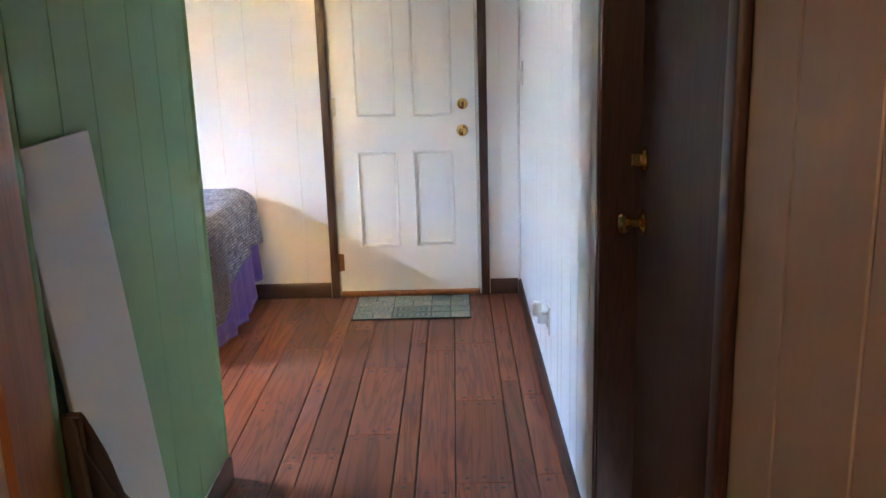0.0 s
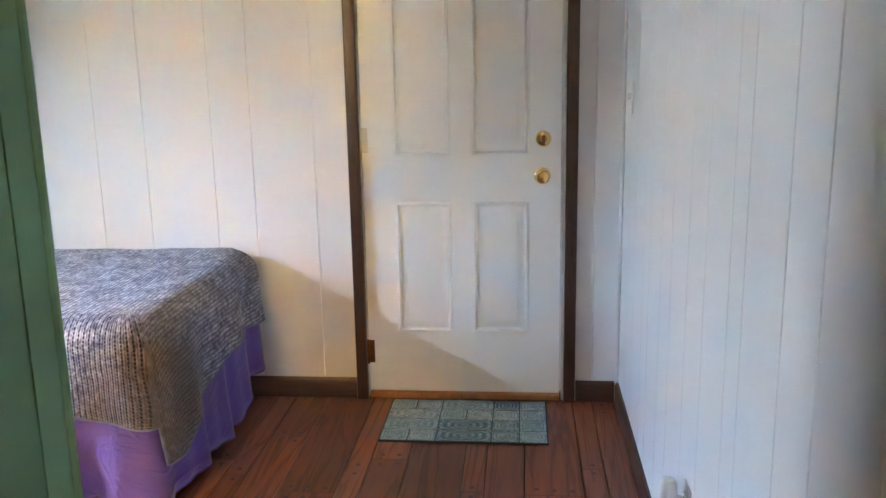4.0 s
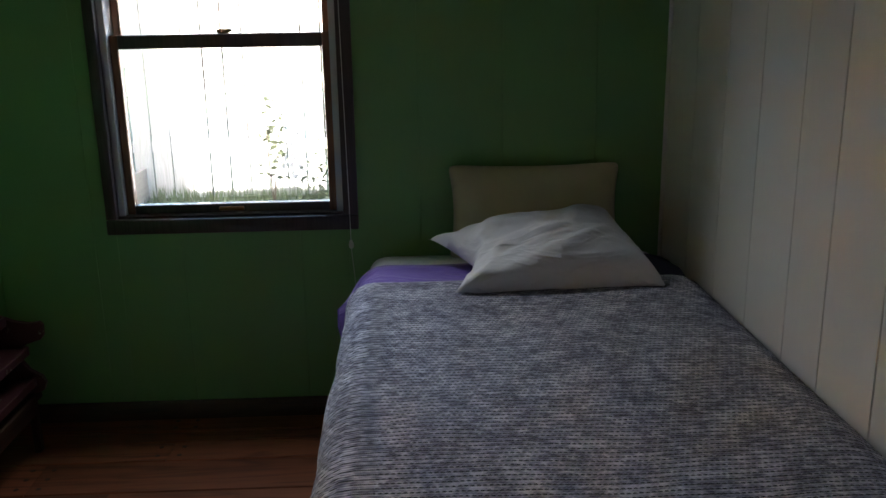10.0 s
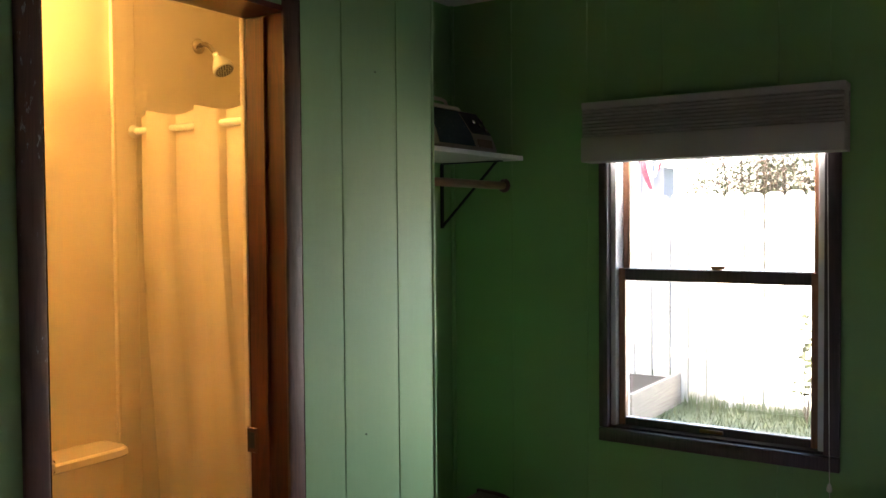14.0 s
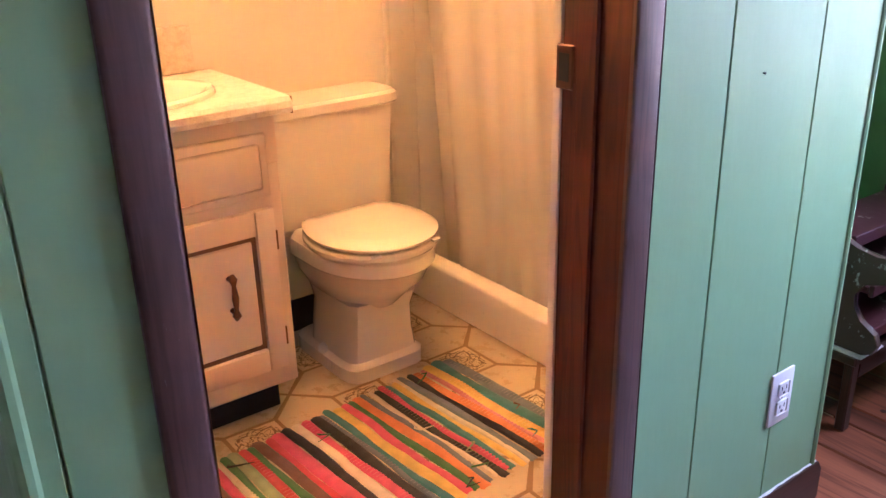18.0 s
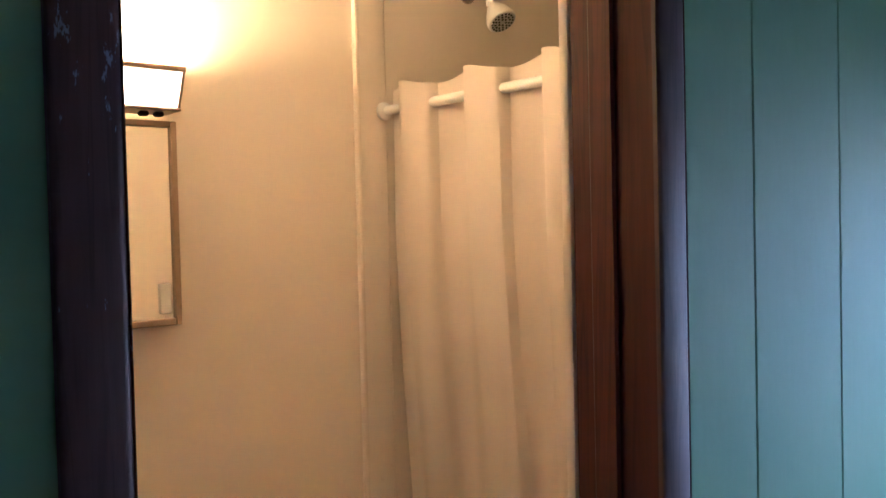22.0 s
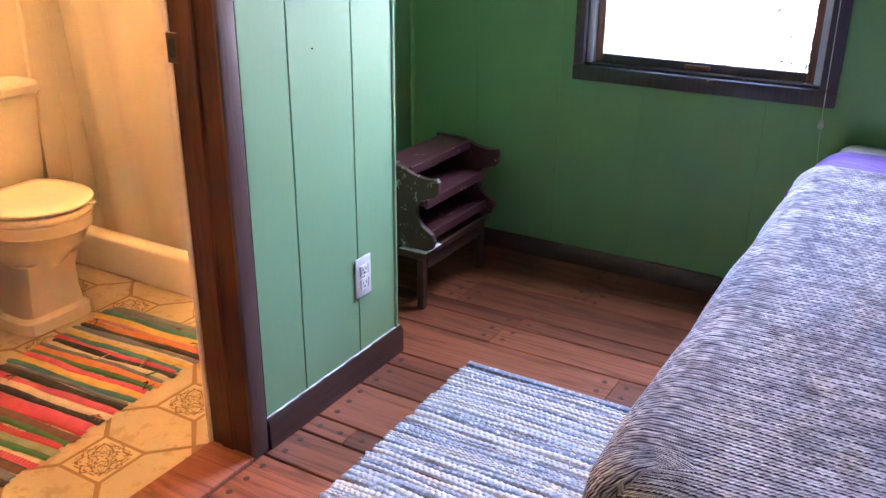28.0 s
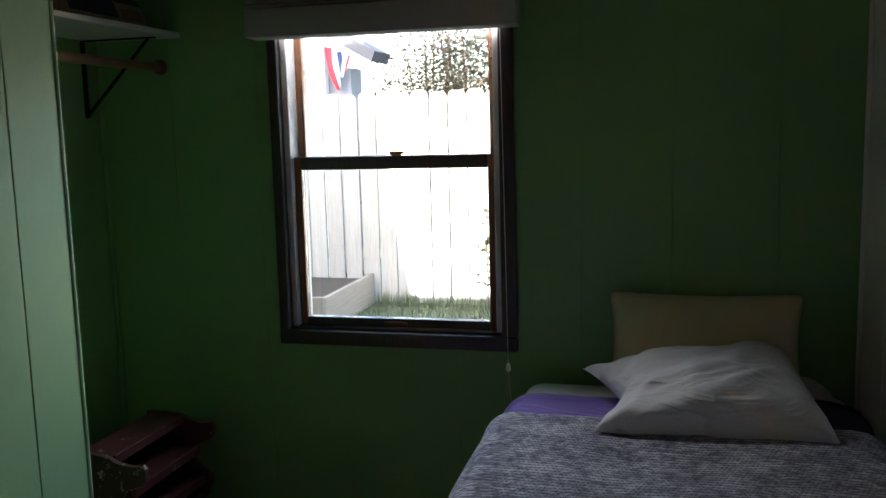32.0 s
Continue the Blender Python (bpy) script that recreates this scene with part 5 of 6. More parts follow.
def yarn(name, c, fleck, cut):
    return surface(name, c, 0.95, big=30, fine=240, var=0.2, relief=0.6, sheen=0.2, spots=fleck, spot_scale=70, spot_cut=cut)


DENIM, SNOW = (0.18, 0.23, 0.40), (0.74, 0.73, 0.77)
BLUES = [yarn("rag_pale_blue", (0.54, 0.57, 0.64), SNOW, 0.53), yarn("rag_white", (0.72, 0.72, 0.73), DENIM, 0.64), yarn("rag_denim", (0.28, 0.33, 0.46), SNOW, 0.55),
         yarn("rag_sky", (0.41, 0.46, 0.57), SNOW, 0.54), yarn("rag_ivory", (0.72, 0.68, 0.65), DENIM, 0.66), yarn("rag_ice", (0.60, 0.62, 0.70), DENIM, 0.62)]
blue_rug = rag_rug("blue_rag_rug", "pale blue and white braided rag rug beside the bed", -2.165, -1.20, 3.085, 3.70, 0, 11, BLUES, 0.8, thick=0.0075, rag=0.004,
                   order=([3, 1, 2, 4, 5, 4, 2, 1, 3, 0, 3, 1, 4, 0] * 5)[:62])
part("binding", boxb(-2.185, -2.166, 3.085, 3.70, 0.002, 0.013, 0.004, 2), BLUES[2], blue_rug, "blue woven binding")
BRIGHT = [cloth("rag_red", (0.52, 0.05, 0.07)), cloth("rag_pink", (0.62, 0.085, 0.16)), cloth("rag_rose", (0.56, 0.21, 0.21)), cloth("rag_gold", (0.68, 0.44, 0.09)),
          cloth("rag_green", (0.05, 0.16, 0.06)), cloth("rag_black", (0.03, 0.027, 0.032)), cloth("rag_cream", (0.66, 0.55, 0.40)), cloth("rag_orange", (0.62, 0.20, 0.055)),
          cloth("rag_teal", (0.05, 0.19, 0.20)), cloth("rag_brown", (0.15, 0.075, 0.055)), cloth("rag_sage", (0.27, 0.33, 0.20)), cloth("rag_slate", (0.16, 0.18, 0.22))]
rag_rug("striped_rag_rug", "multicoloured striped rag rug on the bathroom floor", -1.925, -1.02, 1.925, 2.415, 0, 23, BRIGHT, 4.0, False, 0.006,
        order=[11, 8, 3, 2, 7, 5, 11, 6, 3, 8, 1, 5, 6, 11, 7, 4, 1, 3, 8, 11, 5, 1, 6, 5, 1, 0, 9, 4, 0, 10, 4, 6, 1, 9, 11, 5, 4, 3, 0, 1])


def printed_patch(name, ground_color, ink, petals):
    """A woven patch with a worn round ornament printed in its middle and a thin border."""
    m, n, l, p = nodes_of(name)
    sep = n.new("ShaderNodeSeparateXYZ")
    l.new(n.new("ShaderNodeTexCoord").outputs["Generated"], sep.inputs[0])
    x, y = math_node(n, l, "SUBTRACT", sep.outputs["X"], 0.5), math_node(n, l, "SUBTRACT", sep.outputs["Y"], 0.5)
    r = math_node(n, l, "SQRT", math_node(n, l, "ADD", math_node(n, l, "MULTIPLY", x, x), math_node(n, l, "MULTIPLY", y, y)))
    petal = math_node(n, l, "COSINE", math_node(n, l, "MULTIPLY", math_node(n, l, "ARCTAN2", y, x), petals))
    rings = math_node(n, l, "SINE", math_node(n, l, "ADD", math_node(n, l, "MULTIPLY", r, 42.0), math_node(n, l, "MULTIPLY", petal, 1.5)))
    edge = math_node(n, l, "MAXIMUM", math_node(n, l, "ABSOLUTE", x), math_node(n, l, "ABSOLUTE", y))
    border = math_node(n, l, "LESS_THAN", math_node(n, l, "ABSOLUTE", math_node(n, l, "SUBTRACT", edge, 0.44)), 0.018)
    marks = math_node(n, l, "MAXIMUM", math_node(n, l, "GREATER_THAN", rings, 0.25), border)
    wear = noise_tex(n, l, coords(n, l), 70, 5, 0.65)
    marks = math_node(n, l, "MULTIPLY", marks, ramp(n, l, wear, [(0.38, (0.15, 0.15, 0.15)), (0.56, (0.9, 0.9, 0.9))]))
    tone = ramp(n, l, noise_tex(n, l, coords(n, l), 30, 4), [(0.3, shade(ground_color, 0.75)), (0.7, shade(ground_color, 1.2))])
    l.new(mix(n, l, marks, tone, ink), p.inputs["Base Color"])
    p.inputs["Roughness"].default_value = 0.88
    bump(n, l, p, noise_tex(n, l, coords(n, l), 260, 2), 0.3, 0.001)
    return m


def door_mat():
    m = thing("door_mat", (-0.15, 4.69, 0), "thin teal patchwork-tile door mat before the entry door", "door mat")
    x0, x1, y0, y1 = -0.459, 0.160, 4.478, 4.868
    part("base", boxb(x0, x1, y0, y1, 0.001, 0.008, 0.002), surface("mat_rubber", (0.035, 0.05, 0.055), 0.8), m)
    rnd = random.Random(6)
    tones = [printed_patch("mat_print_" + k, c, ink, petals)
             for k, c, ink, petals in (("a", (0.20, 0.29, 0.30), (0.46, 0.50, 0.46), 8.0), ("b", (0.10, 0.17, 0.19), (0.36, 0.42, 0.41), 4.0),
                                       ("c", (0.42, 0.46, 0.43), (0.13, 0.21, 0.23), 8.0), ("d", (0.30, 0.37, 0.36), (0.07, 0.13, 0.15), 6.0))]
    xs, ys = [x0 + 0.004 + (x1 - x0 - 0.008) * i / 6 for i in range(7)], [y0 + 0.004 + (y1 - y0 - 0.008) * j / 4 for j in range(5)]
    i = 0
    for j in range(4):
        i = 0
        while i < 6:
            w = 2 if (rnd.random() < 0.4 and i < 5) else 1
            part("patch", boxb(xs[i] + 0.002, xs[i + w] - 0.002, ys[j] + 0.002, ys[j + 1] - 0.002, 0.0078, 0.0092), rnd.choice(tones), m)
            i += w


door_mat()

# ---- sockets and switch ----
def outlet(name, at, axis, out, label, pair=True):
    t = thing(name, at, label, "outlet")
    x, y, z = at

    def b(du, dz, d0, d1, w, h, bev):
        if axis == "y":
            return boxb(x + du - w / 2, x + du + w / 2, *sorted((y + out * d0, y + out * d1)), z + dz - h / 2, z + dz + h / 2, bev, 2)
        return boxb(*sorted((x + out * d0, x + out * d1)), y + du - w / 2, y + du + w / 2, z + dz - h / 2, z + dz + h / 2, bev, 2)
    part("plate", b(0, 0, 0, 0.006, 0.070, 0.115, 0.003), M_PLASTIC, t)
    if pair:
        for dz in (0.020, -0.020):
            soc = part("socket", b(0, dz, 0.006, 0.009, 0.034, 0.030, 0.004), M_PLASTIC, t)
            for du in (-0.007, 0.007):
                part("slot", b(du, dz + 0.003, 0.0088, 0.0096, 0.0022, 0.008, 0), M_SLOT, soc)
            part("slot", b(0, dz - 0.008, 0.0088, 0.0096, 0.005, 0.005, 0), M_SLOT, soc)
    else:
        part("toggle", b(0, 0.003, 0.006, 0.016, 0.009, 0.020, 0.002), M_PLASTIC, t)
    part("screw", b(0, 0, 0.006, 0.0075, 0.005, 0.005, 0.001), M_CHROME, t)
    return t


outlet("wall_outlet", (-1.972, BATH_Y, 0.312), "y", 1, "white duplex outlet on the green panel wall")
outlet("light_switch", (RIGHT - 0.004, 4.70, 1.215), "x", -1, "white light switch on the white plank wall", False)
outlet("wall_outlet", (RIGHT - 0.004, 3.43, 0.345), "x", -1, "white duplex outlet low on the white plank wall")
nl = thing("night_light", (RIGHT - 0.03, 3.42, 0.37), "small white plug-in night light with a clear shade", "night light")
part("body", boxb(RIGHT - 0.052, RIGHT - 0.014, 3.405, 3.445, 0.335, 0.372, 0.006, 2), M_PLASTIC, nl)
bm = B()
lathe(bm, [(0.016, 0), (0.020, 0.01), (0.020, 0.045), (0.014, 0.055)], (RIGHT - 0.052, 3.425, 0.365), (0, 0, 1), 16)
part("shade", bm, M_PLASTIC, nl, "translucent white shade")

# ---- shelf on the right wall ----
sh = thing("wall_shelf", (0.31, 3.06, 1.90), "long white shelf board high on the white wall", "shelf")
part("board", boxb(0.168, RIGHT - 0.005, 2.365, 3.845, 1.905, 1.925, 0.002), M_SHELFWHITE, sh)
for y in (2.386, 3.47):
    br = part("bracket", boxb(0.20, RIGHT - 0.006, y - 0.010, y + 0.010, 1.899, 1.904), M_BLACK, sh, "black metal shelf bracket")
    part("upright", boxb(RIGHT - 0.010, RIGHT - 0.005, y - 0.010, y + 0.010, 1.675, 1.898), M_BLACK, br)
    bm = B()
    prism(bm, [(0.222, 1.899), (0.236, 1.899), (RIGHT - 0.006, 1.690), (RIGHT - 0.006, 1.676)], "y", y - 0.004, y + 0.004)
    part("strut", bm, M_BLACK, br)

# ---- leaning board and canvas in the hall ----
bm = B()
prism(bm, [(-0.670, 1.268), (-0.682, 1.268), (-0.560, 0.003), (-0.548, 0.003)], "y", 1.70, 2.035, 0.002)
tagged(mesh_object("leaning_board", bm, M_BOARD), "white panel board leaning against the green wall", "board")
def canvas(u, v):
    z = 0.80 - 0.792 * v
    edge = 1.648 + (0.80 - z) * 0.60
    near = 1.636 - 0.06 * min(1.0, v / 0.3)
    y = near + (edge - near) * u
    return (-0.606 + 0.088 * v + 0.016 * math.sin(9 * u + 6 * v) + 0.012 * math.sin(23 * u * (1 - 0.4 * v) + 2), y, z)


bm = grid(B(), 26, 24, canvas)
cbag = thing("canvas_bag", (-0.55, 1.85, 0), "folded brown canvas bag leaning against the white board", "bag")
part("body", thicken(bm, 0.008), M_DARKCLOTH, cbag)
bm = B()
tube(bm, [Vector(canvas(1.0, k / 20)) + Vector((0.004, -0.004, 0)) for k in range(21)], 0.0065, 8)
part("binding", bm, M_DARKCLOTH, cbag, "rolled cloth edge")

# ---- alcove: shelf, rod, radio, rack and stool ----
cs = thing("closet_shelf", (-2.6, 2.50, 1.77), "white alcove shelf on a black bracket", "shelf")
part("board", boxb(LEFT + 0.004, NOOK_X - 0.002, NOOK_Y + 0.002, 2.672, 1.770, 1.788, 0.002), M_SHELFWHITE, cs)
br = part("bracket", boxb(-2.985, -2.965, NOOK_Y + 0.004, 2.62, 1.764, 1.769), M_BLACK, cs, "black metal shelf bracket")
part("upright", boxb(-2.985, -2.965, NOOK_Y + 0.001, NOOK_Y + 0.006, 1.50, 1.763), M_BLACK, br)
part("strut", prism(B(), [(NOOK_Y + 0.006, 1.515), (NOOK_Y + 0.006, 1.502), (2.60, 1.764), (2.587, 1.764)], "x", -2.979, -2.971), M_BLACK, br)
rod = thing("closet_rod", (-2.6, 2.585, 1.67), "brown wooden closet rod across the alcove", "rod")
bm = B()
tube(bm, [(LEFT + 0.014, 2.585, 1.672), (NOOK_X - 0.004, 2.585, 1.672)], 0.016, 16)
part("rod", bm, M_RODWOOD, rod)
bm = B()
lathe(bm, [(0.028, 0), (0.028, 0.006), (0.022, 0.014)], (LEFT + 0.004, 2.585, 1.672), (1, 0, 0), 18)
part("socket", bm, M_REDPAINT, rod, "dark rod socket")


def radio():
    r = thing("radio", (-2.74, 2.50, 1.79), "dark blue portable radio with tan shell, cream lid and handle", "radio")
    x0, x1, xm = -2.957, -2.50, -2.80
    side = [(2.40, 1.792), (2.600, 1.792), (2.612, 1.805), (2.600, 1.860), (2.560, 1.945), (2.535, 1.952), (2.42, 1.952), (2.40, 1.93)]
    part("shell", prism(B(), side, "x", x0, x1, 0.006, 2), M_RADIOTAN, r, "tan plastic shell")
    front = [(2.6115, 1.812), (2.6155, 1.813), (2.6035, 1.862), (2.5640, 1.944), (2.5605, 1.942), (2.5995, 1.860)]
    part("front_window", prism(B(), front, "x", xm + 0.012, x1 - 0.045, 0.001), M_RADIOBLUE, r, "dark blue glossy front window")
    upper = [(2.6005, 1.862), (2.6045, 1.863), (2.5640, 1.944), (2.5605, 1.942)]
    panel = part("control_panel", prism(B(), upper, "x", x0 + 0.012, xm, 0.001), M_SLOT, r, "dark control panel")
    for x, z in ((-2.93, 1.915), (-2.89, 1.895), (-2.85, 1.905), (-2.915, 1.878)):
        bm = B()
        lathe(bm, [(0.009, 0), (0.009, 0.006), (0.006, 0.009)], (x, 2.5665 + (1.944 - z) * 0.49, z), (0, 0.9, 0.43), 14)
        part("knob", bm, M_CHROME, panel, "small metal knob")
    part("cassette_slot", boxb(x0 + 0.035, xm - 0.02, 2.606, 2.6135, 1.812, 1.842, 0.002), M_CARD, r, "brown recessed slot")
    part("lid", prism(B(), [(2.43, 1.9525), (2.545, 1.9525), (2.535, 1.966), (2.45, 1.972)], "x", x0 + 0.10, x1 - 0.04, 0.003), M_IVORY, r, "cream plastic lid")
    bm = B()
    tube(bm, [(x0 + 0.13, 2.50, 1.968), (x0 + 0.14, 2.505, 1.985), (x0 + 0.18, 2.507, 1.990), (x1 - 0.12, 2.507, 1.990), (x1 - 0.09, 2.505, 1.985), (x1 - 0.08, 2.50, 1.968)], 0.007, 8)
    part("handle", bm, M_IVORY, r, "cream carry handle")
    # the body narrows upwards at its window-side end and rounds off
    for ob in r.children_recursive:
        for v in ob.data.vertices:
            k = max(0.0, (v.co.z - 1.80) / 0.16)
            v.co.x += 0.085 * k ** 1.3 * (x1 - v.co.x) / (x1 - x0)


radio()
cb = thing("cardboard_box", (-2.31, 2.47, 1.79), "brown cardboard box on the alcove shelf", "box")
part("body", boxb(-2.40, -2.20, 2.36, 2.60, 1.789, 1.945, 0.004), M_CARD, cb)


def rack():
    """A small painted rack with scalloped sides and three shelves."""
    r = thing("scalloped_rack", (-2.64, 2.70, 0.20), "chipped maroon wooden rack with scalloped sides", "rack")
    prof = [(2.585, 0.215), (2.79, 0.215), (2.815, 0.225), (2.825, 0.25), (2.815, 0.275), (2.775, 0.295), (2.755, 0.325), (2.752, 0.355), (2.77, 0.385), (2.825, 0.400),
            (2.836, 0.415), (2.838, 0.452), (2.828, 0.462), (2.79, 0.455), (2.745, 0.462), (2.722, 0.476), (2.70, 0.484), (2.655, 0.488), (2.585, 0.488)]
    for x, mt in ((-2.432, M_GREYPAINT), (-2.838, M_REDPAINT)):
        part("side", prism(B(), prof, "x", x, x + 0.018, 0.002), mt, r, "chipped dark grey scalloped side" if mt is M_GREYPAINT else "chipped maroon scalloped side")
    for y0, y1, z, tilt in ((2.60, 2.716, 0.484, -0.008), (2.60, 2.775, 0.375, 0), (2.60, 2.785, 0.268, 0)):
        part("shelf", prism(B(), [(y0, z - 0.018), (y1, z - 0.018 + tilt), (y1, z + tilt), (y0, z)], "x", -2.819, -2.433, 0.002), M_REDPAINT, r)
        part("lip", boxb(-2.819, -2.433, y1, y1 + 0.012, z + tilt - 0.024, z + tilt + 0.006, 0.002), M_REDPAINT, r)
    part("back", boxb(-2.819, -2.433, 2.586, 2.598, 0.225, 0.47), M_REDPAINT, r)


rack()


def stool():
    s = thing("low_stool", (-2.64, 2.66, 0), "low dark wooden stool under the rack", "stool")
    part("seat", boxb(-2.86, -2.40, 2.50, 2.79, 0.185, 0.211, 0.004), M_TRIM_X, s)
    for x in (-2.845, -2.445):
        for y in (2.515, 2.755):
            part("leg", boxb(x, x + 0.028, y, y + 0.024, 0, 0.184, 0.003), M_TRIM, s)
    part("apron", boxb(-2.815, -2.447, 2.768, 2.780, 0.14, 0.184), M_TRIM_X, s)


stool()
pp = thing("paper_bundle", (-2.46, 2.74, 0.21), "small bundle of white paper under the rack", "paper")
part("sheet", boxb(-2.50, -2.40, 2.70, 2.80, 0.2112, 0.2142), M_FLAGWHITE, pp)
bx = thing("dark_box", (-2.36, 2.46, 0), "dark flat box in the back of the alcove", "box")
part("body", boxb(-2.60, -2.16, 2.345, 2.49, 0.0, 0.50, 0.006), M_CARD, bx)
part("lid", boxb(-2.605, -2.155, 2.342, 2.494, 0.50, 0.515, 0.003), M_TRIM_X, bx)

# nails left in the green panels
for x, z in ((-1.855, 1.94), (-1.80, 0.95)):
    bm = B()
    lathe(bm, [(0.001, 0), (0.001, 0.003), (0.0022, 0.0034), (0.0018, 0.0045)], (x, BATH_Y, z), (0, 1, 0), 10)
    tagged(mesh_object("wall_nail", bm, M_BLACK), "small dark nail stuck in the green wall", "nail", "nails in the green wall")

# ---- vanity ----
def vanity():
    v = thing("vanity_cabinet", (-1.13, 1.66, 0), "cream painted vanity cabinet with brown-lined door", "vanity")
    x0, x1, yf = -1.455, -0.806, 1.870
    part("body", boxb(x0, x1, BATH_BACK + 0.002, yf, 0.095, 0.66, 0.003), M_CABINET, v)
    part("front_rail", boxb(x0, x1, yf - 0.02, yf, 0.6605, 0.768), M_CABINET, v)
    part("side_panel", boxb(x0, x0 + 0.018, BATH_BACK + 0.002, yf - 0.0205, 0.6605, 0.768), M_CABINET, v)
    part("toe_kick", boxb(x0 + 0.03, x1, BATH_BACK + 0.01, yf - 0.06, 0.0, 0.094), M_TOEKICK, v, "black vinyl toe kick")
    # one false drawer and one door to each half
    for a, b in ((-1.425, -1.135), (-1.105, -0.82)):
        dr = part("drawer_front", boxb(a, b, yf, yf + 0.014, 0.585, 0.735, 0.007, 3), M_CABINET, v)
        part("raised_panel", boxb(a + 0.022, b - 0.022, yf + 0.0142, yf + 0.023, 0.607, 0.713, 0.0075, 3), M_CABINET, dr)
        dz0, dz1 = 0.150, 0.560
        for s, bb in enumerate(((a, a + 0.048, dz0, dz1), (b - 0.048, b, dz0, dz1), (a + 0.0482, b - 0.0482, dz0, dz0 + 0.06), (a + 0.0482, b - 0.0482, dz1 - 0.06, dz1))):
            if s == 0:
                door = part("door", boxb(bb[0], bb[1], yf + 0.0005, yf + 0.020, bb[2], bb[3], 0.005, 2), M_CABINET, v)
            else:
                part("frame_rail", boxb(bb[0], bb[1], yf + 0.0005, yf + 0.020, bb[2], bb[3], 0.005, 2), M_CABINET, door)
        part("glaze_line", boxb(a + 0.047, b - 0.047, yf + 0.0005, yf + 0.008, dz0 + 0.058, dz1 - 0.058), M_BROWNLINE, door, "dark brown line round the panel")
        part("door_panel", boxb(a + 0.060, b - 0.060, yf + 0.0005, yf + 0.012, dz0 + 0.072, dz1 - 0.072, 0.003), M_CABINET, door)
        hx = (a + b) / 2 if a < -1.2 else a + 0.085
        hx = -1.300 if a < -1.2 else hx
        bm = B()
        yh = yf + 0.032
        tube(bm, [(hx, yh, 0.318), (hx, yh + 0.004, 0.33), (hx, yh + 0.004, 0.345), (hx, yh + 0.006, 0.375), (hx, yh + 0.004, 0.405), (hx, yh + 0.004, 0.42), (hx, yh, 0.432)],
             [0.004, 0.0105, 0.005, 0.0085, 0.005, 0.0105, 0.004], 12)
        for z in (0.335, 0.415):
            tube(bm, [(hx, yf + 0.010, z), (hx, yh + 0.002, z)], [0.007, 0.004], 10)
        part("handle", bm, M_OLDBRASS, door, "antique brass pull handle")
        for z in (0.225, 0.475):
            part("hinge", boxb(a - 0.010, a - 0.001, yf + 0.0005, yf + 0.006, z - 0.024, z + 0.024, 0.001), M_OLDBRASS, door, "dark brass hinge")


vanity()
ct = thing("countertop", (-1.14, 1.68, 0.77), "mottled beige laminate countertop with backsplash", "countertop")
def counter_top():
    """A slab with a rolled front edge and an oval hole for the basin."""
    bm = B()
    cx, cy, ea, eb, n = -1.150, 1.695, 0.222, 0.152, 40
    x0, x1, y0 = -1.486, -0.806, BATH_BACK + 0.001
    edge = [(1.872, 0.8105), (1.894, 0.809), (1.904, 0.800), (1.906, 0.786), (1.900, 0.774), (1.885, 0.770)]
    top = []
    for i in range(n):
        a = 2 * math.pi * i / n
        c, s = math.cos(a), math.sin(a)
        k = min((x1 - cx) / c if c > 1e-6 else 9, (x0 - cx) / c if c < -1e-6 else 9, (1.872 - cy) / s if s > 1e-6 else 9, (y0 - cy) / s if s < -1e-6 else 9)
        top.append((bm.verts.new((cx + ea * c, cy + eb * s, 0.8105)), bm.verts.new((cx + k * c, cy + k * s, 0.8105))))
    for i in range(n):
        (a, b), (c, d) = top[i], top[(i + 1) % n]
        bm.faces.new((a, b, d, c))
    for cxx, cyy in ((x0, y0), (x1, y0), (x0, 1.872), (x1, 1.872)):
        near = sorted((v[1] for v in top), key=lambda v: (v.co.x - cxx) ** 2 + (v.co.y - cyy) ** 2)
        on_x = min((v for v in near if abs(v.co.x - cxx) < 1e-5), key=lambda v: abs(v.co.y - cyy))
        on_y = min((v for v in near if abs(v.co.y - cyy) < 1e-5), key=lambda v: abs(v.co.x - cxx))
        if (on_x.co - Vector((cxx, cyy, 0.8105))).length > 1e-4 and (on_y.co - Vector((cxx, cyy, 0.8105))).length > 1e-4:
            bm.faces.new((on_x, bm.verts.new((cxx, cyy, 0.8105)), on_y))
    rows = [[bm.verts.new((x, y, z)) for y, z in edge] for x in (x0, x1)]
    for i in range(len(edge) - 1):
        bm.faces.new((rows[0][i], rows[1][i], rows[1][i + 1], rows[0][i + 1]))
    for row, x in zip(rows, (x0, x1)):
        bm.faces.new([*row, bm.verts.new((x, y0, 0.770)), bm.verts.new((x, y0, 0.8105))])
    return bm


part("top", counter_top(), M_COUNTER, ct)
part("backsplash", boxb(-1.440, -0.806, BATH_BACK + 0.001, 1.482, 0.811, 0.928, 0.005, 2), M_COUNTER, ct)
part("edge_strip", boxb(-1.4885, -1.4862, BATH_BACK + 0.004, 1.900, 0.771, 0.809), M_BROWNLINE, ct, "thin dark end strip")


def ring_bowl(bm, cx, cy, z, a, b, prof, seg=40):
    rings = []
    for k, h in prof:
        rings.append([bm.verts.new((cx + a * k * math.cos(2 * math.pi * i / seg), cy + b * k * math.sin(2 * math.pi * i / seg), z + h)) for i in range(seg)])
    for r, s in zip(rings, rings[1:]):
        for i in range(seg):
            bm.faces.new((r[i], r[(i + 1) % seg], s[(i + 1) % seg], s[i]))
    bm.faces.new(rings[-1])
    return bm


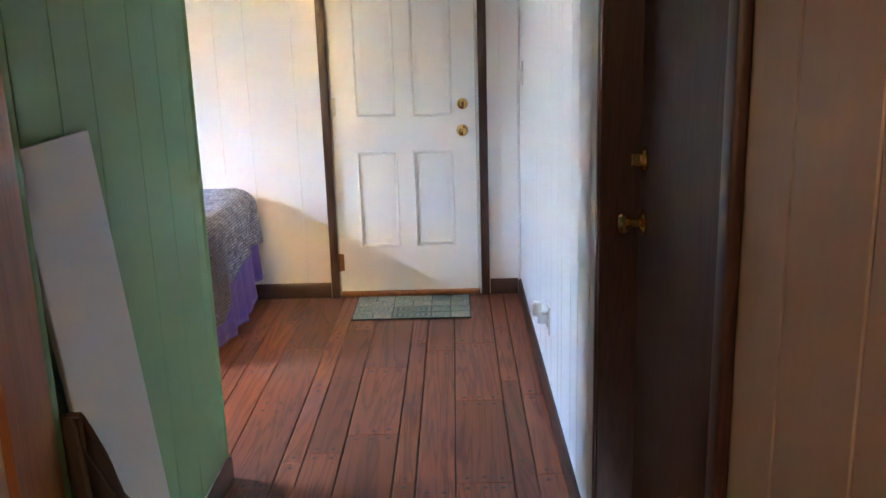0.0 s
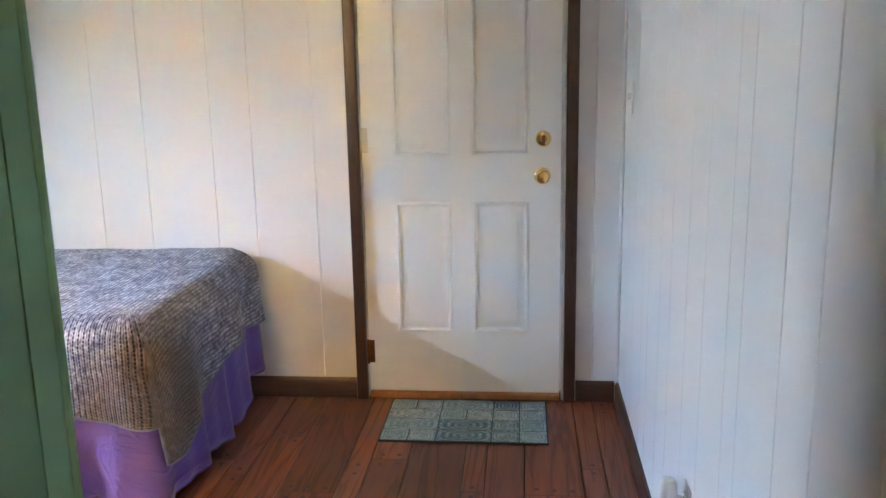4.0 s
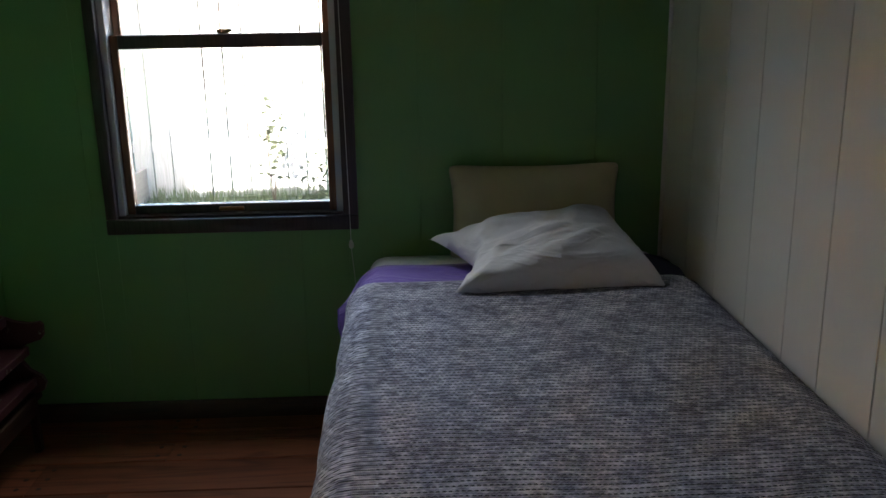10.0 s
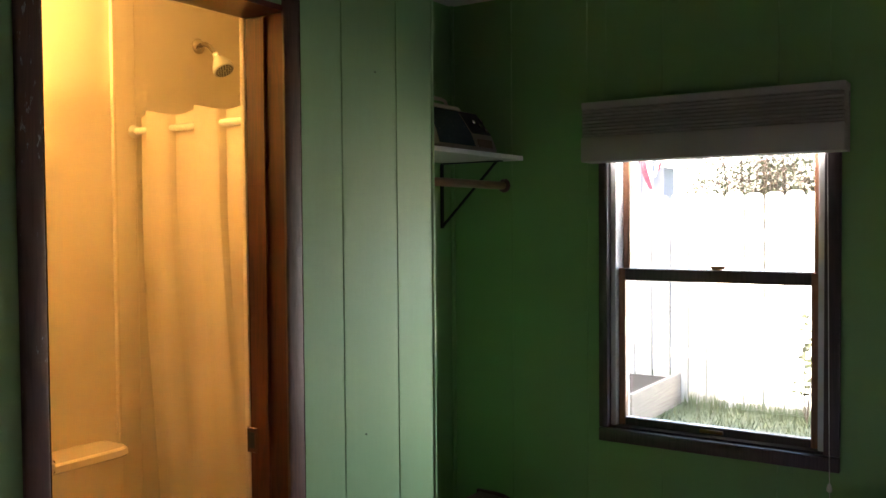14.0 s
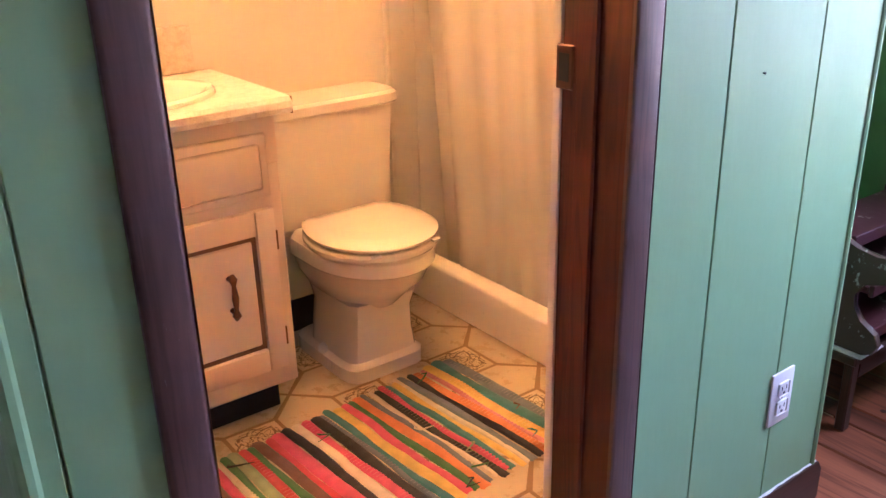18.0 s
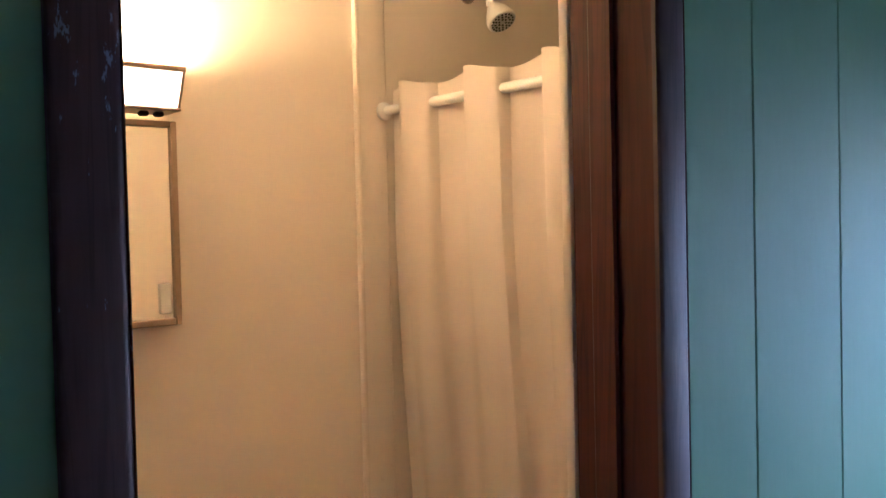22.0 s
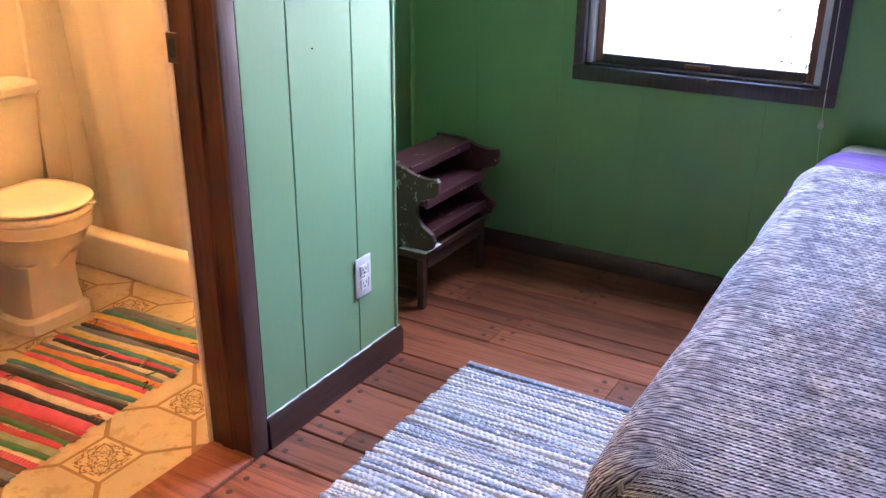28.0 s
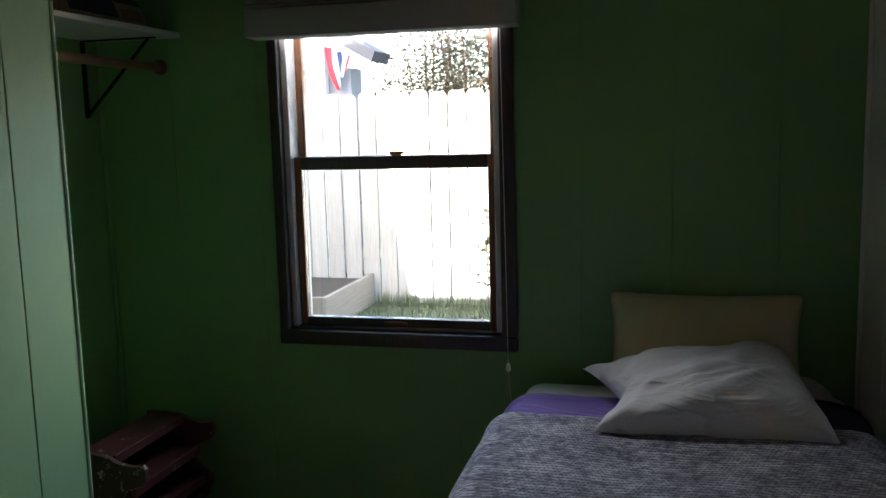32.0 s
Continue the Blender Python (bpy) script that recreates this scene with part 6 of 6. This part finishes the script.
bs = thing("sink_basin", (-1.17, 1.70, 0.81), "oval cream drop-in sink basin", "sink")
part("basin", ring_bowl(B(), -1.150, 1.695, 0.811, 0.240, 0.170, [(1.0, 0), (0.995, 0.008), (0.965, 0.014), (0.92, 0.012), (0.88, 0.002), (0.84, -0.03), (0.72, -0.08), (0.45, -0.11), (0.15, -0.118)]), M_PORCELAIN, bs)
fc = thing("faucet", (-1.15, 1.53, 0.81), "brushed metal sink faucet", "faucet")
bm = boxb(-1.22, -1.08, 1.515, 1.55, 0.812, 0.83, 0.006, 2)
tube(bm, [(-1.15, 1.535, 0.83), (-1.15, 1.54, 0.88), (-1.15, 1.58, 0.90), (-1.15, 1.64, 0.885)], 0.011, 10)
part("spout", bm, M_CHROME, fc)


# ---- toilet ----
def oval(cx, y0, y1, w, back, n=44, square=False):
    """Outline of a seat: rounded in front, straight cut behind."""
    pts = []
    cy, b = (y0 + y1) / 2, (y1 - y0) / 2
    for i in range(n):
        a = 2 * math.pi * i / n
        x, y = w / 2 * math.cos(a), b * math.sin(a)
        if y < 0:
            wide = abs(math.cos(a)) ** 0.45 * (1 - 0.10 * (y / b) ** 2) if square else min(abs(math.cos(a)) * 1.18, 1.0)
            x = math.copysign(w / 2 * wide, math.cos(a))
        pts.append((cx + x, max(cy + y, y0 + back)))
    return pts


def loft(bm, outlines):
    rings = [[bm.verts.new((x, y, z)) for x, y in pts] for pts, z in outlines]
    n = len(rings[0])
    for a, b in zip(rings, rings[1:]):
        for i in range(n):
            bm.faces.new((a[i], a[(i + 1) % n], b[(i + 1) % n], b[i]))
    bm.faces.new(rings[0][::-1])
    bm.faces.new(rings[-1])
    return bm


def rect_outline(cx, hw, y0, y1, r=0.02, n=44):
    pts = []
    for i in range(n):
        a = 2 * math.pi * i / n
        c, s = math.cos(a), math.sin(a)
        k = (abs(c) ** 7 + abs(s) ** 7) ** (-1 / 7)
        pts.append((cx + hw * c * k, (y0 + y1) / 2 + (y1 - y0) / 2 * s * k))
    return pts


def toilet():
    cx = -1.737
    t = thing("toilet", (cx, 1.75, 0), "cream two-piece toilet with closed lid", "toilet")
    bm = B()
    loft(bm, [(rect_outline(cx, 0.190, 1.478, 1.605), 0.375), (rect_outline(cx, 0.198, 1.475, 1.615), 0.45), (rect_outline(cx, 0.213, 1.472, 1.622), 0.680)])
    part("tank", bm, M_PORCELAIN, t)
    bm = B()
    loft(bm, [(rect_outline(cx, 0.221, 1.468, 1.630), 0.681), (rect_outline(cx, 0.226, 1.466, 1.636), 0.688), (rect_outline(cx, 0.226, 1.466, 1.636), 0.710),
              (rect_outline(cx, 0.218, 1.472, 1.628), 0.718)])
    part("tank_lid", bm, M_PORCELAIN, t)
    bm = B()
    loft(bm, [(rect_outline(cx, 0.126, 1.53, 1.862), 0.001), (rect_outline(cx, 0.126, 1.53, 1.862), 0.038), (rect_outline(cx, 0.118, 1.54, 1.852), 0.046),
              (rect_outline(cx, 0.112, 1.60, 1.846), 0.052), (rect_outline(cx, 0.104, 1.60, 1.842), 0.11), (rect_outline(cx, 0.100, 1.61, 1.845), 0.18), (rect_outline(cx, 0.108, 1.60, 1.86), 0.225)])
    part("pedestal", bm, M_PORCELAIN, t)
    bm = B()
    loft(bm, [(oval(cx, 1.60, 1.855, 0.185, 0.02), 0.20), (oval(cx, 1.585, 1.895, 0.24, 0.02), 0.24), (oval(cx, 1.57, 1.945, 0.296, 0.02), 0.285),
              (oval(cx, 1.56, 1.968, 0.318, 0.02), 0.325), (oval(cx, 1.555, 1.980, 0.334, 0.02), 0.335), (oval(cx, 1.555, 1.982, 0.336, 0.02), 0.370), (oval(cx, 1.56, 1.976, 0.328, 0.02), 0.377)])
    part("bowl", bm, M_PORCELAIN, t)
    bm = B()
    loft(bm, [(oval(cx, 1.625, 1.980, 0.332, 0.03, square=True), 0.3775), (oval(cx, 1.62, 1.985, 0.340, 0.03, square=True), 0.384), (oval(cx, 1.62, 1.985, 0.340, 0.03, square=True), 0.392), (oval(cx, 1.625, 1.978, 0.330, 0.03, square=True), 0.398)])
    part("seat", bm, M_PORCELAIN, t)
    bm = B()
    loft(bm, [(oval(cx, 1.625, 1.978, 0.328, 0.03, square=True), 0.404), (oval(cx, 1.62, 1.985, 0.337, 0.03, square=True), 0.409), (oval(cx, 1.62, 1.985, 0.337, 0.03, square=True), 0.415),
              (oval(cx, 1.635, 1.970, 0.312, 0.03, square=True), 0.4225), (oval(cx, 1.67, 1.93, 0.235, 0.03, square=True), 0.425)])
    lid = part("lid", bm, M_PORCELAIN, t)
    for dx in (-0.09, 0.09):
        part("bumper", boxb(cx + dx - 0.012, cx + dx + 0.012, 1.955, 1.968, 0.3982, 0.4038), M_PLASTIC, lid)
    for dx in (-0.07, 0.07):
        bm = B()
        lathe(bm, [(0.012, 0), (0.012, 0.008), (0.008, 0.012)], (cx + dx, 1.652, 0.3985), (0, 0, 1), 14)
        part("seat_hinge", bm, M_PLASTIC, t)
    bm = B()
    lathe(bm, [(0.018, 0), (0.018, 0.012), (0.012, 0.020), (0.004, 0.023)], (cx + 0.113, 1.70, 0.042), (0, 0, 1), 16)
    part("bolt_cap", bm, M_PLASTIC, t, "white round bolt cap")


toilet()

# ---- shower ----
pan = thing("shower_pan", (-2.5, 1.85, 0), "cream acrylic shower pan with a raised curb", "shower pan")
part("curb", boxb(-2.150, -2.080, BATH_BACK + 0.004, NOOK_Y - 0.05, 0.0, 0.142, 0.012, 3), M_CURB, pan)
part("basin_floor", boxb(LEFT + 0.016, -2.152, BATH_BACK + 0.004, NOOK_Y - 0.078, 0.0, 0.05, 0.008, 2), M_CURB, pan)
structure("trim", boxb(-2.128, -2.022, BATH_BACK + 0.001, BATH_BACK + 0.012, 0.145, TOP - 0.014, 0.004, 2), M_SHOWER, "cream upright flange of the shower surround", "trim")
structure("trim", boxb(-2.034, -2.020, BATH_BACK + 0.012, BATH_BACK + 0.022, 0.145, TOP - 0.014, 0.004, 2), M_BATH, "cream quarter-round strip", "trim")
structure("wall_shower_back", boxb(LEFT + 0.014, -2.132, BATH_BACK + 0.0005, BATH_BACK + 0.006, 0.05, TOP - 0.014), M_SHOWER, "cream shower surround wall", "wall")

rd = thing("curtain_rod", (-2.12, 1.86, 1.885), "white shower curtain rod", "rod")
bm = B()
tube(bm, [(-2.118, BATH_BACK + 0.013, 1.886), (-2.118, NOOK_Y - 0.076, 1.886)], 0.0135, 16)
part("rod", bm, M_PLASTIC, rd)
bm = B()
lathe(bm, [(0.026, 0), (0.024, 0.010), (0.015, 0.018)], (-2.118, BATH_BACK + 0.013, 1.886), (0, 1, 0), 18)
part("flange", bm, M_PLASTIC, rd)


def shower_curtain():
    c = thing("shower_curtain", (-2.12, 1.86, 0.1), "cream fabric shower curtain hung in wide folds", "shower curtain")
    y0, y1, zt, zb = 1.487, 2.262, 1.946, 0.085

    def fn(u, v):
        y = y0 + (y1 - y0) * u
        z = zt + (zb - zt) * v
        full = 0.026
        fold = math.sin(2 * math.pi * (y - 1.56) / 0.27)
        sharp = math.copysign(abs(fold) ** (0.32 + 0.25 * v), fold)
        x = -2.118 + full * sharp - 0.115 * max(0.0, v - 0.2) ** 1.2
        x += (0.010 * math.sin(31 * u + 2.5 * v) + 0.012 * wob(y * 5, z * 1.2, 1)) * min(1.0, 2.5 * v)
        # lower end gathered towards the back
        y += 0.05 * math.sin(3.1 * u) * v - 0.02 * v * u
        z += 0.010 * math.sin(2 * math.pi * (y - 1.50) / 0.27) * (1 - min(1, v * 6))
        return (x, y, z)
    bm = grid(B(), 120, 60, fn)
    part("panel", thicken(bm, 0.0015), M_CURTAIN, c)
    part("hem", grid(B(), 100, 3, lambda u, v: tuple(Vector(fn(u, 0.055 + 0.004 * v)) + Vector((0.0022, 0, 0)))), M_CURTAIN, c, "stitched top hem")


shower_curtain()


def shower_head():
    s = thing("shower_fixture", (-2.45, 1.55, 2.2), "white shower head on a brushed metal arm", "shower head")
    bm = B()
    lathe(bm, [(0.032, 0), (0.032, 0.004), (0.026, 0.012), (0.012, 0.016)], (-2.448, BATH_BACK + 0.006, 2.268), (0, 1, 0), 24)
    part("flange", bm, M_CHROME, s)
    bm = B()
    tube(bm, [(-2.448, 1.468, 2.268), (-2.448, 1.51, 2.272), (-2.447, 1.54, 2.258), (-2.446, 1.575, 2.222)], 0.0105, 12)
    part("arm", bm, M_CHROME, s, "brushed metal arm")
    d = Vector((0.0, 0.55, -0.80)).normalized()
    o = Vector((-2.446, 1.572, 2.226))
    bm = B()
    lathe(bm, [(0.013, 0), (0.016, 0.010), (0.013, 0.018), (0.022, 0.030), (0.036, 0.055), (0.044, 0.075), (0.0445, 0.088), (0.041, 0.092)], o, d, 28)
    head = part("head", bm, M_PLASTIC, s)
    bm = B()
    for r, k in ((0.033, 18), (0.023, 12), (0.012, 6)):
        for i in range(k):
            q = d.orthogonal().normalized()
            a = 2 * math.pi * i / k
            p = o + d * 0.0925 + r * (math.cos(a) * q + math.sin(a) * d.cross(q))
            lathe(bm, [(0.0034, 0), (0.003, 0.002)], p, d, 8)
    part("nozzles", bm, M_SLOT, head, "dark spray nozzles")


shower_head()


# ---- mirror cabinet and vanity light ----
def medicine_cabinet():
    c = thing("medicine_cabinet", (-1.27, 1.50, 1.35), "mirrored medicine cabinet with a thin tan frame", "medicine cabinet")
    x0, x1, z0, z1, yf = -1.470, -1.075, 1.345, 1.812, 1.550
    part("body", boxb(x0 + 0.004, x1 - 0.004, BATH_BACK + 0.001, yf - 0.012, z0 + 0.004, z1 - 0.004), M_CABINET, c)
    fr = M_CARD2
    for b in ((x0, x0 + 0.014, z0, z1), (x1 - 0.014, x1, z0, z1), (x0 + 0.0142, x1 - 0.0142, z0, z0 + 0.016), (x0 + 0.0142, x1 - 0.0142, z1 - 0.014, z1)):
        part("frame", boxb(b[0], b[1], yf - 0.011, yf + 0.004, b[2], b[3], 0.002), fr, c, "thin tan frame strip")
    part("mirror", boxb(x0 + 0.0145, x1 - 0.0145, yf - 0.010, yf - 0.006, z0 + 0.0165, z1 - 0.0145), M_MIRROR, c, "mirror glass")


M_CARD2 = surface("tan_metal_frame", (0.36, 0.26, 0.15), 0.35, 0.4, var=0.1, relief=0.05)
medicine_cabinet()
hk = thing("adhesive_hook", (-1.43, 1.56, 1.39), "small white pad on the mirror", "hook")
part("plate", boxb(-1.447, -1.420, 1.5442, 1.552, 1.372, 1.442, 0.0035, 3), M_PLASTIC, hk)


def vanity_light():
    v = thing("vanity_light", (-1.27, 1.52, 1.83), "lit vanity light bar above the mirror with a glowing diffuser", "light")
    x0, x1 = -1.476, -1.075
    prof = [(BATH_BACK + 0.001, 1.842), (1.565, 1.842), (1.600, 1.922), (BATH_BACK + 0.001, 1.922)]
    for x in (x0, x1 - 0.006):
        part("end_plate", prism(B(), prof, "x", x, x + 0.006), M_CARD2, v, "tan metal end plate")
    part("top_frame", boxb(x0, x1, 1.592, 1.606, 1.918, 1.930, 0.002), M_CARD2, v)
    part("bottom_frame", boxb(x0, x1, 1.478, 1.572, 1.834, 1.841, 0.002), M_CARD2, v)
    part("back_plate", boxb(x0 + 0.0065, x1 - 0.0065, BATH_BACK + 0.001, BATH_BACK + 0.006, 1.842, 1.922), M_CARD2, v)
    part("diffuser", prism(B(), [(1.555, 1.8425), (1.563, 1.8425), (1.598, 1.917), (1.590, 1.917)], "x", x0 + 0.007, x1 - 0.007), M_DIFFUSER, v, "glowing warm white diffuser")
    for bx in (-1.40, -1.275, -1.15):
        bm = B()
        lathe(bm, [(0.008, 0), (0.013, 0.012), (0.022, 0.035), (0.024, 0.05), (0.018, 0.066), (0.006, 0.072)], (bx - 0.036, 1.515, 1.882), (1, 0, 0), 14)
        part("bulb", bm, M_BULB, v, "warm glowing bulb behind the diffuser")
    for x in (-1.445, -1.410):
        part("socket_knob", boxb(x, x + 0.022, 1.53, 1.55, 1.822, 1.8335, 0.004), M_SLOT, v, "dark knob under the light")


vanity_light()

# ---- unseen lamp added behind the start to brighten the hall ----
hl = thing("hall_ceiling_light", (-0.1, -1.2, TOP), "round warm fill lamp added on the unseen hall ceiling", "ceiling light")
bm = B()
lathe(bm, [(0.14, 0), (0.14, 0.03), (0.11, 0.07), (0.05, 0.09)], (-0.1, -1.2, TOP - 0.001), (0, 0, -1), 28)
part("globe", bm, lamp_material("hall_lamp_glass", (1.0, 0.62, 0.32), 0.7), hl, "warm glowing glass globe")

# ---- floor boards and tiles, piece by piece ----
def board_floor():
    rnd = random.Random(12)
    edges = []
    x = -0.329 - 0.401 * 9
    while x < RIGHT + 0.02:
        for w in (0.193, 0.077, 0.131):
            edges.append((x, x + w))
            x += w
    for a, b in edges:
        if b < LEFT + 0.02 or a > RIGHT:
            continue
        a, b = max(a, LEFT), min(b, RIGHT + 0.10)
        # joints fall on the joists, 0.655 m apart, in a different place on each board
        start = {-10: 3.20, -6: 3.83, -5: 2.815, -4: 3.37, -3: 3.46, -2: 3.65, -1: 3.51}.get(round((a - 0.47) / 0.134), rnd.uniform(2.6, 3.9))
        segs, y = [], start - 0.655 * 9
        while y < FAR:
            ln = 0.655 * rnd.choice((1, 1, 2, 2))
            segs.append((max(y, HALL_END), min(y + ln, FAR)))
            y += ln
        for y0, y1 in segs:
            if y1 - y0 < 0.05 or y1 <= HALL_END:
                continue
            # boards stop at the bathroom
            parts = [(y0, y1)]
            if b < BATH_X + 0.005:
                lo = 2.33 if b < NOOK_X + 0.02 else 2.868
                parts = [(max(y0, lo), y1)] if y1 > lo + 0.02 else []
            for p, q in parts:
                bm = B()
                c = 0.0030
                g = 0.0019
                prism(bm, [(a + g, -0.017), (b - g, -0.017), (b - g, -c), (b - g - c, 0.0), (a + g + c, 0.0), (a + g, -c)], "y", p + 0.001, q - 0.001)
                ob = mesh_object("floor_board", bm, M_FLOOR, floor)
                # dark pegs near the ends of the wider boards
                w = b - a
                us = [a + w * k for k in ((0.2, 0.5, 0.8) if w > 0.15 else (0.28, 0.72) if w > 0.1 else (0.5,))]
                bm = B()
                for yy in (p + 0.035, q - 0.035, *([p + (q - p) * 0.5 + d for d in (-0.035, 0.035)] if q - p > 1.2 and rnd.random() < 0.7 else [])):
                    if not (p + 0.02 < yy < q - 0.02):
                        continue
                    for u in us:
                        lathe(bm, [(0.0085, 0), (0.0080, 0.0006)], (u, yy + rnd.uniform(-0.006, 0.006), 0.0001), (0, 0, 1), 10)
                if len(bm.verts):
                    mesh_object("pegs", bm, M_PEG, ob)
                else:
                    bm.free()


board_floor()

bath_floor = structure("floor_bathroom", boxb(LEFT, BATH_X - 0.10, BATH_BACK, 2.727, -0.017, -0.0012), M_GROUT, "tan patterned vinyl tile floor", "floor")


def tile_floor():
    p, h, g = 0.305, 0.070, 0.0075

    def shape(name, pts, mat):
        cx, cy = sum(q[0] for q in pts) / len(pts), sum(q[1] for q in pts) / len(pts)
        ins = []
        for x, y in pts:
            d = Vector((cx - x, cy - y))
            ins.append((x + d.x / d.length * g, y + d.y / d.length * g))
        me = bpy.data.meshes.new(name)
        bm = prism(B(), ins, "z", -0.001, 0.0)
        bm.to_mesh(me)
        bm.free()
        me.materials.append(mat)
        return me
    sq = shape("scroll_tile", [(-h, -h), (h, -h), (h, h), (-h, h)], M_MEDALLION)
    hx = shape("plain_tile", [(h, -h), (p / 2, -p / 2), (p - h, -h), (p - h, h), (p / 2, p / 2), (h, h)], M_TILE)
    for i in range(-4, 5):
        for j in range(-4, 3):
            x, y = -1.617 + i * p, 2.24 + j * p
            for me, dx, dy, turn in ((sq, 0, 0, 0), (hx, 0, 0, 0), (hx, 0, 0, 90)):
                mx = x + (p / 2 if me is hx and not turn else 0)
                my = y + (p / 2 if turn else 0)
                if not (-2.09 < mx < -0.80 and 1.42 < my < 2.72):
                    continue
                ob = new("tile", me)
                ob.matrix_basis = pose(x, y, 0, 0, 0, turn)
                ob.parent = bath_floor


tile_floor()
